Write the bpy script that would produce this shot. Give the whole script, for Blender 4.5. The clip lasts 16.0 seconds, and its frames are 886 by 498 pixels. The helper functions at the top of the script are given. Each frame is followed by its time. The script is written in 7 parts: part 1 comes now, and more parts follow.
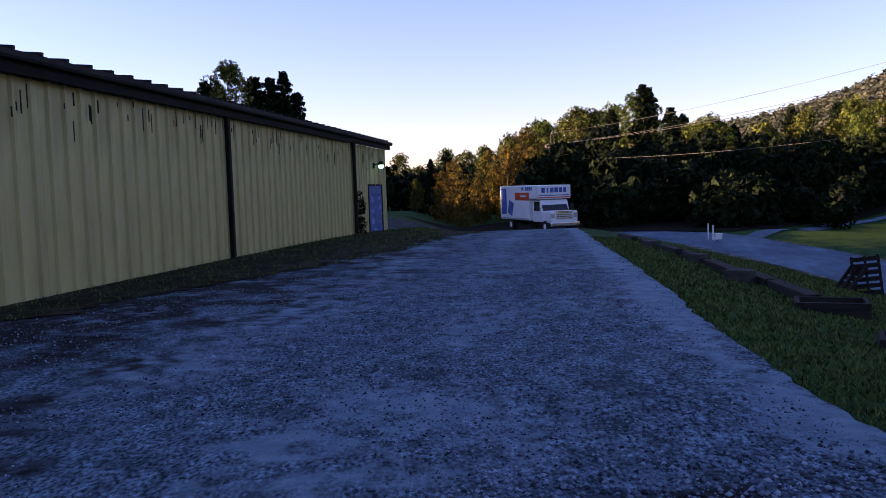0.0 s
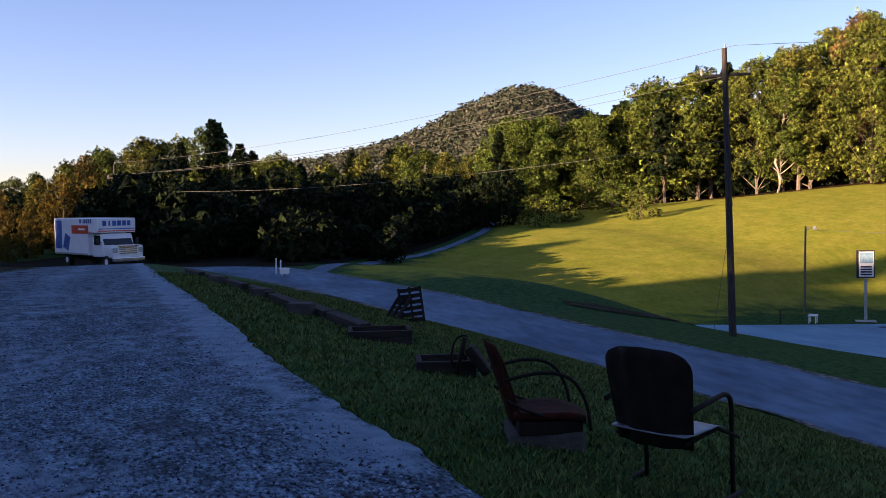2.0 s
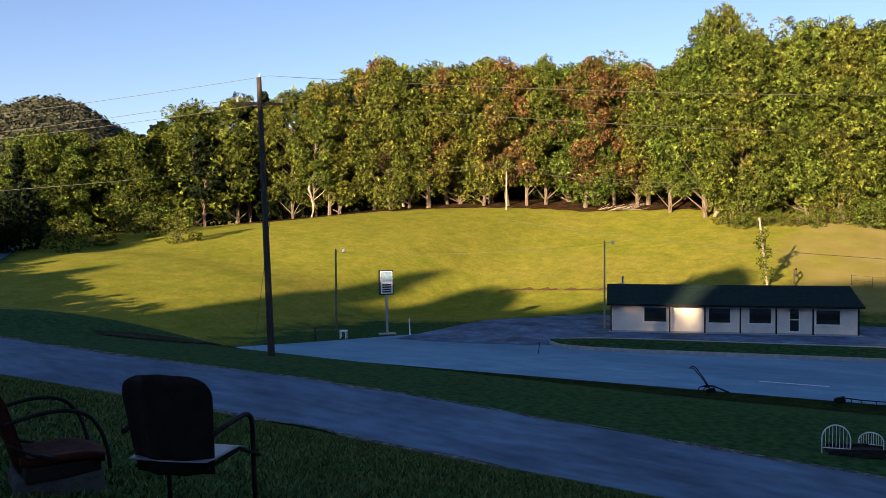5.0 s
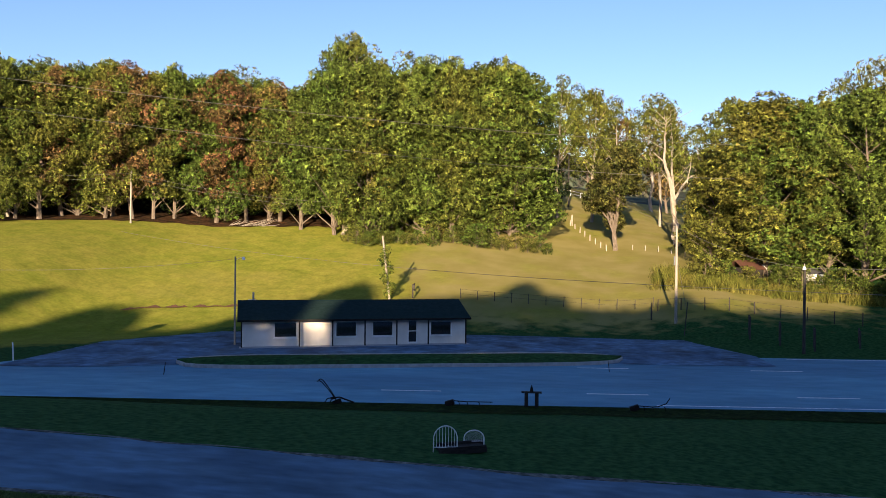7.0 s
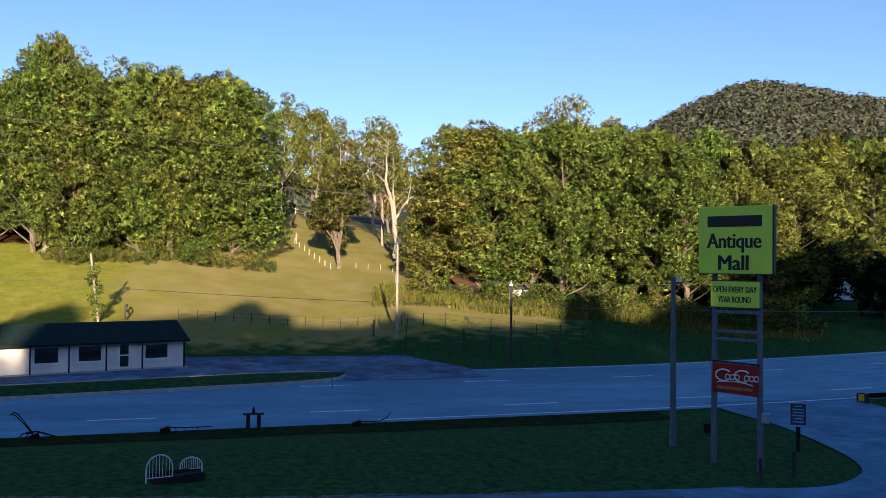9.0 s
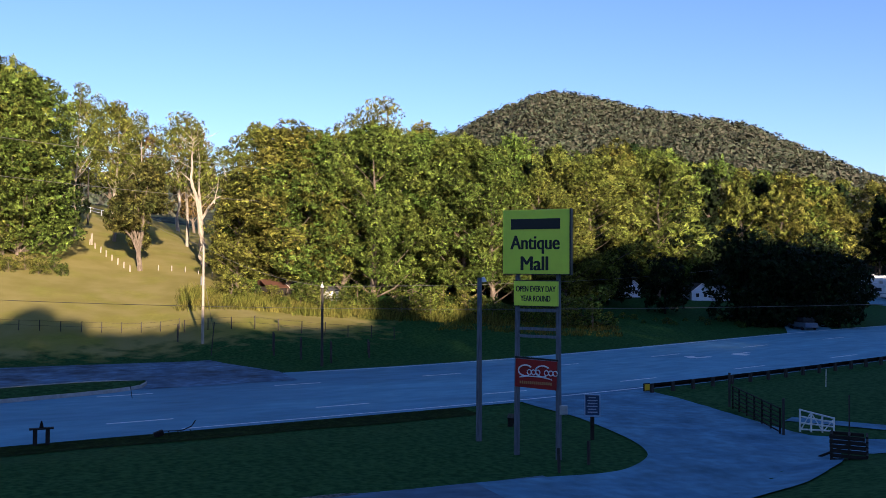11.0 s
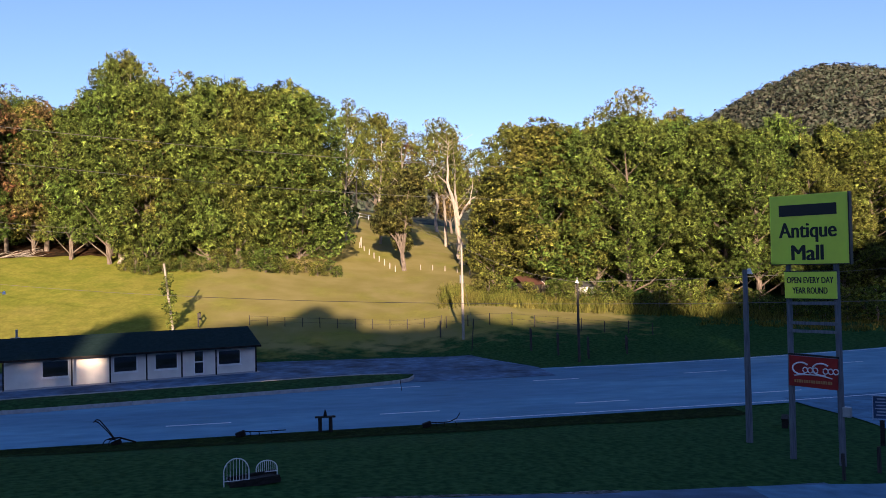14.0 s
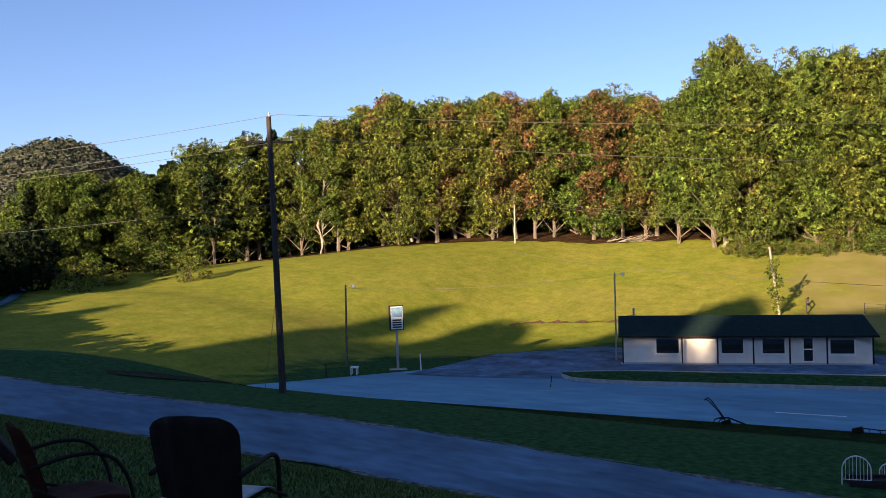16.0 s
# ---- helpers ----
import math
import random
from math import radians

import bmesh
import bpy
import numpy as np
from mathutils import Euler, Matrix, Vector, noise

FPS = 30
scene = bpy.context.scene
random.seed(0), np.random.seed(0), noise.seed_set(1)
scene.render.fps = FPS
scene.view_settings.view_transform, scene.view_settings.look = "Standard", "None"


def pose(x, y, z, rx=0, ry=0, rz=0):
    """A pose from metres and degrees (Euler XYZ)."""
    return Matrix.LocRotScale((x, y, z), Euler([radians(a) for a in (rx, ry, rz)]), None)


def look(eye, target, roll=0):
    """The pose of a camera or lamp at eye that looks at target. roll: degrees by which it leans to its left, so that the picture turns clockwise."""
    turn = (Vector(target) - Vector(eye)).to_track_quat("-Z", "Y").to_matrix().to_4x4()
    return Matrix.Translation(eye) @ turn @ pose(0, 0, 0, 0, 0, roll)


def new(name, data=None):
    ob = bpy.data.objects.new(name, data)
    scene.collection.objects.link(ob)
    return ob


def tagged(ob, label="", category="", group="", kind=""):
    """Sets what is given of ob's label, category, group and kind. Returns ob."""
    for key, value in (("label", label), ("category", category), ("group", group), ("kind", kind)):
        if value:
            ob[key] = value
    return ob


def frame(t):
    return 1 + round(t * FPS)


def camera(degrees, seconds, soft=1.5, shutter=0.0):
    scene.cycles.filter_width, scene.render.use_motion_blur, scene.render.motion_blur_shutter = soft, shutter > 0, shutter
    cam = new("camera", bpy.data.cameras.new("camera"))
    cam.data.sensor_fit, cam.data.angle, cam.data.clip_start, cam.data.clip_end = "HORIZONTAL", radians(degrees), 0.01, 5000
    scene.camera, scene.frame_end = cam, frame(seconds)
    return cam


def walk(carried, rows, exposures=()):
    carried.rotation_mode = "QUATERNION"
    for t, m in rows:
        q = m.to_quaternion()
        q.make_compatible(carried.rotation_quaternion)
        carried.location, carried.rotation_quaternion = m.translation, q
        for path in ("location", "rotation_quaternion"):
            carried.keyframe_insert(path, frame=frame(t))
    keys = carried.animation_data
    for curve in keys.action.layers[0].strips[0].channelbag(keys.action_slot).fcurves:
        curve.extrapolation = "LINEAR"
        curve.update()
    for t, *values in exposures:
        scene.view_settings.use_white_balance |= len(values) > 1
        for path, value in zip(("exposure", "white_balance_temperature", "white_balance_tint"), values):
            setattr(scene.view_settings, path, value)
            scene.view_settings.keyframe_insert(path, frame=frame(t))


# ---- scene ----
cam = camera(55.5, 16.0, 0.5)
SKY, SUN = 0.18, 18.0
ROWS = [
    (0.0, 0.000, 0.000, 1.500, 85.435, 2.078, -0.216),
    (0.5, 0.021, -0.001, 1.500, 85.769, 2.095, -5.618),
    (1.0, 0.061, -0.009, 1.500, 85.878, 1.770, -15.749),
    (1.5, 0.093, -0.020, 1.500, 86.785, 1.136, -23.897),
    (2.0, 0.111, -0.028, 1.500, 87.143, 0.559, -28.747),
    (2.5, 0.123, -0.036, 1.500, 87.488, 0.206, -32.570),
    (3.0, 0.140, -0.048, 1.500, 87.778, 0.205, -37.828),
    (3.5, 0.162, -0.066, 1.500, 87.950, 0.199, -44.691),
    (4.0, 0.173, -0.080, 1.500, 87.970, 0.228, -49.296),
    (6.5, 0.224, -0.181, 1.500, 89.594, -0.239, -77.813),
    (7.0, 0.228, -0.205, 1.500, 89.692, -0.577, -83.834),
    (7.5, 0.230, -0.222, 1.500, 89.766, -0.570, -88.131),
    (8.0, 0.229, -0.244, 1.500, 90.044, -0.601, -93.650),
    (8.5, 0.227, -0.264, 1.500, 90.754, -0.677, -98.427),
    (9.0, 0.224, -0.279, 1.500, 91.108, -0.543, -102.394),
    (11.5, 0.202, -0.337, 1.500, 91.223, -0.198, -117.852),
    (12.0, 0.197, -0.347, 1.500, 91.153, -0.039, -120.665),
    (12.5, 0.190, -0.357, 1.500, 91.194, 0.227, -123.785),
    (13.0, 0.188, -0.361, 1.500, 91.305, 0.423, -124.968),
    (13.5, 0.212, -0.306, 1.500, 91.494, 0.652, -111.672),
    (14.0, 0.228, -0.255, 1.500, 91.151, 1.243, -98.031),
    (14.5, 0.228, -0.212, 1.500, 91.119, 1.253, -91.920),
    (15.0, 0.212, -0.145, 1.505, 91.217, 1.050, -82.462),
    (15.5, 0.177, -0.085, 1.510, 91.011, 0.971, -69.076),
    (16.0, 0.136, -0.046, 1.515, 90.865, 1.130, -58.636),
]
walk(cam, [(t, pose(x, y, z, rx, ry, rz)) for t, x, y, z, rx, ry, rz in ROWS], exposures=[(0.0, 0.40, 5950, 52), (1.5, 0.25, 5950, 46), (3.5, 0.14, 6100, 28), (7.0, -0.10, 5400, 27), (9.0, -0.16, 5100, 27), (12.5, -0.03, 5050, 35), (13.2, -0.04, 5100, 36), (14.2, -0.14, 5250, 37), (15.5, -0.14, 5400, 32), (16.0, -0.06, 5500, 28)])

# ---- light: low morning sun behind the camera, clear sky ----
SUN_ELEV, SUN_FROM = 11.0, 274.0          # degrees; compass angle clockwise from +y
world = bpy.data.worlds.new("sky")
scene.world = world
world.use_nodes = True
wn = world.node_tree.nodes
sky = wn.new("ShaderNodeTexSky")
sky.sky_type, sky.sun_disc = "NISHITA", False
sky.sun_elevation, sky.sun_rotation = radians(SUN_ELEV + 3), radians(SUN_FROM)
sky.air_density, sky.dust_density, sky.ozone_density = 1.0, 0.2, 2.0
wn["Background"].inputs["Strength"].default_value = SKY
world.node_tree.links.new(sky.outputs[0], wn["Background"].inputs["Color"])
sun = new("sun", bpy.data.lights.new("sun", "SUN"))
sun.data.energy, sun.data.angle, sun.data.color = SUN, radians(0.6), (1.0, 0.75, 0.36)
az = radians(SUN_FROM)
sun.matrix_world = look((-60, 0, 60), Vector((-60, 0, 60)) - Vector((math.sin(az) * math.cos(radians(SUN_ELEV)), math.cos(az) * math.cos(radians(SUN_ELEV)), math.sin(radians(SUN_ELEV)))))


# ---- materials ----
def mat(name, base, second=None, scale=3.0, rough=0.85, metal=0.0, bump=0.0, bump_scale=40.0, vary=0.0, island=False, coords="Object",
        stain=None, stain_scale=0.6, stain_amount=0.0, spec=0.3, stretch=(1, 1, 1), grain=0.0, grain_scale=8.0):
    """A surface with a base colour, a second colour by noise, larger stains, fine relief, and a shift from piece to piece."""
    m = bpy.data.materials.new(name)
    m.use_nodes = True
    n, l = m.node_tree.nodes, m.node_tree.links
    bsdf = n["Principled BSDF"]
    bsdf.inputs["Roughness"].default_value, bsdf.inputs["Metallic"].default_value = rough, metal
    bsdf.inputs["Specular IOR Level"].default_value = spec
    tc = n.new("ShaderNodeTexCoord")
    mp = n.new("ShaderNodeMapping")
    mp.inputs["Scale"].default_value = stretch
    if coords == "World":
        geo = n.new("ShaderNodeNewGeometry")
        l.new(geo.outputs["Position"], mp.inputs[0])
    else:
        l.new(tc.outputs[coords], mp.inputs[0])

    def tex(s, detail):
        t = n.new("ShaderNodeTexNoise")
        t.inputs["Scale"].default_value, t.inputs["Detail"].default_value = s, detail
        l.new(mp.outputs[0], t.inputs["Vector"])
        return t

    def mixed(a, b, fac):
        x = n.new("ShaderNodeMix")
        x.data_type = "RGBA"
        for sock, v in ((x.inputs["A"], a), (x.inputs["B"], b)):
            if isinstance(v, tuple):
                sock.default_value = (*v, 1)
            else:
                l.new(v, sock)
        l.new(fac, x.inputs["Factor"])
        return x.outputs["Result"]

    def ramp(src, lo, hi):
        r = n.new("ShaderNodeMapRange")
        r.inputs["From Min"].default_value, r.inputs["From Max"].default_value = lo, hi
        l.new(src, r.inputs["Value"])
        return r.outputs[0]

    col = base
    if second:
        col = mixed(col, second, ramp(tex(scale, 6).outputs["Fac"], 0.35, 0.65))
    if stain:
        r = ramp(tex(stain_scale, 4).outputs["Fac"], 0.5, 0.72)
        k = n.new("ShaderNodeMath")
        k.operation = "MULTIPLY"
        k.inputs[1].default_value = stain_amount
        l.new(r, k.inputs[0])
        col = mixed(col, stain, k.outputs[0])
    if vary:
        hsv = n.new("ShaderNodeHueSaturation")
        if island:
            g = n.new("ShaderNodeNewGeometry")
            src = g.outputs["Random Per Island"]
        else:
            g = n.new("ShaderNodeObjectInfo")
            src = g.outputs["Random"]
        r = n.new("ShaderNodeMapRange")
        r.inputs["To Min"].default_value, r.inputs["To Max"].default_value = 1 - vary, 1 + vary
        l.new(src, r.inputs["Value"])
        l.new(r.outputs[0], hsv.inputs["Value"])
        if isinstance(col, tuple):
            hsv.inputs["Color"].default_value = (*col, 1)
        else:
            l.new(col, hsv.inputs["Color"])
        if island:
            oi = n.new("ShaderNodeObjectInfo")
            r2 = n.new("ShaderNodeMapRange")
            r2.inputs["To Min"].default_value, r2.inputs["To Max"].default_value = 0.478, 0.515
            l.new(oi.outputs["Random"], r2.inputs["Value"])
            l.new(r2.outputs[0], hsv.inputs["Hue"])
        col = hsv.outputs["Color"]
    if grain:
        # light and dark flecks at two sizes
        k = n.new("ShaderNodeMath")
        k.operation = "MULTIPLY"
        for i, f in enumerate((1.0, 0.31)):
            r = n.new("ShaderNodeMapRange")
            r.inputs["From Min"].default_value, r.inputs["From Max"].default_value = 0.3, 0.7
            r.inputs["To Min"].default_value, r.inputs["To Max"].default_value = 1 - grain, 1 + grain
            l.new(tex(grain_scale * f, 3).outputs["Fac"], r.inputs["Value"])
            l.new(r.outputs[0], k.inputs[i])
        hsv = n.new("ShaderNodeHueSaturation")
        l.new(k.outputs[0], hsv.inputs["Value"])
        if isinstance(col, tuple):
            hsv.inputs["Color"].default_value = (*col, 1)
        else:
            l.new(col, hsv.inputs["Color"])
        col = hsv.outputs["Color"]
    if isinstance(col, tuple):
        bsdf.inputs["Base Color"].default_value = (*col, 1)
    else:
        l.new(col, bsdf.inputs["Base Color"])
    if bump:
        b = n.new("ShaderNodeBump")
        b.inputs["Strength"].default_value, b.inputs["Distance"].default_value = min(1, bump), 0.02
        l.new(tex(bump_scale, 5).outputs["Fac"], b.inputs["Height"])
        l.new(b.outputs[0], bsdf.inputs["Normal"])
    return m


def glow(name, colour, strength):
    m = bpy.data.materials.new(name)
    m.use_nodes = True
    b = m.node_tree.nodes["Principled BSDF"]
    b.inputs["Base Color"].default_value = (*colour, 1)
    b.inputs["Emission Color"].default_value = (*colour, 1)
    b.inputs["Emission Strength"].default_value = strength
    return m


def leaf(name, base, second, vary=0.85, grain=6.5, hole=0.47):
    """Leaf sprays: a ragged cut-out of many small leaves on each spray, with a crumpled relief, and light and dark
    flecks painted in for the shaded gaps.
    """
    m = mat(name, base, second, 0.35, 0.75, vary=vary, island=True, spec=0.08, grain=0.78, grain_scale=4.0)
    n, l = m.node_tree.nodes, m.node_tree.links
    bsdf = n["Principled BSDF"]
    tc = n.new("ShaderNodeTexCoord")
    t = n.new("ShaderNodeTexNoise")
    t.inputs["Scale"].default_value, t.inputs["Detail"].default_value = grain, 2.0
    l.new(tc.outputs["Object"], t.inputs["Vector"])
    cut = n.new("ShaderNodeMath")
    cut.operation = "GREATER_THAN"
    cut.inputs[1].default_value = hole
    l.new(t.outputs["Fac"], cut.inputs[0])
    l.new(cut.outputs[0], bsdf.inputs["Alpha"])
    fine = n.new("ShaderNodeTexNoise")
    fine.inputs["Scale"].default_value, fine.inputs["Detail"].default_value = grain * 1.7, 1.0
    l.new(tc.outputs["Object"], fine.inputs["Vector"])
    b = n.new("ShaderNodeBump")
    b.inputs["Strength"].default_value, b.inputs["Distance"].default_value = 0.9, 0.12
    l.new(fine.outputs["Fac"], b.inputs["Height"])
    l.new(b.outputs[0], bsdf.inputs["Normal"])
    return m


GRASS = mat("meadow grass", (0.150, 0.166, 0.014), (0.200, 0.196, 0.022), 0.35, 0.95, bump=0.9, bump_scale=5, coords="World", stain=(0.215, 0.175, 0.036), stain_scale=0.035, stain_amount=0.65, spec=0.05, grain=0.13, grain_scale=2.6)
LAWN = mat("lawn grass", (0.009, 0.036, 0.009), (0.030, 0.082, 0.022), 2.4, 0.95, bump=1.0, bump_scale=14, coords="World", stain=(0.036, 0.034, 0.012), stain_scale=0.25, stain_amount=0.5, spec=0.05, grain=0.35, grain_scale=7)
# The gravel and asphalt base colours carry the blue of the skylight.
GRAVEL = mat("gravel tinted sky blue", (0.012, 0.022, 0.033), (0.145, 0.225, 0.295), 40, 0.95, bump=1.0, bump_scale=55, coords="World", stain=(0.15, 0.19, 0.25), stain_scale=0.55, stain_amount=0.7, spec=0.1, stretch=(1, 0.55, 1), grain=0.45, grain_scale=16)
ASPHALT = mat("worn asphalt tinted sky blue", (0.118, 0.252, 0.335), (0.155, 0.305, 0.39), 1.2, 0.85, bump=0.4, bump_scale=60, coords="World", stain=(0.085, 0.165, 0.24), stain_scale=0.10, stain_amount=0.6, spec=0.25, stretch=(1, 0.35, 1), grain=0.10, grain_scale=1.6)
ASPHALT_SIDE = mat("dark asphalt tinted sky blue", (0.066, 0.112, 0.165), (0.095, 0.155, 0.215), 0.7, 0.88, bump=0.5, bump_scale=50, coords="World", stain=(0.042, 0.075, 0.125), stain_scale=0.25, stain_amount=0.7, spec=0.22, stretch=(1, 0.4, 1), grain=0.22, grain_scale=2.4)
ASPHALT_JOIN = mat("patched junction asphalt tinted sky blue", (0.072, 0.160, 0.235), (0.105, 0.215, 0.30), 0.45, 0.88, bump=0.5, bump_scale=40, coords="World", stain=(0.04, 0.105, 0.185), stain_scale=0.3, stain_amount=0.6, spec=0.22, grain=0.2, grain_scale=1.6)
ASPHALT_DARK = mat("old cracked asphalt tinted sky blue", (0.062, 0.105, 0.165), (0.110, 0.175, 0.25), 0.5, 0.92, bump=0.6, bump_scale=30, coords="World", stain=(0.03, 0.032, 0.036), stain_scale=0.3, stain_amount=0.7, spec=0.2, grain=0.3, grain_scale=1.4)
VERGE = mat("weedy dry verge darkened for shade", (0.012, 0.016, 0.007), (0.032, 0.026, 0.015), 2.5, 0.95, bump=1.0, bump_scale=16, coords="World", stain=(0.06, 0.05, 0.04), stain_scale=0.6, stain_amount=0.6, spec=0.05, grain=0.5, grain_scale=9)
DITCH = mat("rough dark verge grass", (0.010, 0.019, 0.003), (0.017, 0.028, 0.006), 2.0, 0.95, bump=1.0, bump_scale=10, coords="World", spec=0.03, grain=0.4, grain_scale=4)
PAINT_LINE = mat("road paint", (0.78, 0.78, 0.76), (0.52, 0.52, 0.51), 4, 0.8, coords="World")
CONCRETE = mat("weathered concrete", (0.38, 0.37, 0.35), (0.28, 0.27, 0.26), 3, 0.9, bump=0.4)
SIGN_WOOD = mat("grey weathered sign timber", (0.10, 0.11, 0.125), (0.16, 0.17, 0.185), 4, 0.9, bump=0.6, bump_scale=12, stretch=(4, 4, 0.4), spec=0.1)
SIDING = mat("faded yellow steel siding", (0.47, 0.405, 0.17), (0.38, 0.335, 0.14), 0.8, 0.55, bump=0.1, stain=(0.15, 0.10, 0.055), stain_scale=0.9, stain_amount=0.6, stretch=(1, 1, 0.25), grain=0.10, grain_scale=5)
DARK_TRIM = mat("dark brown trim", (0.009, 0.008, 0.007), (0.018, 0.014, 0.012), 3, 0.7, spec=0.1)
ROOF_METAL = mat("dark brown metal roof", (0.016, 0.014, 0.013), (0.03, 0.026, 0.023), 2, 0.7, spec=0.12)
BARK = mat("grey-brown bark", (0.10, 0.078, 0.058), (0.18, 0.145, 0.11), 3, 0.95, bump=0.8, bump_scale=10, stretch=(3, 3, 0.6), spec=0.1)
# Stems of the shaded woods, their shade put into the colour.
DARK_BARK = mat("bark darkened for deep shade", (0.018, 0.014, 0.011), (0.03, 0.024, 0.019), 3, 0.95, bump=0.6, bump_scale=10, spec=0.08)
PALE_BARK = mat("pale dead wood and sunlit posts", (0.24, 0.205, 0.16), (0.34, 0.295, 0.24), 2, 0.95, bump=0.6, bump_scale=10, stretch=(3, 3, 0.6), spec=0.1)
LEAF_GREEN = leaf("green leaves", (0.052, 0.082, 0.010), (0.084, 0.104, 0.014))
LEAF_OLIVE = leaf("olive and yellow leaves", (0.074, 0.092, 0.012), (0.106, 0.106, 0.015))
LEAF_RUST = leaf("rust autumn leaves", (0.125, 0.070, 0.026), (0.090, 0.076, 0.020))
# For pines, and for shaded woods whose shade is put into the colour.
LEAF_DARK = leaf("dark needles and leaves with shade put in", (0.006, 0.013, 0.003), (0.010, 0.018, 0.005), 0.4, hole=0.36)
# Ridge colours are greyed: the haze of distance is put into them.
RIDGE_GREEN = mat("hazed distant green woods", (0.046, 0.060, 0.036), (0.060, 0.070, 0.045), 0.05, 0.9, vary=0.45, island=True, spec=0.04)
RIDGE_BROWN = mat("hazed distant browning woods", (0.062, 0.063, 0.043), (0.070, 0.066, 0.048), 0.05, 0.9, vary=0.45, island=True, spec=0.04)
WOODS = mat("hazed far wooded slope", (0.030, 0.042, 0.026), (0.050, 0.056, 0.036), 0.08, 0.95, bump=1.0, bump_scale=0.25, coords="World", spec=0.05, grain=0.5, grain_scale=0.3)
POLE_WOOD = mat("weathered pole wood", (0.036, 0.031, 0.028), (0.066, 0.058, 0.051), 4, 0.95, bump=0.6, bump_scale=12, stretch=(4, 4, 0.4), spec=0.1)
GREY_STEEL = mat("galvanised steel", (0.42, 0.43, 0.44), (0.33, 0.34, 0.35), 4, 0.5, metal=0.7)
WHITE_PAINT = mat("white paint", (0.74, 0.73, 0.70), (0.64, 0.62, 0.58), 3, 0.6)
BLACK = mat("black rubber and shadow gaps", (0.012, 0.012, 0.013), (0.02, 0.02, 0.02), 4, 0.7)
WIRE = mat("power cable", (0.14, 0.135, 0.125), None, rough=0.6, metal=0.2)


# ---- building helpers ----
def link(name, bm, material, parent=None, label="", smooth=False):
    me = bpy.data.meshes.new(name)
    bm.to_mesh(me)
    bm.free()
    if smooth:
        for p in me.polygons:
            p.use_smooth = True
    for m in material if isinstance(material, (list, tuple)) else [material]:
        me.materials.append(m)
    ob = new(name, me)
    if parent:
        ob.parent = parent
    if label:
        ob["label"] = label
    return ob


def part(name, bm, material, parent, label="", smooth=False):
    return link(name, bm, material, parent, label, smooth)


def thing(name, m, label, category, group="", kind=""):
    ob = new(name)
    ob.empty_display_size = 0.2
    ob.matrix_basis = m
    return tagged(ob, label, category, group, kind)


def box(bm, sx, sy, sz, x=0, y=0, z=0, rx=0, ry=0, rz=0, bevel=0.0):
    """A box; z is its underside before turning."""
    made = bmesh.ops.create_cube(bm, size=1)["verts"]
    bmesh.ops.scale(bm, vec=(sx, sy, sz), verts=made)
    if bevel:
        edges = list({e for v in made for e in v.link_edges})
        made = list({v for v in bmesh.ops.bevel(bm, geom=edges, offset=bevel, segments=2, profile=0.6, affect="EDGES")["verts"]} | {v for v in made if v.is_valid})
    bmesh.ops.translate(bm, vec=(0, 0, sz / 2), verts=made)
    bmesh.ops.transform(bm, matrix=pose(x, y, z, rx, ry, rz), verts=made)
    return made


def rod(bm, a, b, r0, r1=None, seg=8):
    a, b = Vector(a), Vector(b)
    d = b - a
    made = bmesh.ops.create_cone(bm, cap_ends=True, segments=seg, radius1=r0, radius2=r0 if r1 is None else r1, depth=d.length)["verts"]
    m = Matrix.Translation((a + b) / 2) @ d.to_track_quat("Z", "Y").to_matrix().to_4x4()
    bmesh.ops.transform(bm, matrix=m, verts=made)
    return made


def pipe(bm, pts, r, seg=8):
    """A tube along points, with round joints."""
    rings = []
    pts = [Vector(p) for p in pts]
    for i, p in enumerate(pts):
        d = (pts[min(i + 1, len(pts) - 1)] - pts[max(i - 1, 0)]).normalized()
        side = d.cross(Vector((0, 0, 1)))
        if side.length < 0.05:
            side = d.cross(Vector((0, 1, 0)))
        side.normalize()
        up = side.cross(d)
        rr = r[i] if isinstance(r, (list, tuple)) else r
        rings.append([bm.verts.new(p + rr * (math.cos(a) * side + math.sin(a) * up)) for a in [2 * math.pi * k / seg for k in range(seg)]])
    for a, b in zip(rings, rings[1:]):
        for k in range(seg):
            bm.faces.new((a[k], a[(k + 1) % seg], b[(k + 1) % seg], b[k]))
    bm.faces.new(rings[0][::-1])
    bm.faces.new(rings[-1])


def arc(p0, p1, p2, n=8):
    """Points on a smooth curve from p0 to p2, drawn towards p1."""
    p0, p1, p2 = Vector(p0), Vector(p1), Vector(p2)
    return [(1 - t) ** 2 * p0 + 2 * t * (1 - t) * p1 + t * t * p2 for t in [i / n for i in range(n + 1)]]


def quick_mesh(name, verts, faces, materials, parent=None, label="", smooth=False):
    me = bpy.data.meshes.new(name)
    me.from_pydata(verts, [], faces)
    for m in materials:
        me.materials.append(m)
    if smooth:
        for p in me.polygons:
            p.use_smooth = True
    ob = new(name, me)
    ob.parent = parent
    if label:
        ob["label"] = label
    return ob


# ---- the lie of the land ----
def sstep(a, b, x):
    t = np.clip((x - a) / (b - a), 0, 1)
    return t * t * (3 - 2 * t)


def side_road_x(y):
    """Middle of the side road; north of y = 50 it bends away to the west."""
    return np.interp(y, [-30, -26, -18, -10, 0, 10, 20, 28, 40, 50, 56, 60, 64], [30, 27.8, 25.4, 24.2, 23.2, 22.8, 22.2, 20.6, 19.2, 16.6, 13, 8, 2])


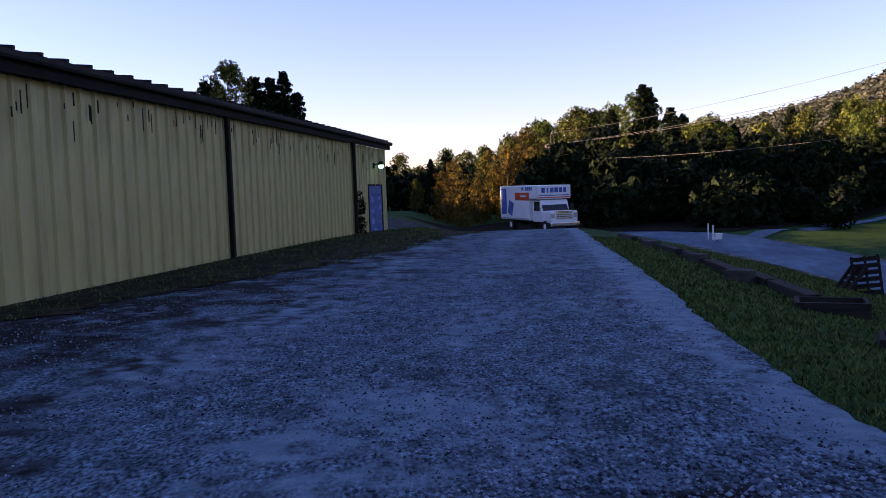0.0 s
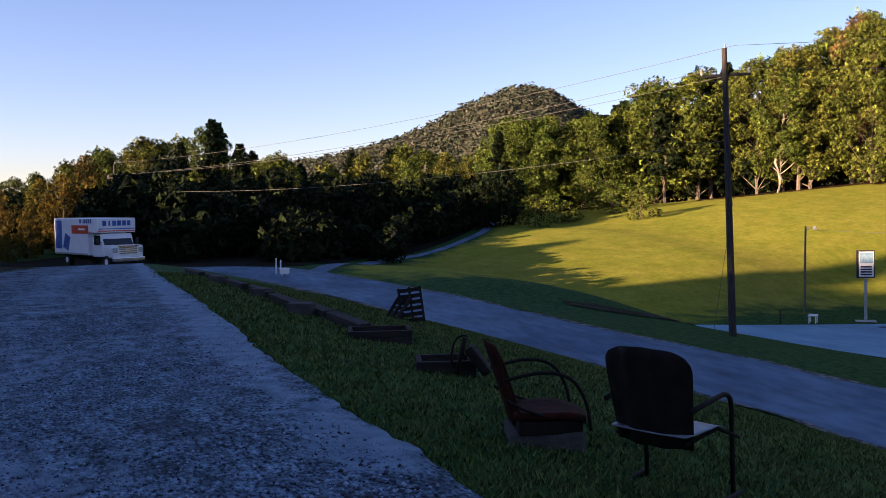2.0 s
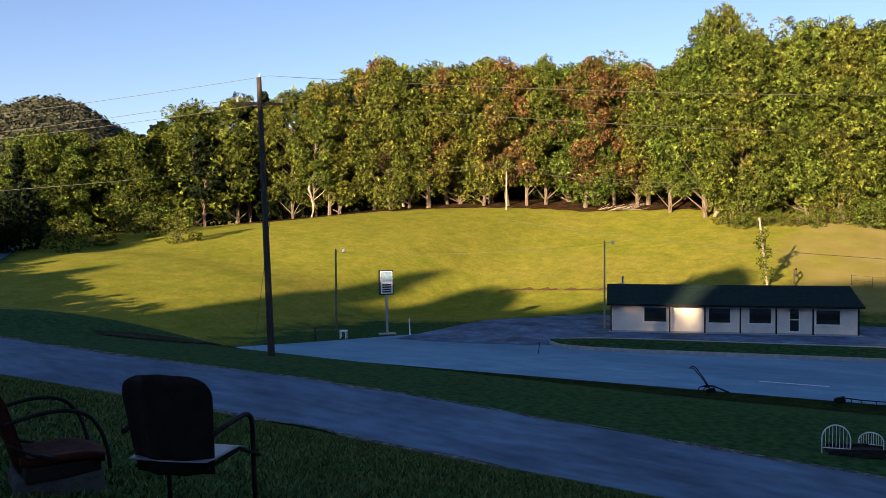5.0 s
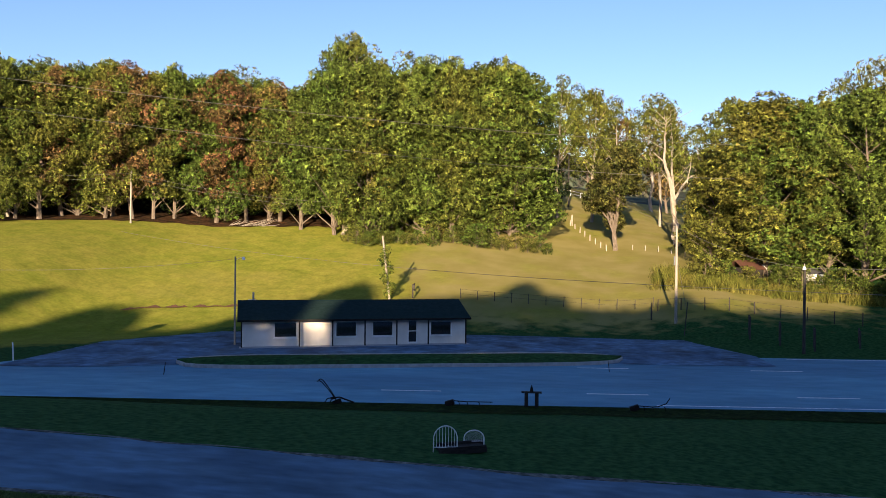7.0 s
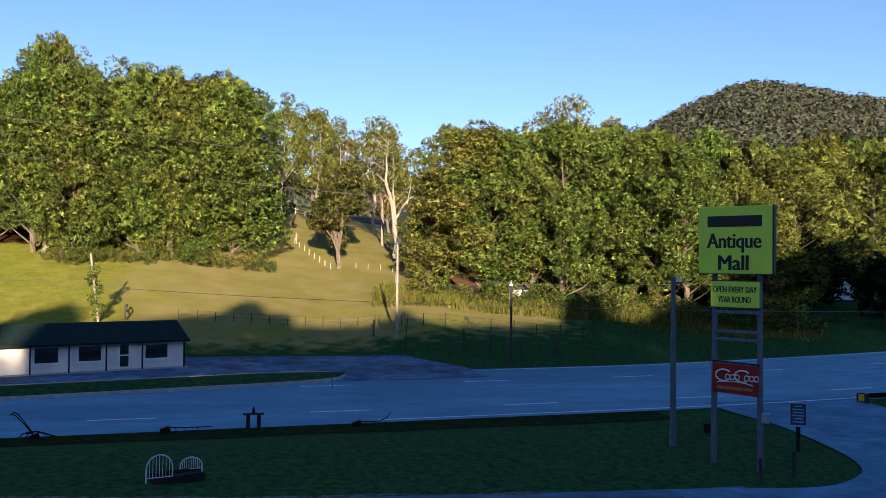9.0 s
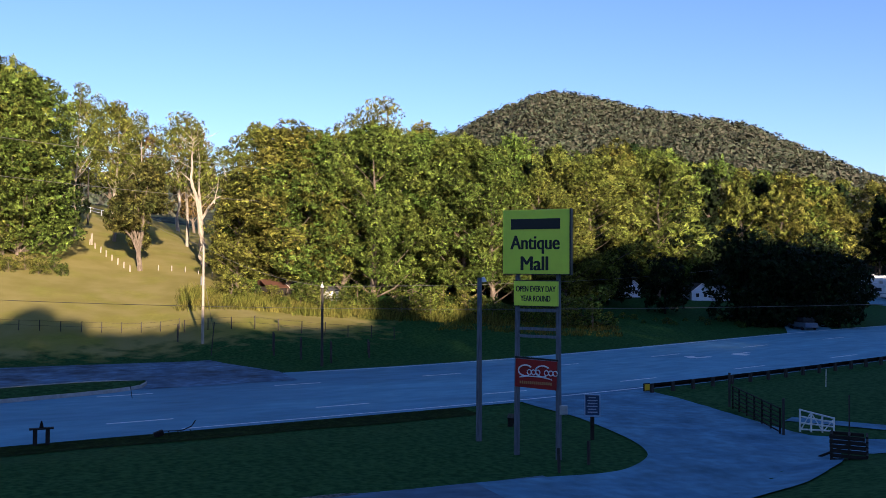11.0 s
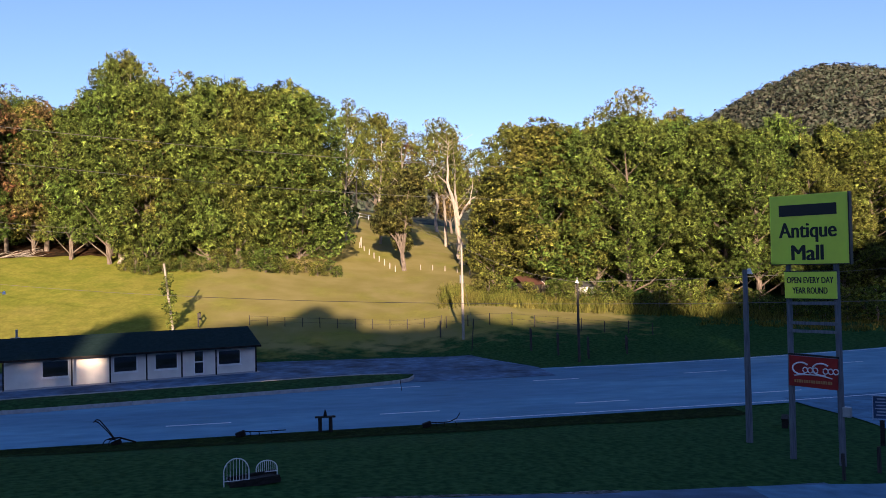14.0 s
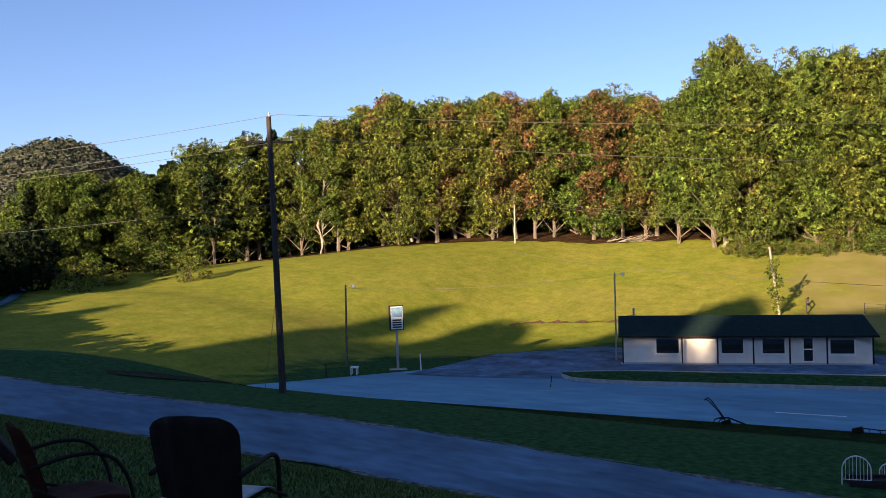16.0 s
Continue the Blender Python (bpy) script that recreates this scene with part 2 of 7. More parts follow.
def side_road_z(y):
    return np.interp(y, [-60, -34, -22, -10, 10, 30, 54, 75], [-6.4, -7.0, -6.8, -6.1, -4.9, -3.75, -2.45, -2.6])


def highway_near(y):
    return 46.4 - 0.06 * y


HIGHWAY_WIDE = 21.8


def highway_z(y):
    return -7.3 + 1.7 * sstep(-25, -105, y) + 3.6 * sstep(46, 82, y)


def lot_z(x, y):
    k = -0.30 - 0.46 * sstep(-4, 2, x)
    return k * (np.clip(y, 0, 64) / 35) ** 2 - 1.5 * sstep(64, 130, y) + 0.02 * np.clip(-x - 2, 0, 10)


def lot_edge(y):
    """East edge of the gravel."""
    return np.interp(y, [-20, -12, -5, 0, 4.5, 7, 12, 24, 40, 52], [-13, -8, 0.0, 2.0, 2.4, 2.5, 3.1, 4.4, 6.5, 8.5])


RIDGE_AZ = [-180, -120, -60, -12, -3, 5, 12, 20, 24, 27, 31, 34.4, 36.5, 38.5, 42, 48, 60, 75, 90, 100, 108, 114, 118, 122, 125.5, 129, 135, 139, 143.6, 151, 160, 180]
RIDGE_EL = [2, 2, 2, 1.6, 1.7, 2.5, 2.9, 3.2, 3.9, 4.7, 6.5, 7.4, 6.7, 5.2, 4.2, 4, 4.4, 5.4, 5, 5.2, 6.0, 7.6, 9.7, 11.4, 10.9, 10.0, 9.1, 7.2, 5.2, 5.0, 4.4, 2]
fine_az = np.arange(-200, 201, 0.5)
kernel = np.exp(-np.linspace(-2, 2, 9) ** 2)
fine_el = np.convolve(np.interp((fine_az + 180) % 360 - 180, RIDGE_AZ, RIDGE_EL), kernel / kernel.sum(), "same")


def hills(x, y):
    """Wooded heights round the valley: a ring of ridges about 600 m off."""
    d, a = np.hypot(x, y), np.degrees(np.arctan2(x, y))
    top = 600 * np.tan(np.radians(np.interp(a, fine_az, fine_el) + 0.22)) - 12
    return top * np.exp(-((d - 600) / 190) ** 2) * sstep(190, 400, d)


# Unseen rise to the west, added to block the low sun.
WEST_Y = [-400, -170, -100, 50, 60, 80, 87, 99, 230, 420]
WEST_HILL = [8, 18, 18, 16, 13, 9, 0.5, 8, 8, 6]


def lane_x(y):
    """Middle of the lane that climbs along the field's edge."""
    return np.interp(y, [47.5, 53, 66, 76, 80.5, 86, 97, 121, 145], [15.6, 20.3, 29, 37, 44, 50, 60, 76, 84])


def land(x, y):
    """Height of the ground."""
    x, y = np.asarray(x, float), np.asarray(y, float)
    xr, zr = side_road_x(y), side_road_z(y)
    xn, zh = highway_near(y), highway_z(y)
    xf = xn + HIGHWAY_WIDE
    xe = lot_edge(y)
    # west of the side road: lot and bank
    t = np.clip((x - xe) / np.maximum(xr - 3.0 - xe, 0.5), 0, 1)
    zl = lot_z(np.minimum(x, xe), y)
    bank = zl + (zr - zl) * (0.86 * t ** 1.38 + 0.14 * sstep(0, 1, t))
    # strip between side road and highway
    t2 = np.clip((x - xr - 3.0) / np.maximum(xn - xr - 4.5, 1.0), 0, 1)
    high = sstep(34, 46, y)                # in the north the strip stays high and hides the road behind it
    strip = zr + (zh - zr) * ((0.75 * t2 + 0.25 * sstep(0.55, 1, t2)) * (1 - high) + t2 ** 3 * high)
    # field east of the highway
    start = xf + 12.0 * sstep(-22, -8, y) * sstep(62, 36, y) + 2.0
    slope = np.interp(y, [-160, -100, -60, -28, -8, 10, 40, 80, 130, 200], [0.045, 0.06, 0.10, 0.125, 0.19, 0.235, 0.25, 0.17, 0.085, 0.07])
    d = np.maximum(x - start, 0)
    field = zh + slope * (d - 5 * (1 - np.exp(-d / 5)))
    field = np.where(d > 60, zh + slope * (55 + (d - 60) * 0.75), field)
    field = field - np.maximum(field - 13, 0) * 0.93
    z = np.where(x < xr, bank, strip)
    z = np.where(x > xn, zh, z)
    z = np.where(x > xf, field, z)
    # north end: the valley floor is tilted up to the east, away from the lane, to catch more sun
    z = z + 0.09 * np.clip(x - xn + 4, 0, 26) * sstep(47, 60, y) * sstep(150, 120, y) * sstep(132, 80, x) * (x > xr + 3)
    # the pasture that climbs through the gap in the wood
    az_, far_ = np.degrees(np.arctan2(x, y)), np.hypot(x, y)
    z = z + 3.4 * sstep(122, 180, far_) * sstep(84, 91, az_) * sstep(106, 99, az_)
    west = np.interp(y, WEST_Y, WEST_HILL)
    return z + hills(x, y) + np.maximum(west, 0) * np.exp(-((x + 58) / 10.0) ** 2) * sstep(-34, -46, x)


def landz(x, y):
    return float(land(x, y))


def at(azimuth, dist, lift=0.0):
    """A place by compass angle (clockwise from +y) and distance from the camera's spot."""
    x, y = dist * math.sin(radians(azimuth)), dist * math.cos(radians(azimuth))
    return x, y, landz(x, y) + lift


def spread(lo, hi, centre, n, tight):
    """Grid lines, close together near the centre."""
    u = np.linspace(-1, 1, n)
    s = np.sinh(tight * u) / math.sinh(tight)
    return np.where(s < 0, centre + s * (centre - lo), centre + s * (hi - centre))


gx, gy = spread(-1500, 2600, 20, 300, 5.6), spread(-2200, 2600, 8, 300, 5.6)
X, Y = np.meshgrid(gx, gy)
Zg = land(X, Y)
verts = np.stack([X.ravel(), Y.ravel(), Zg.ravel()], 1)
nx, ny = len(gx), len(gy)
faces = [(j * nx + i, j * nx + i + 1, (j + 1) * nx + i + 1, (j + 1) * nx + i) for j in range(ny - 1) for i in range(nx - 1)]


def soft_mix(m, name, dark, light, scale, rough_edge, noise_scale):
    """Let the mesh's attribute lead from one pair of colours to the material's own, with a broken edge."""
    n, l = m.node_tree.nodes, m.node_tree.links
    base = n["Principled BSDF"].inputs["Base Color"]
    own = base.links[0].from_socket
    geo = n.new("ShaderNodeNewGeometry")

    def wave(s):
        t = n.new("ShaderNodeTexNoise")
        t.inputs["Scale"].default_value, t.inputs["Detail"].default_value = s, 6
        l.new(geo.outputs["Position"], t.inputs["Vector"])
        r = n.new("ShaderNodeMapRange")
        r.inputs["From Min"].default_value, r.inputs["From Max"].default_value = 0.35, 0.65
        l.new(t.outputs["Fac"], r.inputs["Value"])
        return r.outputs[0]

    def mixed(a, b, fac):
        x = n.new("ShaderNodeMix")
        x.data_type = "RGBA"
        for sock, v in ((x.inputs["A"], a), (x.inputs["B"], b)):
            if isinstance(v, tuple):
                sock.default_value = (*v, 1)
            else:
                l.new(v, sock)
        l.new(fac, x.inputs["Factor"])
        return x.outputs["Result"]
    at_node = n.new("ShaderNodeAttribute")
    at_node.attribute_name = name
    edge = n.new("ShaderNodeMath")
    edge.operation = "MULTIPLY_ADD"
    edge.inputs[1].default_value, edge.inputs[2].default_value = rough_edge, -rough_edge / 2
    l.new(wave(noise_scale), edge.inputs[0])
    add = n.new("ShaderNodeMath")
    add.operation, add.use_clamp = "ADD", True
    l.new(at_node.outputs["Fac"], add.inputs[0])
    l.new(edge.outputs[0], add.inputs[1])
    r = n.new("ShaderNodeMapRange")
    r.inputs["From Min"].default_value, r.inputs["From Max"].default_value = 0.25, 0.75
    l.new(add.outputs[0], r.inputs["Value"])
    l.new(mixed(mixed(dark, light, wave(scale)), own, r.outputs[0]), base)


def set_values(me, name, values):
    a = me.attributes.new(name, "FLOAT", "POINT")
    a.data.foreach_set("value", np.asarray(values, np.float32).ravel())


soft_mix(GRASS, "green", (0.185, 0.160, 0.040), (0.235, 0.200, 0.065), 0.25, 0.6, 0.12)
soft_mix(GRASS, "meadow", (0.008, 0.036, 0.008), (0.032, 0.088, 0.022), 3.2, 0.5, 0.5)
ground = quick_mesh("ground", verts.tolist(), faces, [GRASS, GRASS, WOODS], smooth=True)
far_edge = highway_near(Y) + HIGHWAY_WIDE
# Dark lawn colour is carried up the field's foot, standing in for shade.
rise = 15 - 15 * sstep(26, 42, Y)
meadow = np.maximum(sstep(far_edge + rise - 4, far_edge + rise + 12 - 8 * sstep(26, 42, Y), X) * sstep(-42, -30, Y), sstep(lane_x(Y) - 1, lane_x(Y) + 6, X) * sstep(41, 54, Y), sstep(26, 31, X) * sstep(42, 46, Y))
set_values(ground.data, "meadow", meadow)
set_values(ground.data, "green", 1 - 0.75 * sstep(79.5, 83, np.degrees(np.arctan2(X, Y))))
tagged(ground, "rolling valley ground of mown grass and rough meadow", "ground", kind="structure")
cx, cy = (X[:-1, :-1] + X[1:, 1:]).ravel() / 2, (Y[:-1, :-1] + Y[1:, 1:]).ravel() / 2
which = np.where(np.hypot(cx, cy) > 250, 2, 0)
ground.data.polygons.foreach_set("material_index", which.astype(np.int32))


def sheet(name, rows, lift, material, label="", category="", parent=None, kind="structure", thick=0.0):
    """A strip draped over the ground; rows of points across it."""
    vs, fs = [], []
    w = len(rows[0])
    for r in rows:
        for x, y in r:
            vs.append((x, y, landz(x, y) + lift))
    for j in range(len(rows) - 1):
        for i in range(w - 1):
            fs.append((j * w + i, j * w + i + 1, (j + 1) * w + i + 1, (j + 1) * w + i))
    ob = quick_mesh(name, vs, fs, [material], parent, smooth=True)
    return tagged(ob, label, category, kind=kind)


def ribbon(mid, half, step=1.5, across=6, wobble=0.0):
    """Rows of points across a road whose middle runs through the points mid."""
    pts = [Vector((*p, 0)) for p in mid]
    out = []
    for a, b, c, d in zip([pts[0]] + pts[:-2], pts[:-1], pts[1:], pts[2:] + [pts[-1]]):
        n = max(2, int((c - b).length / step))
        for k in range(n):
            t = k / n
            p = 0.5 * (2 * b + (c - a) * t + (2 * a - 5 * b + 4 * c - d) * t * t + (3 * b - a - 3 * c + d) * t ** 3)
            e = 0.5 * ((c - a) + 2 * (2 * a - 5 * b + 4 * c - d) * t + 3 * (3 * b - a - 3 * c + d) * t * t)
            s = Vector((e.y, -e.x, 0)).normalized()
            w1, w2 = half + wobble * noise.noise(p * 0.4), half + wobble * noise.noise(p * 0.4 + Vector((50, 9, 0)))
            out.append([((p + s * (-w1 + (w1 + w2) * i / across)).x, (p + s * (-w1 + (w1 + w2) * i / across)).y) for i in range(across + 1)])
    return out


ys = np.concatenate([np.arange(-12, 1, 0.8), np.arange(1, 12, 0.16), np.arange(12, 56, 0.5)])
lot_rows = []
for y in ys:
    e = float(lot_edge(y)) + 0.09 * noise.noise((y * 0.5, 0, 0)) + 0.06 * noise.noise((y * 2.7, 3, 0)) + 0.05 * noise.noise((y * 8, 5, 0))
    lot_rows.append([(e - 9.0 * u ** 1.7 - (11.5 + e - 9.0) * max(0.0, u - 0.8) / 0.2, y) for u in np.linspace(1, 0, 60)])
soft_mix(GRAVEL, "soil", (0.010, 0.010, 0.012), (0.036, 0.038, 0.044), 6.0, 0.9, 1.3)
soft_mix(GRAVEL, "packed", (0.122, 0.188, 0.25), (0.19, 0.272, 0.34), 5.0, 0.75, 3.5)
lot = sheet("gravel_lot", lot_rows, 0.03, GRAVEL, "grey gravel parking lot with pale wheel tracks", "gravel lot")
lx, ly = np.array([p for r in lot_rows for p in r]).T
off = lot_edge(ly) - lx


def blot(x, y, rx, ry, turn=0.0):
    c, s = math.cos(radians(turn)), math.sin(radians(turn))
    u, v = (lx - x) * c + (ly - y) * s, -(lx - x) * s + (ly - y) * c
    return np.exp(-(u / rx) ** 2 - (v / ry) ** 2)


slow = np.array([noise.noise((a * 0.8, b * 0.35, 7.0)) for a, b in zip(lx, ly)])
loose = 1.0 - 0.95 * np.exp(-((off - 0.28) / 0.30) ** 2) - 0.5 * blot(-0.2, 5.6, 0.8, 0.28, -25) - 0.5 * blot(-0.9, 4.8, 0.7, 0.3, -25) - 0.35 * blot(-2.2, 7.0, 1.4, 0.8) - 0.35 * np.exp(-((off - 2.6) / 0.5) ** 2) - 0.3 * np.exp(-((off - 4.6) / 0.6) ** 2)
loose = loose + 0.6 * slow + 0.7 * blot(-0.1, 6.7, 0.5, 0.45, 20) + 0.7 * blot(-0.3, 4.6, 0.5, 0.4) + 1.3 * blot(1.6, 3.9, 1.3, 0.32)
set_values(lot.data, "packed", np.clip(loose, 0, 1))
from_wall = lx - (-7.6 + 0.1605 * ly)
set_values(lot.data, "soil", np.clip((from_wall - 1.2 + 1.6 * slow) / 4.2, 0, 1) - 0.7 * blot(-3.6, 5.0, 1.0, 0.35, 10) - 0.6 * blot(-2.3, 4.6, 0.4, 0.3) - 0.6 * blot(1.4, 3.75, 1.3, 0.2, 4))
side_mid = [(float(side_road_x(y)), y) for y in (58, 55, 50, 40, 30, 20, 10, 0, -10, -16, -19)]
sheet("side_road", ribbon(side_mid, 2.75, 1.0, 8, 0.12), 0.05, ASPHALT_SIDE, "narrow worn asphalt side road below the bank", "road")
hy = np.concatenate([np.arange(-420, -60, 8.0), np.arange(-60, 34.1, 2.0)])
rows_h = [[(float(highway_near(y)) + HIGHWAY_WIDE * i / 12, y) for i in range(13)] for y in hy]
for y in np.arange(35, 45.6, 1.0):
    e = 42.4 + 22.0 * max(0.0, (47.5 - y) / 13.5) ** 1.25
    rows_h.append([(float(np.interp(i / 12, [0, 1], [min(float(highway_near(y)) - 1.6 * (y - 34) / 13, e - 0.3), e])), y) for i in range(13)])
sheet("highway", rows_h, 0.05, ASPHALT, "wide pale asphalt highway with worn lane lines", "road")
side_a = [(27.6, -14.5), (27.9, -17.5), (28.1, -20.5), (28.9, -22.6), (30.3, -24.5), (32.0, -25.6), (33.7, -26.3), (35.4, -26.8), (37.5, -27.3), (41, -28), (45, -28.4), (50, -28.6)]
side_b = [(22.3, -14.5), (22.1, -17.5), (22.1, -21.5), (22.7, -24.9), (23.6, -27.5), (25.2, -30.6), (27.6, -33.4), (30.0, -35.2), (33.3, -35.7), (38, -36.7), (43.5, -38.1), (50, -39.4)]


def eased(pts, n=6):
    out = []
    for a, b, c, d in zip([pts[0]] + pts[:-2], pts[:-1], pts[1:], pts[2:] + [pts[-1]]):
        for k in range(n):
            t = k / n
            out.append(tuple(0.5 * (2 * q + (r - p) * t + (2 * p - 5 * q + 4 * r - s) * t * t + (3 * q - p - 3 * r + s) * t ** 3) for p, q, r, s in zip(a, b, c, d)))
    return out + [pts[-1]]


apron_rows = []
for k, (p, q) in enumerate(zip(eased(side_a), eased(side_b))):
    f = 0.25 * noise.noise((k * 0.4, 0, 0)) + 0.2 * noise.noise((k * 1.3, 5, 0))
    apron_rows.append([(p[0] + (q[0] - p[0]) * i / 12 * (1 + 0.03 * f), p[1] + (q[1] - p[1]) * i / 12 * (1 + 0.05 * f)) for i in range(13)])
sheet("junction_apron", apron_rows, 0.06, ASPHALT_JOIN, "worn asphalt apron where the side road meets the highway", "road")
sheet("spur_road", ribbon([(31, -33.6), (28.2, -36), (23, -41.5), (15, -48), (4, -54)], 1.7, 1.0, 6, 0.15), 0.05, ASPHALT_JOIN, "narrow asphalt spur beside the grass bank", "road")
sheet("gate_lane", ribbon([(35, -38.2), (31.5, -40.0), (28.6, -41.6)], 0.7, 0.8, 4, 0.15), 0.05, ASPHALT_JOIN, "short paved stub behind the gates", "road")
sheet("field_lane", ribbon([(15.6, 47.5), (20.3, 53), (29, 66), (37, 76), (44, 80.5), (50, 86), (60, 97), (76, 121), (84, 145)], 0.65, 1.0, 4), 0.06, ASPHALT_SIDE, "narrow lane climbing along the field's edge", "road")
sheet("shop_yard", [[(x, y) for x in np.linspace(float(highway_near(y)) + HIGHWAY_WIDE - 5 - 6 * float(sstep(10, 34, y)), float(np.interp(y, [-18, -14, 0, 20, 30, 37], [70, 80.5, 81.5, 82, 80, 70])), 14)] for y in np.arange(-18, 37.1, 1.0)], 0.075, ASPHALT_DARK, "old cracked asphalt tinted sky blue yard round the shop", "parking lot")
# Weedy verge, widened and darkened to stand for the wall's shade.
sheet("wall_verge", [[(-7.6 + 0.1605 * y + 0.1 + (1.0 + 1.9 * float(sstep(8, 20, y)) + 0.9 * noise.noise((y * 0.6, 3, 0)) + 0.5 * noise.noise((y * 2.2, 3, 0)) + 0.3 * noise.noise((y * 7, 3, 0))) * i / 5, y) for i in range(6)] for y in np.arange(-12, 44, 0.12)], 0.045, VERGE, "rough weedy verge darkened for the steel wall's shade", "verge")


sheet("ditch_verge", [[(float(highway_near(y)) - 0.05 - (3.0 + 0.5 * noise.noise((y * 0.2, 0, 0))) * i / 6, y) for i in range(7)] for y in np.arange(-24, 42, 0.8)], 0.03, DITCH, "darker rough grass verge along the highway", "verge")
SHOULDER = mat("pale crumbled road edge", (0.16, 0.15, 0.13), (0.045, 0.050, 0.045), 5.0, 0.95, bump=1.0, bump_scale=30, coords="World", spec=0.1, grain=0.5, grain_scale=6)
for off_ in (-2.82, 2.82):
    sheet("road_shoulder", ribbon([(x_ + off_, y_) for x_, y_ in side_mid[2:9]], 0.13, 0.35, 2, 0.34), 0.054, SHOULDER, "crumbled pale gravel edge of the side road", "road edge")
# lane paint
def road_mark(x0, y0, x1, y1, w, name="lane_line"):
    n = max(2, int(math.hypot(x1 - x0, y1 - y0) / 2))
    rows_m = []
    dx, dy = x1 - x0, y1 - y0
    L = math.hypot(dx, dy)
    sx, sy = -dy / L * w / 2, dx / L * w / 2
    for k in range(n + 1):
        px, py = x0 + dx * k / n, y0 + dy * k / n
        rows_m.append([(px - sx, py - sy), (px + sx, py + sy)])
    return sheet(name, rows_m, 0.062, PAINT_LINE, "worn white paint line on the highway", "road marking")


for y in np.arange(-190, 30, 12.2):
    for off in (4.0, 14.6):
        if off > 7 or y < 8:
            road_mark(float(highway_near(y)) + off, y, float(highway_near(y + 3.6)) + off, y + 3.6, 0.24)
for y in np.arange(-230, -34, 28):
    road_mark(float(highway_near(y)) + 0.7, y, float(highway_near(y + 28)) + 0.7, y + 28, 0.22)
for y in np.arange(-230, -20, 30):
    road_mark(float(highway_near(y)) + 21.2, y, float(highway_near(y + 30)) + 21.2, y + 30, 0.2)
for y in (-34.0, -20.5):
    road_mark(float(highway_near(y)) + 0.7, y, float(highway_near(y + 13.5)) + 0.7, y + 13.5, 0.2)
ARROW_PAINT = mat("fresh white road paint", (0.72, 0.72, 0.70), (0.60, 0.60, 0.58), 3, 0.6)
for y, s in ((-56.6, 1), (-61.6, -1)):
    x = float(highway_near(y)) + 11.2
    for mark in (road_mark(x, y, x, y + 2.0, 0.55, "turn_arrow"), road_mark(x, y + 2.0, x + 1.4 * s, y + 1.5, 0.9, "turn_arrow")):
        mark.data.materials[0] = ARROW_PAINT
# ---- trees ----
LEAF_GOLD = leaf("golden yellow leaves", (0.150, 0.105, 0.009), (0.10, 0.088, 0.012), 0.5)
def leaf_cloud(rng, blobs, n, size, out_bias=0.62, droop=0.0):
    """Many small leaf sprays over the shells of a set of ellipsoids (x, y, z, rx, rz)."""
    blobs = np.array(blobs, float)
    area = blobs[:, 3] * (blobs[:, 3] + blobs[:, 4])
    pick = rng.choice(len(blobs), n, p=area / area.sum())
    b = blobs[pick]
    d = rng.normal(size=(n, 3))
    d /= np.linalg.norm(d, axis=1)[:, None]
    rad = 0.70 + 0.36 * rng.random(n) ** 0.6
    p = b[:, :3] + d * np.stack([b[:, 3], b[:, 3], b[:, 4]], 1) * rad[:, None]
    nrm = out_bias * d + (1 - out_bias) * 1.6 * rng.normal(size=(n, 3)) + np.array([0, 0, 0.25])
    nrm /= np.linalg.norm(nrm, axis=1)[:, None]
    t = np.cross(nrm, rng.normal(size=(n, 3)))
    t /= np.linalg.norm(t, axis=1)[:, None]
    s = np.cross(nrm, t)
    k = size * (0.55 + 0.9 * rng.random(n))[:, None]
    w = k * (0.5 + 0.4 * rng.random(n))[:, None]
    bend = nrm * k * 0.25
    v = np.stack([p - t * k - s * w, p - t * k + s * w + bend, p + t * k - np.array([0, 0, droop]) * k], 1).reshape(-1, 3)
    return v


def cloud_mesh(name, v, material):
    n = len(v) // 3
    me = bpy.data.meshes.new(name)
    me.vertices.add(3 * n)
    me.vertices.foreach_set("co", v.astype(np.float32).ravel())
    me.loops.add(3 * n)
    me.loops.foreach_set("vertex_index", np.arange(3 * n, dtype=np.int32))
    me.polygons.add(n)
    me.polygons.foreach_set("loop_start", np.arange(0, 3 * n, 3, dtype=np.int32))
    me.update(calc_edges=True)
    me.materials.append(material)
    return me


def limb(bm, rng, a, b, r0, r1, kinks=4, sway=0.06, seg=6):
    a, b = Vector(a), Vector(b)
    L = (b - a).length
    pts = [a.lerp(b, i / kinks) + (Vector(rng.normal(size=3)) * sway * L * (0 if i in (0, kinks) else 1) * 0.6) for i in range(kinks + 1)]
    pipe(bm, pts, [r0 + (r1 - r0) * i / kinks for i in range(kinks + 1)], seg)
    return pts


TREES = {}


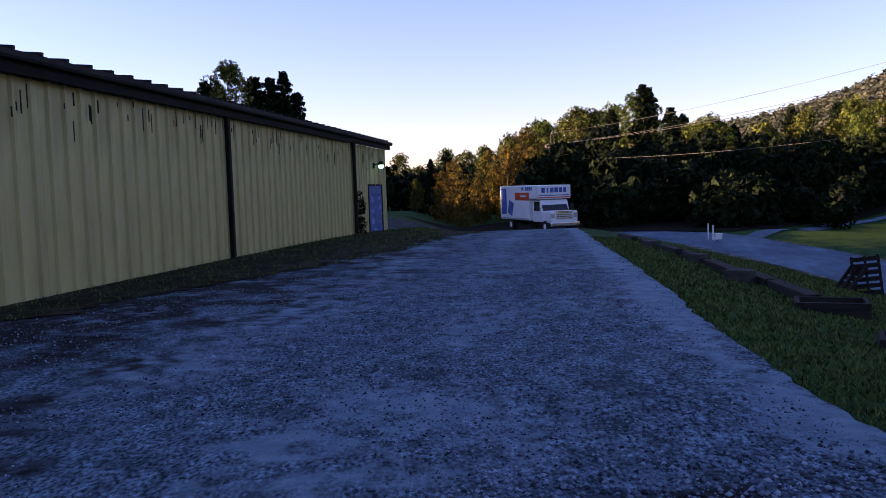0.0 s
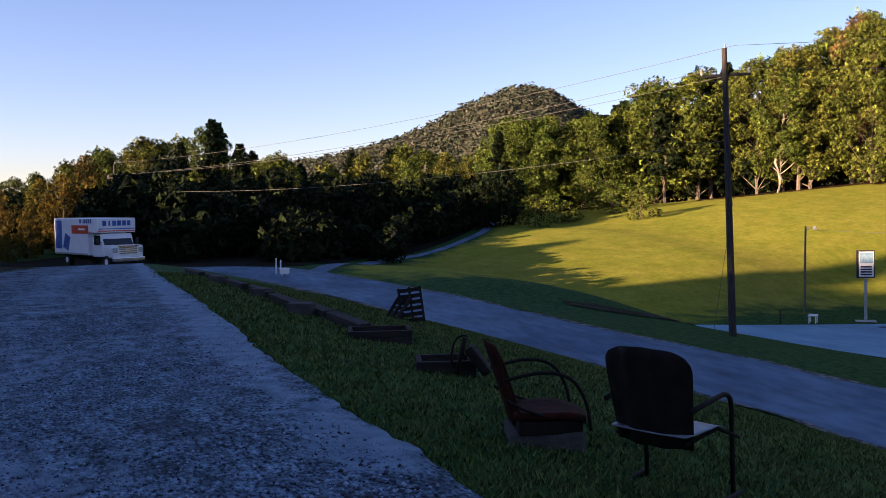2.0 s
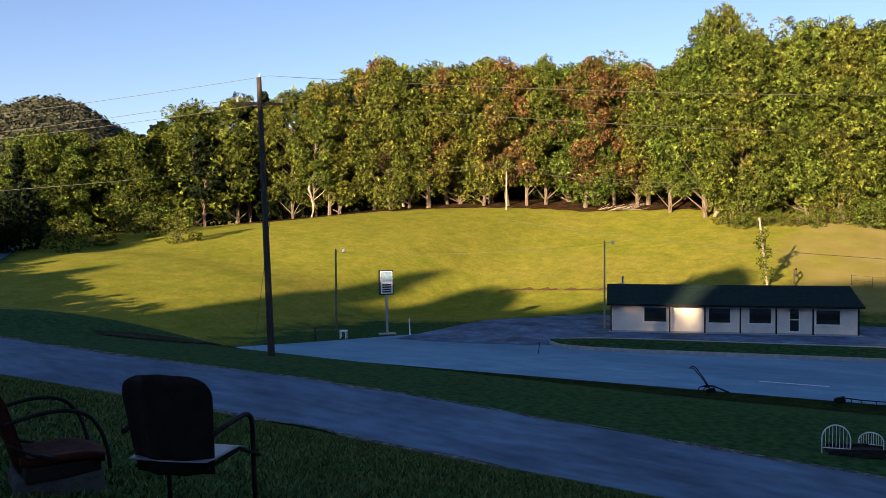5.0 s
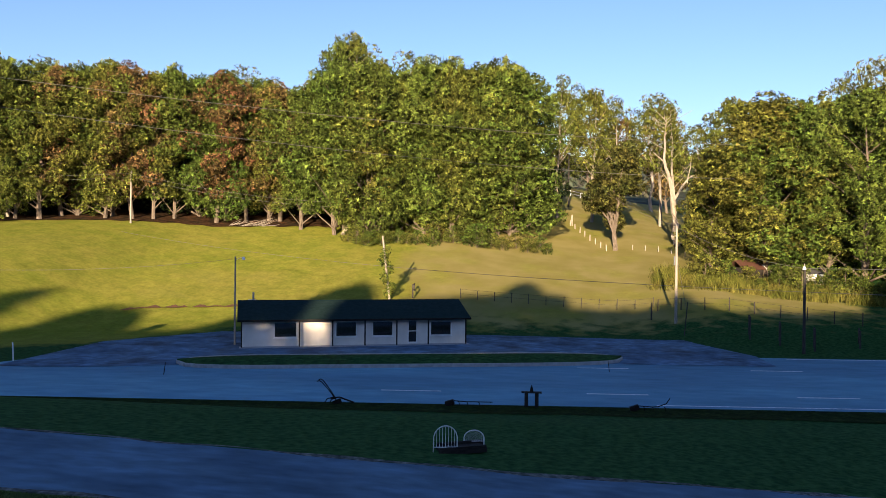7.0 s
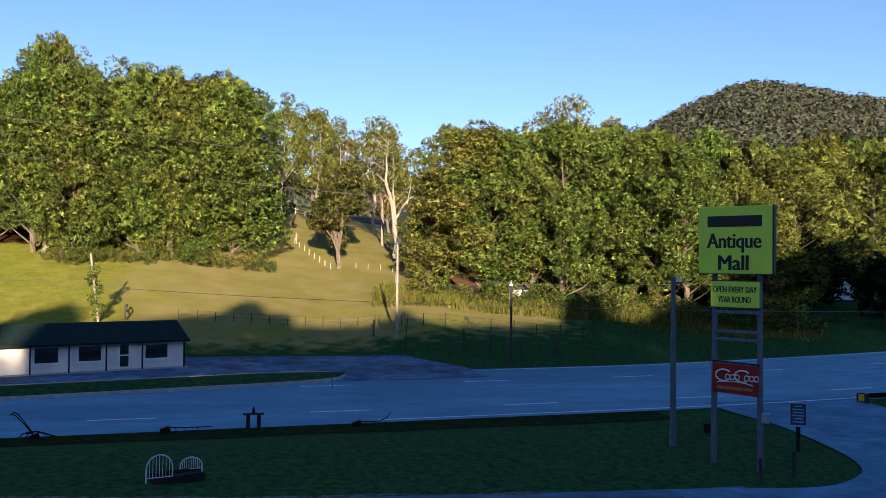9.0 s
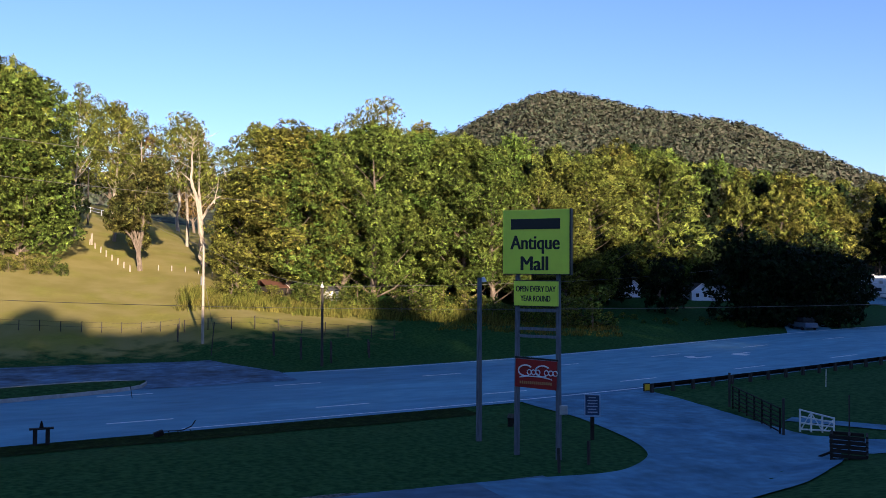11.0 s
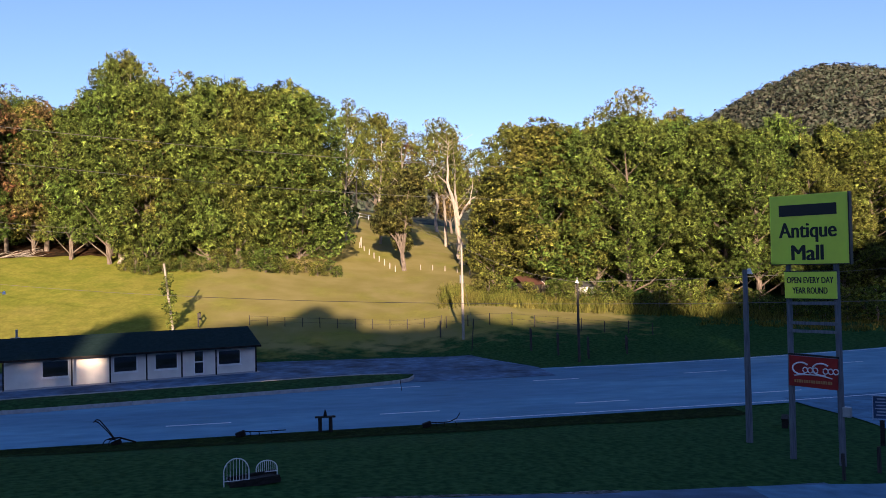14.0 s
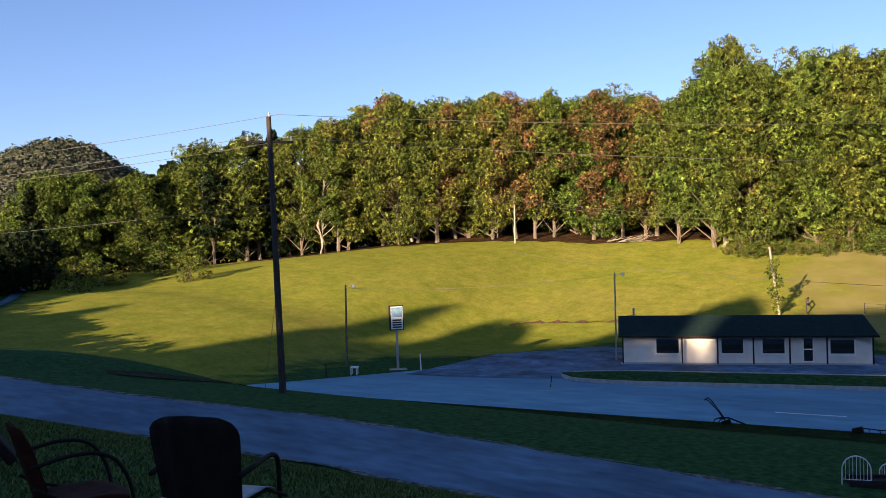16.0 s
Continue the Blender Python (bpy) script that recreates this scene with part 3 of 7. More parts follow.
def tree_kind(key, seed, H, spread_r, bare, blobs_n, leaves, leaf_size, leaf_mat, bark, shape="round", gaps=0.0):
    """One pattern tree: tapered trunk with limbs, and a crown of leaf sprays in uneven clumps."""
    rng = np.random.default_rng(seed)
    bm = bmesh.new()
    top = H * 0.9
    lean = rng.normal(size=2) * H * 0.02
    r0 = 0.016 * H
    pts = limb(bm, rng, (0, 0, -0.6), (lean[0], lean[1], top), r0, 0.03, 7, 0.02)
    blobs = []
    for i in range(blobs_n):
        f = (i + 0.5) / blobs_n
        h = bare + (1 - bare) * f
        if shape == "cone":
            env = (1 - f) ** 0.85 + 0.06
        elif shape == "tall":
            env = 0.55 + 0.55 * math.sin(math.pi * min(1, 0.12 + 0.86 * f))
        else:
            env = math.sin(math.pi * min(1, 0.20 + 0.74 * f)) ** 0.7
        a = i * 2.4 + rng.normal() * 0.4
        dist = spread_r * env * (0.30 + 0.62 * rng.random()) * (0.35 if f > 0.9 else 1)
        z = H * h - (0.04 * H if f > 0.9 else 0)
        c = np.array([math.cos(a) * dist + lean[0] * h, math.sin(a) * dist + lean[1] * h, z])
        rr = spread_r * (0.22 + 0.16 * rng.random()) * (0.55 + 0.45 * env)
        rz = rr * (0.4 if shape == "cone" else 0.78) * (0.8 + 0.4 * rng.random())
        blobs.append((*c, rr, rz))
        src = Vector((lean[0] * h, lean[1] * h, max(0.25 * H * bare, z - 0.8 * dist - 0.3)))
        limb(bm, rng, src, c, r0 * 0.36 * (1.1 - h), 0.03, 2, 0.06, 4 if key.endswith("_near") else 3)
    me_t = bpy.data.meshes.new("trunk")
    bm.to_mesh(me_t)
    bm.free()
    me_t.materials.append(bark)
    v = leaf_cloud(rng, blobs, leaves, leaf_size, droop=0.3)
    TREES[key] = (me_t, cloud_mesh("crown", v, leaf_mat), H)


for low, dense, z in (("_near", 1.85, 0.84), ("", 0.95, 1.1), ("_far", 0.36, 1.7)):
    n = dense
    tree_kind("oak" + low, 1, 22, 6.6, 0.06, 60, int(8600 * n), 0.30 * z, LEAF_GREEN, BARK)
    tree_kind("oak2" + low, 2, 22, 5.8, 0.15, 50, int(7600 * n), 0.30 * z, LEAF_GREEN, BARK, "tall")
    tree_kind("poplar" + low, 3, 25, 4.6, 0.22, 46, int(6800 * n), 0.30 * z, LEAF_GREEN, PALE_BARK, "tall")
    tree_kind("olive" + low, 4, 22, 5.8, 0.10, 50, int(7400 * n), 0.30 * z, LEAF_OLIVE, BARK)
    tree_kind("olive2" + low, 5, 24, 4.9, 0.18, 44, int(6600 * n), 0.30 * z, LEAF_OLIVE, BARK, "tall")
    tree_kind("rust" + low, 6, 22, 4.8, 0.18, 44, int(6200 * n), 0.29 * z, LEAF_RUST, BARK, "tall")
    tree_kind("pine" + low, 7, 22, 4.2, 0.26, 40, int(5600 * n), 0.27 * z, LEAF_DARK, BARK, "cone")
tree_kind("gold", 33, 12, 3.6, 0.02, 34, 6500, 0.17, LEAF_GOLD, BARK)
tree_kind("sparse", 8, 22, 5.2, 0.42, 17, 2000, 0.28, LEAF_OLIVE, PALE_BARK, "round")
tree_kind("bush", 9, 4, 2.2, 0.05, 12, 1500, 0.14, LEAF_GREEN, BARK)
tree_kind("bush2", 10, 4, 2.4, 0.05, 12, 1500, 0.14, LEAF_OLIVE, BARK)
NAMES = {"oak": ("broadleaf_tree", "broad green-leaved tree at the field's edge", "tree"), "oak2": ("broadleaf_tree", "tall green-leaved tree at the field's edge", "tree"),
         "poplar": ("poplar_tree", "tall slim tree with a pale trunk and green leaves", "tree"), "olive": ("broadleaf_tree", "rounded tree with olive and yellowing leaves", "tree"),
         "olive2": ("broadleaf_tree", "tall tree with olive and yellowing leaves", "tree"), "rust": ("autumn_tree", "tall tree with rust-brown autumn leaves", "tree"),
         "gold": ("yellowing_tree", "rounded small tree with golden yellow leaves", "tree"), "pine": ("pine_tree", "dark evergreen pine with a narrow crown", "tree"), "sparse": ("sparse_tree", "thin-leaved tree with pale bare limbs", "tree"),
         "bush": ("bush", "rounded green bush in the rough grass", "bush"), "bush2": ("bush", "olive shrub in the rough grass", "bush")}


def plant(key, x, y, height, turn=0.0, wide=1.0, group="trees round the field", sink=0.15):
    me_t, me_c, H = TREES[key]
    name, label, cat = NAMES[key.replace("_far", "").replace("_near", "")]
    s = height / H
    ob = thing(name, Matrix.Translation((x, y, landz(x, y) - sink)) @ Matrix.Rotation(turn, 4, "Z") @ Matrix.Diagonal((s * wide, s * wide, s, 1)), label, cat, group)
    for nm, me in (("trunk", me_t), ("crown", me_c)):
        c = new(nm, me)
        c.parent = ob
    return ob


DARK_TREES = [(16, 84, 8.0, 1.3), (17, 92, 9.5, 1.3), (14, 73, 6.2, 1.3), (17, 77, 6.5, 1.3)]


def belt(seed, n, az0, az1, d0, d1, kinds, top, jitter=0.10, wide=1.0, group="trees round the field", far=False, near=False, skip=()):
    """Trees in a belt; top: compass angle -> elevation of the tree line seen from the lot."""
    rng = np.random.default_rng(seed)
    for i in range(n):
        a = az0 + (az1 - az0) * (i + 0.5 + 0.7 * (rng.random() - 0.5)) / n
        d = d0 + (d1 - d0) * rng.random()
        if any(p < a < q for p, q in skip):
            continue
        x, y, z = at(a, d)
        el = np.interp(a, [p[0] for p in top], [p[1] for p in top])
        h = 1.5 + d * math.tan(radians(el + 0.35)) - z
        k = kinds[int(rng.integers(len(kinds)))]
        if k == "shade_oak":
            DARK_TREES.append((x, y, max(1.6, h * (1 - jitter * rng.random())), wide))
            continue
        k += "_far" if far and k + "_far" in TREES else "_near" if near and k + "_near" in TREES else ""
        plant(k, x, y, max(6 if d > 92 else 1.6, h * (1 - jitter * rng.random() ** 0.8)), rng.random() * 6.28, wide * (0.85 + 0.35 * rng.random()), group)


LEFT = [(-6, 1.6), (0, 2.0), (4, 3.0), (9, 4.5), (11, 4.2), (14, 5.8), (17, 3.8), (21, 3.5), (27, 4.3), (31, 4.0), (34, 6.5), (37, 6.0), (39.2, 6.1), (43, 7.6)]
belt(11, 26, -3, 33, 118, 150, ["oak", "oak2", "olive", "olive2", "pine"], LEFT, 0.25)
belt(12, 18, 0, 33, 155, 190, ["oak", "oak2", "olive", "pine"], LEFT, 0.15, far=True)
belt(13, 9, 32.5, 42, 142, 152, ["oak", "oak2", "oak"], LEFT, 0.10, near=True)
belt(14, 11, 39, 48.5, 140, 152, ["pine", "oak2", "oak", "pine", "oak2"], [(39, 6.2), (41.5, 7.5), (44, 8.4), (46.8, 8.9), (48.5, 9.3)], 0.10)
belt(35, 12, 33, 48.5, 152, 165, ["shade_oak"], [(33, 4.0), (48.5, 5.5)], 0.2, 1.5)
MID = [(48, 8.6), (52, 9.6), (54, 11.5), (58, 11.0), (63, 11.5), (70, 11.3), (76, 11.3)]
belt(15, 24, 48.5, 76, 134, 142, ["rust", "oak2", "poplar", "olive2", "oak", "rust", "olive"], MID, 0.14, near=True)
belt(16, 20, 47, 77, 148, 175, ["oak2", "rust", "olive2", "oak"], MID, 0.22, far=True)
BIG = [(76, 12.6), (77.5, 14.2), (79, 12.6), (81, 12.9), (86.5, 12.6), (90, 11.6), (91.5, 9.8)]
belt(17, 16, 76.0, 88.9, 129, 136, ["oak", "olive", "oak2", "olive", "oak"], BIG, 0.26, 1.0, near=True)
belt(18, 9, 76, 89.6, 132, 150, ["oak", "oak2", "poplar"], BIG, 0.2, far=True)
GAP = [(91, 10.2), (94, 10.6), (96, 9.6), (98.5, 10.2), (100, 8.2), (103, 9.5)]
belt(19, 7, 91.2, 101, 185, 215, ["sparse", "olive2", "sparse", "rust", "oak"], GAP, 0.2)
RIGHT = [(101, 7.6), (104, 10.0), (107, 9.3), (110, 10.2), (112, 10.4), (116, 9.0), (120, 8.8), (127, 8.5), (136, 6.1), (143, 5.1), (150, 4.1), (156, 3.8)]
belt(20, 15, 101, 126, 116, 128, ["oak", "olive", "olive2", "olive", "oak2", "olive"], RIGHT, 0.34, 1.2, near=True)
belt(21, 16, 102, 130, 132, 160, ["oak2", "oak", "olive2", "olive", "poplar"], RIGHT, 0.10, far=True)
belt(32, 12, 140, 157, 246, 262, ["oak", "pine", "olive", "oak2"], RIGHT, 0.14, far=True)
belt(33, 12, 140, 157, 266, 285, ["oak2", "pine", "oak", "olive2"], RIGHT, 0.05, far=True)
belt(22, 10, 127, 140.4, 178, 200, ["oak", "pine", "olive", "oak2"], RIGHT, 0.14, far=True)
belt(23, 10, 127, 140.4, 205, 240, ["oak2", "pine", "oak", "olive2"], RIGHT, 0.05, far=True)
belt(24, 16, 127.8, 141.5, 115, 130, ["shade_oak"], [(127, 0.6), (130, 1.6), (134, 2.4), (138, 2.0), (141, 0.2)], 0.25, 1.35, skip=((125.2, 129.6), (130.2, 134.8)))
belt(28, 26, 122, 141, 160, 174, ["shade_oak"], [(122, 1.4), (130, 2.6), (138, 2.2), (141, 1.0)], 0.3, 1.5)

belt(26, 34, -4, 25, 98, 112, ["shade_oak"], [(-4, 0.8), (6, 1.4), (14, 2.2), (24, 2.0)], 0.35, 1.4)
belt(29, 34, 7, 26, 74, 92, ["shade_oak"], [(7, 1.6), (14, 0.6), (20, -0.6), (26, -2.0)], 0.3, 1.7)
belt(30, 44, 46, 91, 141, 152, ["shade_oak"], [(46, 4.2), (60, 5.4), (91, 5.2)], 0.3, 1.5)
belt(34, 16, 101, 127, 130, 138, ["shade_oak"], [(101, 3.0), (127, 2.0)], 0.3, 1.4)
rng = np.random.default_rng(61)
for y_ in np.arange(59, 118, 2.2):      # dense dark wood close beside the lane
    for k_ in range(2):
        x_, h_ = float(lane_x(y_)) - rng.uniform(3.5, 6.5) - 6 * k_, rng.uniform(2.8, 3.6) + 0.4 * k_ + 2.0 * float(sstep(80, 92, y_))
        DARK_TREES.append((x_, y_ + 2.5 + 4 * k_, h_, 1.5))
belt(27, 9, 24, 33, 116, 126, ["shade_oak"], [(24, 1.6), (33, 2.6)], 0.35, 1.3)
for k_, a_, el_, w_ in (("olive2", -13.3, 8.5, 1.0), ("olive", -14.4, 7.2, 0.7), ("pine", -12.1, 7.7, 1.0), ("pine", -11.0, 7.6, 0.9), ("pine", -10.1, 8.0, 0.8), ("pine", -9.3, 6.6, 0.9), ("pine", -15.2, 7.4, 0.8)):
    x, y, z = at(a_, 104)
    plant(k_, x, y, 1.5 + 104 * math.tan(radians(el_)) - z, a_, w_)


# thin-leaved and dead tops above the tree line
SPIRES = [(49, 9.2), (54, 11.6), (63, 11.8), (76, 11.6), (77.5, 14.4), (79, 12.8), (90, 11.8), (95, 10.4), (104, 9.8), (112, 10.5), (118, 8.7), (126, 8.2)]
belt(31, 34, 49, 126, 142, 158, ["sparse", "sparse", "olive2_far", "sparse"], SPIRES, 0.12, 0.8)
for a_, el_, k_ in ((77.0, 14.0, "poplar"), (77.9, 13.9, "sparse"), (81.6, 13.2, "sparse"), (13.6, 6.2, "pine"), (109.5, 11.2, "sparse"), (111.6, 11.9, "sparse")):
    d_ = 139 if a_ > 20 else 128
    x, y, z = at(a_, d_)
    plant(k_, x, y, 1.5 + d_ * math.tan(radians(el_)) - z, a_, 0.45 if k_ == "poplar" else 0.8)


# sunlit yellowing trees beyond the truck
for k_, a_, d_, el_, w_ in (("gold", 1.5, 76, -1.2, 1.25), ("gold", 0.2, 80, 0.9, 0.95), ("gold", 2.6, 81, 0.2, 1.0), ("gold", 4.6, 86, 2.4, 0.8), ("gold", -3.4, 75, -1.9, 1.3), ("olive", 6.8, 88, 2.0, 0.9), ("olive2", -1.6, 88, 0.4, 1.0), ("gold", 5.9, 90, 3.6, 0.9), ("gold", 3.4, 88, 2.2, 0.9), ("gold", 1.0, 84, 1.6, 0.8), ("pine", -0.6, 94, 1.8, 0.8), ("pine", -4.6, 92, 0.6, 0.9)):
    x, y, z = at(a_, d_)
    plant(k_, x, y, 1.5 + d_ * math.tan(radians(el_)) - z, a_, w_)


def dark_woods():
    """The heart of the woods: a mass of dense low crowns on stems, with deep shade painted into their near-black
    colours.
    """
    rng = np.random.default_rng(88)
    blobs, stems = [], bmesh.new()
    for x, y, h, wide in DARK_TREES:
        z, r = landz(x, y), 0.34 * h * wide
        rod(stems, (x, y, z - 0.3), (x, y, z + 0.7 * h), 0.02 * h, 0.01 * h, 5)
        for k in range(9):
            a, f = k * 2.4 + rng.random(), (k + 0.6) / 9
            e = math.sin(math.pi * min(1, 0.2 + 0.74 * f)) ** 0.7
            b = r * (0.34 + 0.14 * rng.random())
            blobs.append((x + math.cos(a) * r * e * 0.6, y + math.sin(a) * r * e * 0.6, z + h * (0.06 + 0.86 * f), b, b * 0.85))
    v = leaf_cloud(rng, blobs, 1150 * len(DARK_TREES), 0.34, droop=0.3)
    tagged(new("dark_woods", cloud_mesh("dark_woods", v, LEAF_DARK)), "dense woods with deep shade painted into their leaves", "woods", kind="stuff")
    tagged(link("dark_woods_stems", stems, DARK_BARK), "stems with the woods' shade painted into their colour", "woods", kind="stuff")


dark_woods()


# undergrowth along the wood's edge and the fence rows
def thicket(seed, n, az0, az1, d0, d1, h0, h1):
    rng = np.random.default_rng(seed)
    for i in range(n):
        a = az0 + (az1 - az0) * (i + rng.random()) / n
        x, y, z = at(a, rng.uniform(d0, d1))
        plant("bush" if rng.random() < 0.5 else "bush2", x, y, rng.uniform(h0, h1), rng.random() * 6.28, 1.0 + 0.5 * rng.random(), "bushes along the wood's edge")


thicket(40, 20, 77, 91.5, 123, 127, 1.6, 3.6)
def weeds(seed, n, az0, az1, d0, d1, h0, h1, m, label):
    """Tall rough grass: many leaning blades in tufts."""
    rng = np.random.default_rng(seed)
    tuft_a, tuft_d = rng.uniform(az0, az1, n // 14), rng.uniform(d0, d1, n // 14)
    pick = rng.integers(len(tuft_a), size=n)
    a, d = np.radians(tuft_a[pick]), tuft_d[pick]
    x, y = d * np.sin(a) + rng.normal(size=n) * 0.28, d * np.cos(a) + rng.normal(size=n) * 0.28
    z = land(x, y) - 0.03
    h = rng.uniform(h0, h1, n) * (0.6 + 0.7 * rng.random(len(tuft_a))[pick])
    w, t = 0.03 + 0.03 * rng.random(n), rng.uniform(0, 6.28, n)
    lx_, ly_ = rng.normal(size=n) * 0.35 * h, rng.normal(size=n) * 0.35 * h
    v = np.stack([np.stack([x - w * np.cos(t), y - w * np.sin(t), z], 1), np.stack([x + w * np.cos(t), y + w * np.sin(t), z], 1), np.stack([x + lx_, y + ly_, z + h], 1)], 1).reshape(-1, 3)
    tagged(new("tall_weeds", cloud_mesh("tall_weeds", v, m)), label, "weeds", kind="stuff")


WEED = mat("yellow-green tall weeds", (0.075, 0.09, 0.012), (0.12, 0.11, 0.02), 0.3, 0.85, vary=0.7, island=True, coords="World", spec=0.05)
weeds(51, 16000, 98, 120, 104, 116, 0.5, 1.5, WEED, "tall yellow-green weeds along the wood's edge")
weeds(53, 5000, 115, 127, 99, 110, 0.2, 0.6, WEED, "rough weeds beyond the highway")
thicket(44, 8, 120, 125.5, 104, 114, 0.8, 2.0)
thicket(45, 14, 126, 136, 112, 119, 0.6, 1.1)
thicket(42, 30, 100.5, 126, 106, 115, 1.6, 4.2)
thicket(43, 5, 34, 42, 112, 140, 2.0, 5.0)
# Leaf litter, its colour darkened for the shade behind the trunks.
LITTER = mat("brown leaf litter", (0.060, 0.030, 0.013), (0.020, 0.016, 0.009), 0.8, 0.95, bump=1.0, bump_scale=6, coords="World", spec=0.04, grain=0.4, grain_scale=3)
# Dark colour of a sheet that paints the shade beside the lane.
LANE_SHADE = mat("wood floor darkened for shade", (0.010, 0.009, 0.006), (0.018, 0.015, 0.010), 1.2, 0.95, bump=1.0, bump_scale=8, coords="World", spec=0.03)
sheet("lane_wood_floor", [[(float(lane_x(y)) - 1.6 - 3.2 * i, y + 1.2 + 1.6 * i) for i in range(8)] for y in np.arange(54, 120, 1.5)], 0.07, LANE_SHADE, "dark sheet standing in for shade under the lane's trees", "wood floor")
sheet("wood_floor", [[at(a, d + 1.6 * noise.noise((a * 0.9, d * 0.05, 0)))[:2] for d in np.arange(135.5, 168, 4.0)] for a in np.arange(45.5, 77.6, 0.5)], 0.07, LITTER, "brown leaf litter with the wood's shade darkened in", "wood floor")
# ---- unseen woods to the west, which shade the lot, the roads and the shop ----
def shade_woods():
    """A belt of tall woods on a rise. Its uneven top, a gap in it and a few tall spires shape the shadows across the valley."""
    rng = np.random.default_rng(77)
    edge = [(-400, 34), (-200, 38), (-70, 37), (-52, 33), (-44.7, 28.2), (-38.5, 26.9), (-35, 24.7), (-31.9, 25.2), (-30.8, 30), (-29, 30.6), (-27, 28), (-25, 24.6), (-18, 24.1), (-10.4, 23.8),
            (-7.4, 25.6), (-6.4, 27.3), (-5.1, 25.5), (-2.2, 24.4), (6.3, 24.6), (7.2, 26.6), (9.9, 27.2), (11.2, 29.1), (13.3, 28.7), (15, 26.6), (20, 25.8), (25.9, 25.2), (26.2, 17.6), (28.4, 17.6), (28.8, 25.6),
            (30.8, 28.2), (34.1, 26.9), (36.1, 25), (40, 23), (43.4, 20.4), (44, 19.6), (49.8, 19.8), (50.8, 21.5), (52.4, 22.6), (56.3, 22.8), (57.8, 21.4), (58.3, 18.4), (60.9, 18.3), (61.2, 21), (62, 25.2), (63.2, 24), (64.0, 21),
            (64.2, 16), (65.2, 14.2), (65.9, 15.2), (66.8, 13.9), (69.9, 14.3), (71, 14.4), (72.6, 16.2), (74, 15.2), (75.4, 14.3), (76.6, 14.9), (78.2, 16.2), (80.5, 18.5), (82.2, 20.8), (82.8, 19.5), (83.1, 13), (86, 10.5),
            (91, 11), (94, 18), (98, 25), (105.5, 26), (107.5, 13), (130, 12), (230, 12), (420, 12)]
    ey, ez = np.array(edge, float).T
    n = 120000
    y = np.where(rng.random(n) < 0.56, rng.uniform(-75, 135, n), np.where(rng.random(n) < 0.8, rng.uniform(-260, -75, n), rng.uniform(108, 240, n)))
    top = np.interp(y, ey, ez) + 0.4 * np.array([noise.noise((v * 0.9, 3.0, 0.0)) for v in y]) - 0.35
    low = np.interp(y, WEST_Y, WEST_HILL) - 1.5
    z = low + (top - low) * rng.random(n) ** 0.8
    # a few leaves in the gap, to dim the sun patch on the shop
    y, z = np.concatenate([y, rng.uniform(25.8, 28.8, 34)]), np.concatenate([z, rng.uniform(17.6, 21.6, 34)])
    n = len(y)
    p = np.stack([-58 + 1.2 * rng.normal(size=n), y, z], 1)
    t = rng.normal(size=(n, 3))
    t /= np.linalg.norm(t, axis=1)[:, None]
    q = np.cross(t, rng.normal(size=(n, 3)))
    q /= np.linalg.norm(q, axis=1)[:, None]
    k = ((0.34 + 0.3 * rng.random(n)) * np.where((p[:, 1] < -60) | (p[:, 1] > 120), 1.7, 1.0))[:, None]
    v = np.stack([p - t * k - q * k * 0.7, p - t * k + q * k * 0.7, p + t * k], 1).reshape(-1, 3)
    ob = new("western_woods", cloud_mesh("western_woods", v, WOOD_LEAF))
    tagged(ob, "unseen belt of tall woods added to shade the valley", "woods", kind="stuff")


WOOD_LEAF = mat("leaves of the western woods", (0.03, 0.05, 0.008), (0.05, 0.065, 0.01), 0.35, 0.8, vary=0.4, island=True, spec=0.06)
shade_woods()


# ---- woods on the far ridges ----
def ridge_woods():
    rng = np.random.default_rng(5)
    blobs = []
    while len(blobs) < 11500:
        pick = rng.random()
        a, d = rng.uniform(104, 150) if pick < 0.55 else rng.uniform(16, 46) if pick < 0.82 else rng.uniform(-14, 158), rng.uniform(300, 610)
        if 52 < a < 97 and d > 420:
            continue
        x, y = d * math.sin(radians(a)), d * math.cos(radians(a))
        r = rng.uniform(2.4, 4.2)
        blobs.append((x, y, landz(x, y) + r * 0.55, r, r * rng.uniform(0.9, 1.5)))
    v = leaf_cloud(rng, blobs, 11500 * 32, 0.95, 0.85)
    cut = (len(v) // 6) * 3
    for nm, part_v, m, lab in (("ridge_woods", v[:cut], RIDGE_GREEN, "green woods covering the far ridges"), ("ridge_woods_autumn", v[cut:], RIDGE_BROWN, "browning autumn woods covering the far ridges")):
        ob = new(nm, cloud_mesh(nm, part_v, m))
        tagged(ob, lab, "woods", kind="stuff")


ridge_woods()

# ---- yellow steel warehouse beside the gravel ----
WALL_X, WALL_RUN = -7.6, 0.1605          # wall line: x = WALL_X + WALL_RUN * y
turn_w = -math.degrees(math.atan(WALL_RUN))
Y0, Y1, EAVE = -14.0, 33.75, 3.3
LEN = (Y1 - Y0) / math.cos(radians(turn_w))


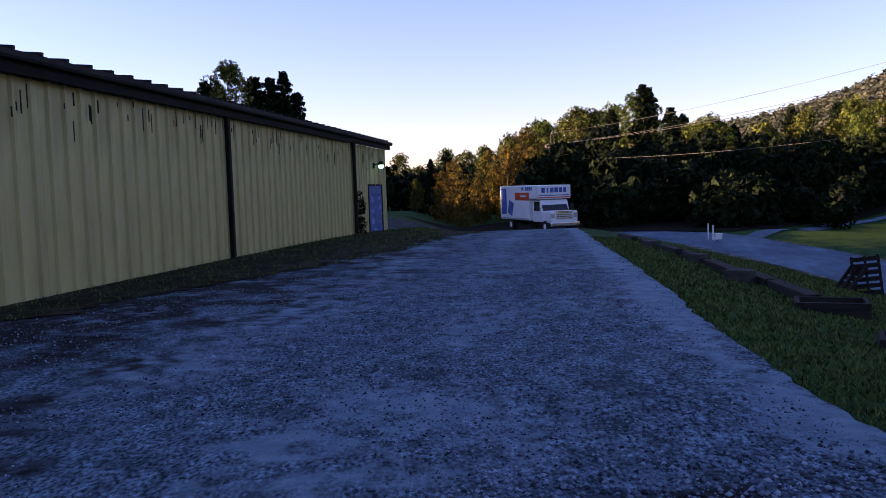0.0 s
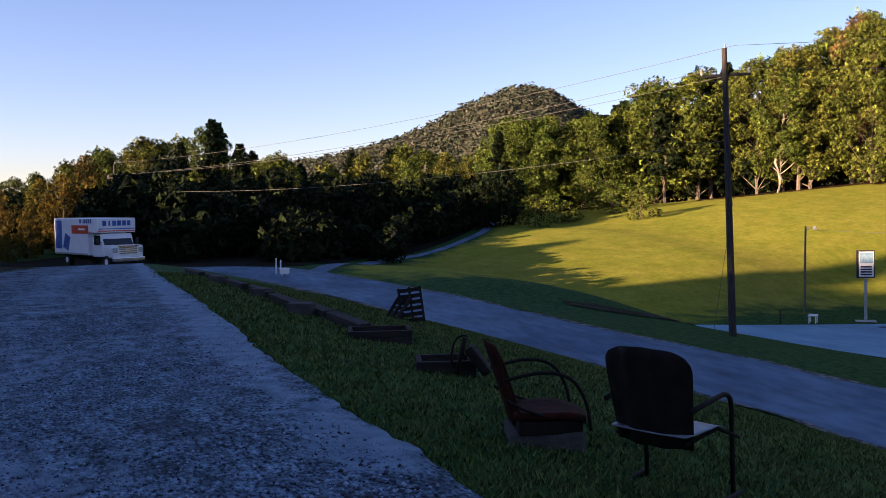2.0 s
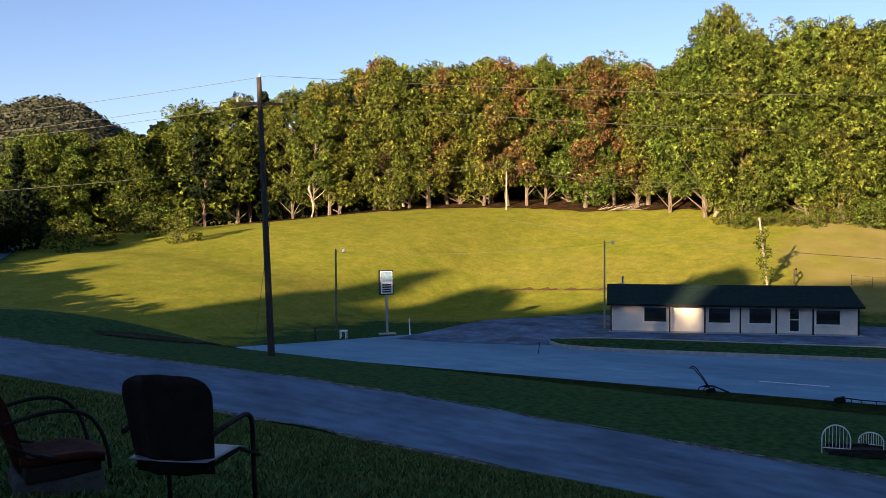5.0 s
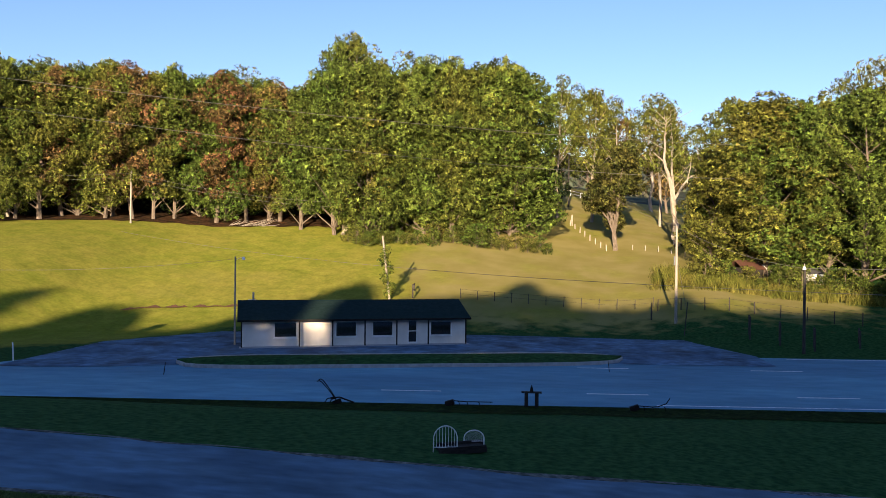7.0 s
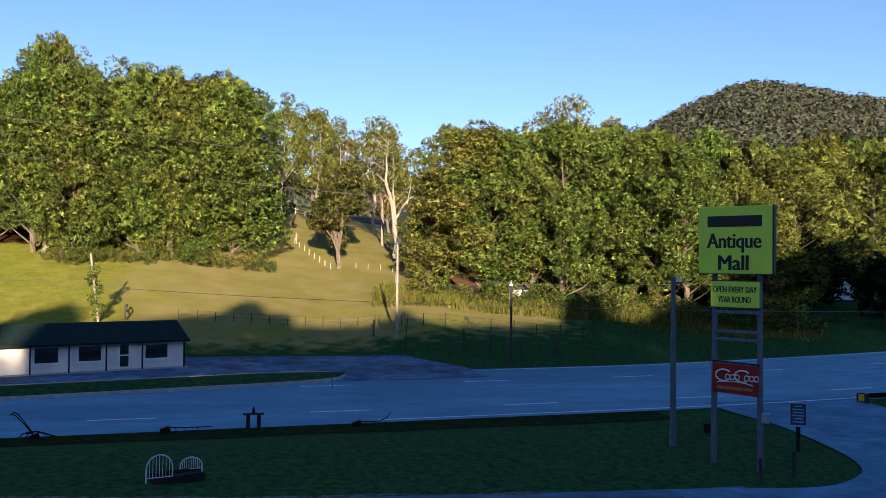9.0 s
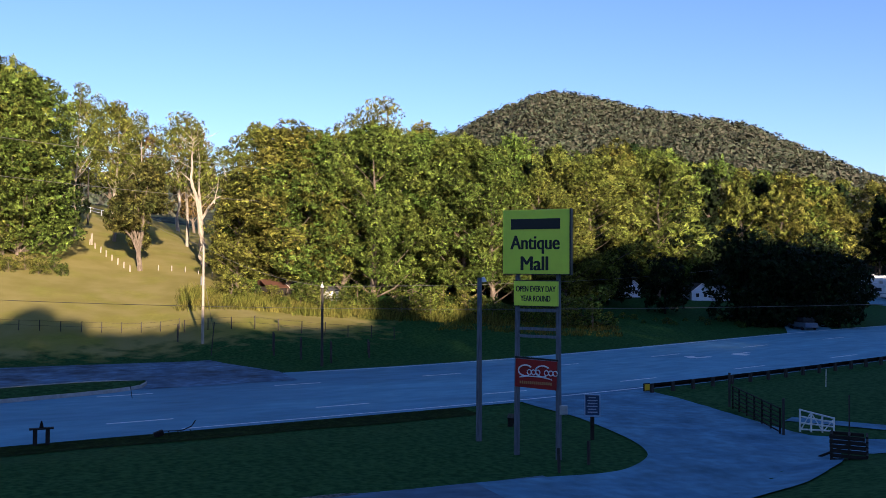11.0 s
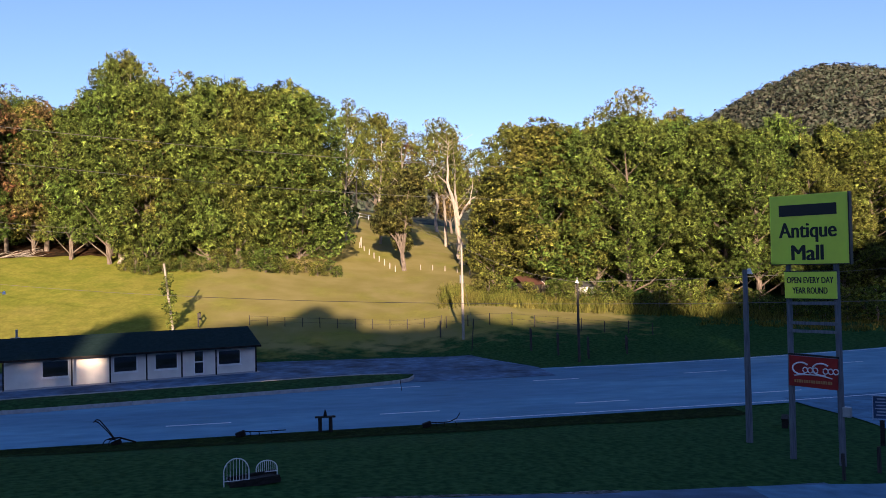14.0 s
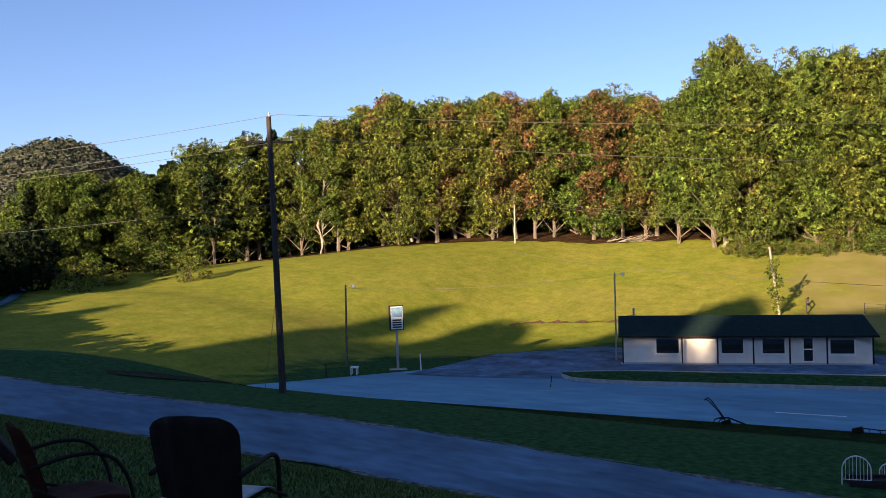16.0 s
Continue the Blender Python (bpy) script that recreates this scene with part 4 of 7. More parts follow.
def warehouse():
    """Local x runs along the wall to the north, y points into the building, z up; the origin is the wall's south foot."""
    m = Matrix.Translation((WALL_X + WALL_RUN * Y0, Y0, 0)) @ Matrix.Rotation(radians(90 + turn_w), 4, "Z") @ Matrix.Translation((-Y0, 0, 0)) @ Matrix.Rotation(radians(0.75), 4, "Y") @ Matrix.Translation((Y0, 0, 0))     # tilted so that the eave fits the camera's view
    hall = thing("warehouse", m, "long warehouse with faded yellow ribbed steel siding", "warehouse")
    foot = -0.35
    pitch = 1.2
    door_a, door_b = (30.8 - Y0) / math.cos(radians(turn_w)), (33.0 - Y0) / math.cos(radians(turn_w))

    def panel(w, z0, z1):
        """One siding panel with three raised ribs."""
        bm = bmesh.new()
        prof = []
        for k in range(3):
            c = (k + 0.5) * w / 3
            prof += [(c - 0.05, 0.0), (c - 0.03, -0.05), (c + 0.03, -0.05), (c + 0.05, 0.0)]
        prof = [(0, 0.0)] + prof + [(w - 0.004, 0.0)]
        lo = [bm.verts.new((x, y, z0)) for x, y in prof] + [bm.verts.new((w - 0.004, 0.05, z0)), bm.verts.new((0, 0.05, z0))]
        hi = [bm.verts.new((v.co.x, v.co.y, z1)) for v in lo]
        for i in range(len(lo)):
            j = (i + 1) % len(lo)
            bm.faces.new((lo[i], lo[j], hi[j], hi[i]))
        bm.faces.new(hi)
        bm.normal_update()
        return bm
    full = None
    x = 0.0
    while x < LEN - 0.01:
        w = min(pitch, LEN - x)
        if x < door_a < x + w:
            w = door_a - x
        over = abs(x - door_a) < 0.01
        if over:
            w = door_b - door_a
        if full is None or abs(w - pitch) > 0.001 or over:
            p = part("siding_panel", panel(w, 1.87 if over else foot, EAVE), SIDING, hall)
            if not over and abs(w - pitch) < 0.001:
                full = p.data
        else:
            p = new("siding_panel", full)
            p.parent = hall
        p.location = (x, 0, 0)
        x += w
    bm = bmesh.new()
    box(bm, LEN, 0.12, 0.55, LEN / 2, 0.12, -0.75)
    box(bm, 0.12, 18, 4.0, LEN - 0.06, 9.06, -0.75)
    box(bm, 0.12, 18, 4.0, 0.06, 9.06, -0.75)
    box(bm, LEN, 0.12, 4.0, LEN / 2, 18.1, -0.75)
    part("rear_walls", bm, SIDING, hall)
    bm = bmesh.new()
    box(bm, LEN + 0.5, 0.06, 0.26, LEN / 2, -0.16, EAVE + 0.02)
    box(bm, LEN + 0.5, 0.16, 0.05, LEN / 2, -0.11, EAVE)
    box(bm, LEN + 0.5, 0.10, 0.10, LEN / 2, -0.24, EAVE + 0.16, bevel=0.02)
    part("eave_trim", bm, DARK_TRIM, hall, "dark brown eave trim and gutter")
    roof = bmesh.new()
    a, b = (-0.3, EAVE + 0.28), (9.0, EAVE + 1.1)
    for (ya, za), (yb, zb) in ((a, b), (b, (18.4, EAVE + 0.28))):
        vs = [roof.verts.new(c) for c in ((-0.25, ya, za), (LEN + 0.25, ya, za), (LEN + 0.25, yb, zb), (-0.25, yb, zb), (-0.25, ya, za - 0.08), (LEN + 0.25, ya, za - 0.08), (LEN + 0.25, yb, zb - 0.08), (-0.25, yb, zb - 0.08))]
        for f in ((0, 1, 2, 3), (7, 6, 5, 4), (0, 4, 5, 1), (1, 5, 6, 2), (3, 2, 6, 7), (0, 3, 7, 4)):
            roof.faces.new([vs[i] for i in f])
    deck = part("roof", roof, ROOF_METAL, hall, "low dark ribbed metal roof")
    bm = bmesh.new()
    box(bm, 0.07, 9.35, 0.05, 0, 4.35, EAVE + 0.69, math.degrees(math.atan2(0.82, 9.3)))
    rib = part("roof_rib", bm, ROOF_METAL, deck)
    rib.location = (0.3, 0, 0)
    for k in range(1, int(LEN / 0.6)):
        p = new("roof_rib", rib.data)
        p.parent = deck
        p.location = (0.3 + k * 0.6, 0, 0)
    for yy in (2.2, 18.35, 28.75):
        bm = bmesh.new()
        s = (yy - Y0) / math.cos(radians(turn_w))
        box(bm, 0.12, 0.10, EAVE + 0.2, s, -0.10, -0.15, bevel=0.015)
        box(bm, 0.12, 0.24, 0.1, s, -0.15, -0.16, 25)
        part("downspout", bm, DARK_TRIM, hall, "dark steel downspout")
    # drips of dirt below the eave
    rng = np.random.default_rng(4)
    bm = bmesh.new()
    for k in range(170):
        s = rng.uniform(15, LEN - 0.3)
        top = EAVE - 0.02 - abs(rng.normal()) * 0.25
        h = rng.uniform(0.08, 0.34)
        box(bm, rng.uniform(0.018, 0.05), 0.004, h, s, -0.0555 if rng.random() < 0.5 else -0.003, top - h)
    tagged(part("dirt_drip", bm, DARK_TRIM, hall, "dark drip marks below the eave"), kind="stuff")
    # steel door
    dm = bmesh.new()
    w = door_b - door_a - 0.2
    box(dm, w, 0.05, 2.05, (door_a + door_b) / 2, 0.0, -0.2, bevel=0.008)
    door = part("door", dm, mat("blue painted steel door", (0.03, 0.07, 0.22), (0.05, 0.10, 0.28), 2, 0.5), hall, "blue steel door covered in pale posters")
    fm = bmesh.new()
    for xx in (door_a + 0.05, door_b - 0.05):
        box(fm, 0.1, 0.09, 2.1, xx, 0.0, -0.2)
    box(fm, door_b - door_a, 0.09, 0.07, (door_a + door_b) / 2, 0.0, 1.86)
    part("door_frame", fm, DARK_TRIM, hall)
    paper = mat("faded poster paper", (0.13, 0.21, 0.44), (0.05, 0.10, 0.28), 3, 0.7, vary=0.5)
    for k in range(26):
        pm = bmesh.new()
        box(pm, rng.uniform(0.1, 0.5), 0.008, rng.uniform(0.05, 0.24), (door_a + door_b) / 2 + rng.uniform(-0.7, 0.7), -0.03, -0.05 + rng.uniform(0, 1.6))
        part("poster", pm, paper, door)
    hm = bmesh.new()
    rod(hm, (door_b - 0.3, -0.03, 0.8), (door_b - 0.3, -0.1, 0.8), 0.02)
    rod(hm, (door_b - 0.3, -0.1, 0.8), (door_b - 0.42, -0.1, 0.8), 0.014)
    part("handle", hm, GREY_STEEL, door, "steel door handle")
    return hall, m, (door_a + door_b) / 2 - 0.15


hall, hall_m, door_at = warehouse()
wl = thing("wall_lamp", hall_m @ Matrix.Translation((door_at, -0.04, 2.62)), "lit greenish wall lamp over the blue door", "lamp")
bm = bmesh.new()
rod(bm, (0, 0, 0), (0, -0.28, 0.12), 0.02)
box(bm, 0.18, 0.04, 0.2, 0, 0, -0.1)
rod(bm, (0, -0.28, 0.16), (0, -0.28, 0.02), 0.05, 0.14, 12)
part("bracket", bm, DARK_TRIM, wl)
bm = bmesh.new()
bmesh.ops.create_uvsphere(bm, u_segments=12, v_segments=8, radius=0.11)
bmesh.ops.translate(bm, vec=(0, -0.28, -0.02), verts=bm.verts)
part("bulb", bm, glow("greenish lamp light", (0.30, 1.0, 0.35), 3.0), wl, "glowing greenish lamp glass", True)

# vine at the north downspout
rng = np.random.default_rng(31)
vine_p = hall_m @ Vector(((29.2 - Y0) / math.cos(radians(turn_w)), -0.08, 0))
v = leaf_cloud(rng, [(0, 0, 0.15 + 0.11 * k, 0.16 + 0.05 * math.sin(k), 0.16) for k in range(12)], 260, 0.06)
vine = thing("climbing_vine", Matrix.Translation((vine_p.x + 0.05, vine_p.y, landz(vine_p.x + 0.3, vine_p.y))), "small dark vine climbing the steel siding", "plant")
o = new("leaves", cloud_mesh("leaves", v, LEAF_DARK))
o.parent = vine
bm = bmesh.new()
pipe(bm, [(0, 0, -0.1), (0.05, 0, 0.5), (-0.04, 0, 1.0), (0.03, 0, 1.4)], 0.012, 5)
part("stem", bm, BARK, vine)


# ---- moving truck ----
def moving_truck():
    a, d = 6.5, 56.0
    x, y, z = at(a, d)
    t = thing("moving_truck", pose(x, y, z, 0, 0, -70) @ Matrix.Scale(1.02, 4), "white moving truck with red and blue panels", "truck")
    # local: +x is the front
    white = mat("white truck paint", (0.72, 0.72, 0.72), (0.66, 0.66, 0.67), 2, 0.35)
    red = mat("red-orange decal", (0.62, 0.07, 0.02), (0.55, 0.06, 0.02), 2, 0.4)
    blue = mat("blue decal", (0.03, 0.07, 0.24), (0.06, 0.14, 0.4), 3, 0.4)
    glass = mat("dark vehicle glass", (0.01, 0.012, 0.015), None, rough=0.08, spec=0.6)
    chrome = mat("chrome", (0.6, 0.6, 0.62), None, rough=0.2, metal=1.0)
    bm = bmesh.new()
    box(bm, 4.4, 2.35, 2.18, -0.9, 0, 0.72, bevel=0.05)
    box(bm, 1.15, 2.35, 0.85, 1.85, 0, 2.05, bevel=0.06)
    part("box_body", bm, white, t)
    for s in (1, -1):
        bm = bmesh.new()
        box(bm, 2.1, 0.01, 0.5, 0.28, s * 1.179, 1.98)
        p = part("red_panel", bm, red, t, "red-orange side panel")
        bm = bmesh.new()
        box(bm, 0.8, 0.008, 0.1, 0.5, s * 1.186, 2.2)
        part("panel_lettering", bm, white, p)
        bm = bmesh.new()
        box(bm, 0.85, 0.01, 1.7, -2.5, s * 1.179, 1.05)
        box(bm, 0.7, 0.012, 0.9, -1.6, s * 1.179, 1.05, 0, 20)
        part("blue_picture", bm, blue, t, "blue picture panel on the side")
        for k, w in enumerate((0.20, 0.06, 0.20, 0.2, 0.2, 0.16)):
            bm = bmesh.new()
            box(bm, w, 0.008, 0.24, 0.35 + k * 0.26, s * 1.181, 2.6)
            part("letter_bar", bm, blue, t)
        bm = bmesh.new()
        box(bm, 4.2, 0.03, 0.1, -0.9, s * 1.17, 0.74)
        part("rub_rail", bm, GREY_STEEL, t)
    for k, w in enumerate((0.24, 0.1, 0.24, 0.24, 0.24, 0.2)):
        bm = bmesh.new()
        box(bm, 0.008, w, 0.3, 2.432, -0.75 + k * 0.3, 2.45)
        part("letter_bar", bm, blue, t)
    bm = bmesh.new()
    box(bm, 0.008, 2.2, 0.05, 2.432, 0, 2.25)
    part("under_line", bm, blue, t)
    bm = bmesh.new()
    box(bm, 0.01, 2.3, 0.06, 2.43, 0, 2.12)
    part("red_stripe", bm, red, t)
    bm = bmesh.new()
    v0 = box(bm, 1.5, 1.95, 1.35, 2.05, 0, 0.65, bevel=0.08)
    for v in bm.verts:
        if v.co.z > 1.7 and v.co.x > 2.4:
            v.co.x -= 0.45
    box(bm, 1.15, 1.9, 0.72, 3.1, 0, 0.62, bevel=0.12)
    part("cab", bm, white, t)
    bm = bmesh.new()
    box(bm, 0.03, 1.74, 0.86, 2.69, 0, 1.26, 0, -32)
    for s in (1, -1):
        box(bm, 0.74, 0.02, 0.56, 1.98, s * 0.98, 1.34)
    part("windscreen", bm, glass, t, "dark windscreen and side glass")
    bm = bmesh.new()
    for k in range(4):
        box(bm, 0.05, 1.1, 0.06, 3.69, 0, 0.86 + 0.11 * k)
    box(bm, 0.06, 1.25, 0.05, 3.69, 0, 1.27)
    part("grille", bm, chrome, t, "chrome bar grille")
    bm = bmesh.new()
    box(bm, 0.2, 1.95, 0.24, 3.72, 0, 0.42, bevel=0.05)
    part("bumper", bm, chrome, t, "chrome front bumper")
    for s in (1, -1):
        bm = bmesh.new()
        box(bm, 0.05, 0.3, 0.28, 3.67, s * 0.78, 0.92, bevel=0.02)
        part("headlight", bm, GREY_STEEL, t)
        bm = bmesh.new()
        box(bm, 0.1, 0.2, 0.38, 2.5, s * 1.2, 1.35, bevel=0.03)
        rod(bm, (2.45, s * 0.95, 1.5), (2.5, s * 1.15, 1.5), 0.02)
        part("mirror", bm, BLACK, t, "black door mirror")
        for wx in (3.0, -1.9):
            bm = bmesh.new()
            rod(bm, (wx, s * 0.68, 0.38), (wx, s * 0.98, 0.38), 0.38, None, 20)
            w = part("wheel", bm, BLACK, t, "black truck tyre")
            bm = bmesh.new()
            rod(bm, (wx, s * 0.9, 0.38), (wx, s * 0.99, 0.38), 0.2, 0.17, 14)
            part("rim", bm, WHITE_PAINT, w)
    bm = bmesh.new()
    box(bm, 5.6, 0.9, 0.2, 0.2, 0, 0.5)
    part("chassis", bm, BLACK, t)


moving_truck()


# ---- small shop across the highway ----
def shop():
    ax, ay, bx, by = 68.3, 24.0, 74.75, 5.8
    L = math.hypot(bx - ax, by - ay)
    turn = math.degrees(math.atan2(by - ay, bx - ax))
    s = thing("roadside_shop", pose(ax, ay, -7.24, 0, 0, turn), "low white shop with a dark green roof", "shop")
    wall_m = mat("cream painted board wall", (0.66, 0.62, 0.55), (0.60, 0.56, 0.50), 1.5, 0.7, bump=0.2, stain=(0.42, 0.38, 0.33), stain_scale=0.5, stain_amount=0.4)
    roof_m = mat("dark green shingle roof", (0.010, 0.022, 0.020), (0.016, 0.03, 0.028), 3, 0.9, bump=0.5, bump_scale=20, spec=0.05)
    glass = mat("dark shop glass", (0.015, 0.018, 0.02), None, rough=0.06, spec=0.7)
    # local x along the front, y positive is towards the field (back)
    H, DEEP, T = 2.32, 7.4, 0.16
    k = L / 395.0
    holes = [((481 - 427) * k, (521 - 427) * k, 0.72, 2.05), ((587 - 427) * k, (625 - 427) * k, 0.72, 2.05), ((652 - 427) * k, (690 - 427) * k, 0.72, 2.05), ((716 - 427) * k, (733.5 - 427) * k, 0.12, 2.1), ((757 - 427) * k, (797 - 427) * k, 0.72, 2.0)]
    x = 0.0
    for a, b, lo, hi in holes:
        bm = bmesh.new()
        box(bm, a - x, T, H, (a + x) / 2, T / 2, 0)
        part("front_wall", bm, wall_m, s)
        for za, zb in ((0, lo), (hi, H)):
            bm = bmesh.new()
            box(bm, b - a, T, zb - za, (a + b) / 2, T / 2, za)
            part("front_wall", bm, wall_m, s)
        x = b
        is_door = lo < 0.3
        bm = bmesh.new()
        for xx in (a + 0.04, b - 0.04):
            box(bm, 0.08, T + 0.06, hi - lo, xx, T / 2, lo)
        for zz in (lo, hi - 0.08):
            box(bm, b - a - 0.16, T + 0.06, 0.08, (a + b) / 2, T / 2, zz)
        if is_door:
            box(bm, b - a - 0.16, 0.05, 0.08, (a + b) / 2, T / 2, 1.1)
        w = part("door_frame" if is_door else "window_frame", bm, WHITE_PAINT, s)
        bm = bmesh.new()
        box(bm, b - a - 0.16, 0.012, hi - lo - 0.16, (a + b) / 2, T * 0.6, lo + 0.08)
        part("pane", bm, glass, w, "dark reflecting window pane")
        if not is_door:
            bm = bmesh.new()
            box(bm, b - a + 0.12, 0.1, 0.06, (a + b) / 2, -0.06, lo - 0.065, bevel=0.01)
            part("sill", bm, WHITE_PAINT, w)
    bm = bmesh.new()
    box(bm, L - x, T, H, (L + x) / 2, T / 2, 0)
    part("front_wall", bm, wall_m, s)
    for xx in (T / 2, L - T / 2):
        bm = bmesh.new()
        box(bm, T, DEEP - T, H, xx, DEEP / 2 + T / 2, 0)
        part("side_wall", bm, wall_m, s)
    bm = bmesh.new()
    box(bm, L - 2 * T, T, H, L / 2, DEEP - T / 2, 0)
    part("back_wall", bm, wall_m, s)
    bm = bmesh.new()
    box(bm, L - 0.4, DEEP - 0.4, 0.1, L / 2, DEEP / 2, -0.05)
    part("shop_floor", bm, CONCRETE, s)
    bm = bmesh.new()
    prof = [(-0.75, H - 0.02), (DEEP / 2, H + 1.36), (DEEP + 0.6, H + 0.0), (DEEP + 0.6, H - 0.12), (DEEP / 2, H + 1.22), (-0.75, H - 0.14)]
    A = [bm.verts.new((-0.35, y, z)) for y, z in prof]
    B = [bm.verts.new((L + 0.35, y, z)) for y, z in prof]
    for i in range(6):
        j = (i + 1) % 6
        bm.faces.new((A[i], A[j], B[j], B[i]))
    bm.faces.new(A[::-1])
    bm.faces.new(B)
    part("roof", bm, roof_m, s, "dark green gable roof")
    bm = bmesh.new()
    for xx in (0.0, L - 0.02):
        vs = [bm.verts.new((xx, y, z)) for y, z in ((0.1, H), (DEEP - 0.1, H), (DEEP / 2, H + 1.2))]
        bm.faces.new(vs)
    part("gable", bm, wall_m, s)
    bm = bmesh.new()
    box(bm, L + 0.7, 0.05, 0.16, L / 2, -0.78, H - 0.16)
    part("fascia", bm, DARK_TRIM, s, "dark fascia board")
    for px in (427, 524, 581, 637.5, 694, 751, 820):
        bm = bmesh.new()
        box(bm, 0.11, 0.11, H - 0.14, (px - 427) * k, -0.62, -0.05)
        part("porch_post", bm, DARK_TRIM, s, "dark porch post")
    bm = bmesh.new()
    box(bm, L + 0.4, 1.1, 0.1, L / 2, -0.5, -0.07, bevel=0.02)
    part("walkway", bm, CONCRETE, s, "concrete walkway slab")
    bm = bmesh.new()
    rod(bm, (1.0, DEEP / 2 + 0.8, H + 0.9), (1.0, DEEP / 2 + 0.8, H + 2.0), 0.09)
    box(bm, 0.7, 0.5, 0.45, 0.9, DEEP / 2 + 0.9, H + 0.9, bevel=0.03)
    part("roof_vent", bm, GREY_STEEL, s, "steel roof vent")
    # traffic island with a concrete kerb
    rows_i, kerb = [], bmesh.new()
    p0, p1 = Vector((55.8, 24.6)), Vector((63.6, -7.6))
    d = (p1 - p0)
    n = Vector((-d.y, d.x)).normalized()
    if n.x < 0:
        n = -n
    ring = []
    for i in range(41):
        f = i / 40
        w = 2.9 * min(1, math.sqrt(max(0.0, 1 - (2 * f - 1) ** 6)) + 0.02)
        c = p0.lerp(p1, f) + n * 2.6
        ring.append((c, w))
    vs, fs = [], []
    for c, w in ring:
        for q in (-1, -0.5, 0, 0.5, 1):
            p = c + n * w * q
            vs.append((p.x, p.y, -7.3 + 0.24 + 0.16 * (1 - q * q)))
    for i in range(40):
        for j in range(4):
            fs.append((i * 5 + j, i * 5 + j + 1, i * 5 + j + 6, i * 5 + j + 5))
    tagged(quick_mesh("grass_island", vs, fs, [LAWN], smooth=True), "long kerbed grass island before the shop", "island", kind="structure")
    left = [c - n * w for c, w in ring]
    right = [c + n * w for c, w in ring]
    loop = left + right[::-1]
    island = thing("kerb", Matrix.Identity(4), "low pale concrete kerb round the island", "kerb", kind="structure")
    for i in range(len(loop)):
        p, q = loop[i], loop[(i + 1) % len(loop)]
        if (q - p).length < 0.05:
            continue
        bm = bmesh.new()
        box(bm, (q - p).length - 0.015, 0.16, 0.30, (p.x + q.x) / 2, (p.y + q.y) / 2, -7.3 + 0.0, 0, 0, math.degrees(math.atan2(q.y - p.y, q.x - p.x)))
        part("kerb_stone", bm, CONCRETE, island)
    return s


shop()


# ---- poles, lamps and cables ----
INSULATOR = mat("grey glazed insulator", (0.25, 0.24, 0.23), None, rough=0.3)


def pole(az, d, h, r=0.15, arm=0.0, arm_turn=0.0, lean=(0, 0), label="tall weathered wooden utility pole", name="utility_pole", top_pin=True, material=POLE_WOOD, base=None):
    x, y, z = at(az, d) if base is None else (*base, landz(*base))
    p = thing(name, pose(x, y, z, lean[0], lean[1], 0), label, "pole")
    bm = bmesh.new()
    rod(bm, (0, 0, -0.6), (0, 0, h), r, r * 0.66, 12)
    part("shaft", bm, material, p)
    if arm:
        c, s = math.cos(radians(arm_turn)), math.sin(radians(arm_turn))
        bm = bmesh.new()
        box(bm, arm, 0.09, 0.12, 0, 0, h - 1.35, 0, 0, arm_turn)
        for q in (-0.3, 0.3):
            rod(bm, (q * arm * c, q * arm * s, h - 1.35), (0, 0, h - 2.0), 0.02)
        part("crossarm", bm, material, p)
        for q in (-0.46, 0.46):
            bm = bmesh.new()
            rod(bm, (q * arm * c, q * arm * s, h - 1.25), (q * arm * c, q * arm * s, h - 1.0), 0.06, 0.04)
            part("insulator", bm, INSULATOR, p)
    if top_pin:
        bm = bmesh.new()
        rod(bm, (0.06, 0, h - 0.1), (0.06, 0, h + 0.2), 0.05, 0.035)
        part("insulator", bm, INSULATOR, p)
    return p, Vector((x, y, z + h))


def cable(a, b, sag, name="power_cable", r=0.011):
    a, b = Vector(a), Vector(b)
    n = 24
    bm = bmesh.new()
    pts = [a.lerp(b, i / n) - Vector((0, 0, 4 * sag * (i / n) * (1 - i / n))) for i in range(n + 1)]
    pipe(bm, pts, r, 4)
    return tagged(link(name, bm, WIRE), "thin pale overhead cable slung between poles", "cable")


# Wood tones carry light: pale on sunlit poles, dark on the shaded near pole.
big_top = pole(47.9, 43.4, 14.0, 0.19, 2.4, -35, lean=(-1.5, -1.35))[1]
tp_top = pole(7.6, 84, 8.4, 0.15, 2.0, -60)[1]
far, far_top = pole(43.35, 146, 9.0, 0.15, 1.6, 40)
edge, edge_top = pole(63.6, 133.5, 7.6, 0.15, material=PALE_BARK)
p2, p2_top = pole(99.45, 89.2, 9.9, 0.16, material=PALE_BARK)
p3_top = pole(92.35, 163, 10.2, 0.15)[1]
p4, p4_top = pole(107.2, 76.1, 7.3, 0.14, label="leaning wooden pole with a street lamp arm")
p5_top = pole(150.1, 59.7, 10.0, 0.125, 2.2, 25, material=SIGN_WOOD)[1]
bl, bl_top = pole(52.1, 73.5, 7.0, 0.11, material=BARK, label="slim pole with a yard lamp", name="lamp_pole", top_pin=False)
sl, sl_top = pole(70.2, 74.1, 7.6, 0.09, material=PALE_BARK, label="yard lamp pole beside the shop, paled for sunlight", name="lamp_pole", top_pin=False)
sp = pole(117.9, 41.4, 7.9, 0.16, material=SIGN_WOOD, label="grey wooden pole with a lamp arm", name="lamp_pole", top_pin=False)[0]
tx_top = pole(137.0, 170, 9.0, 0.15)[1]
pole(148.3, 165, 8.2, 0.12)
bm = bmesh.new()
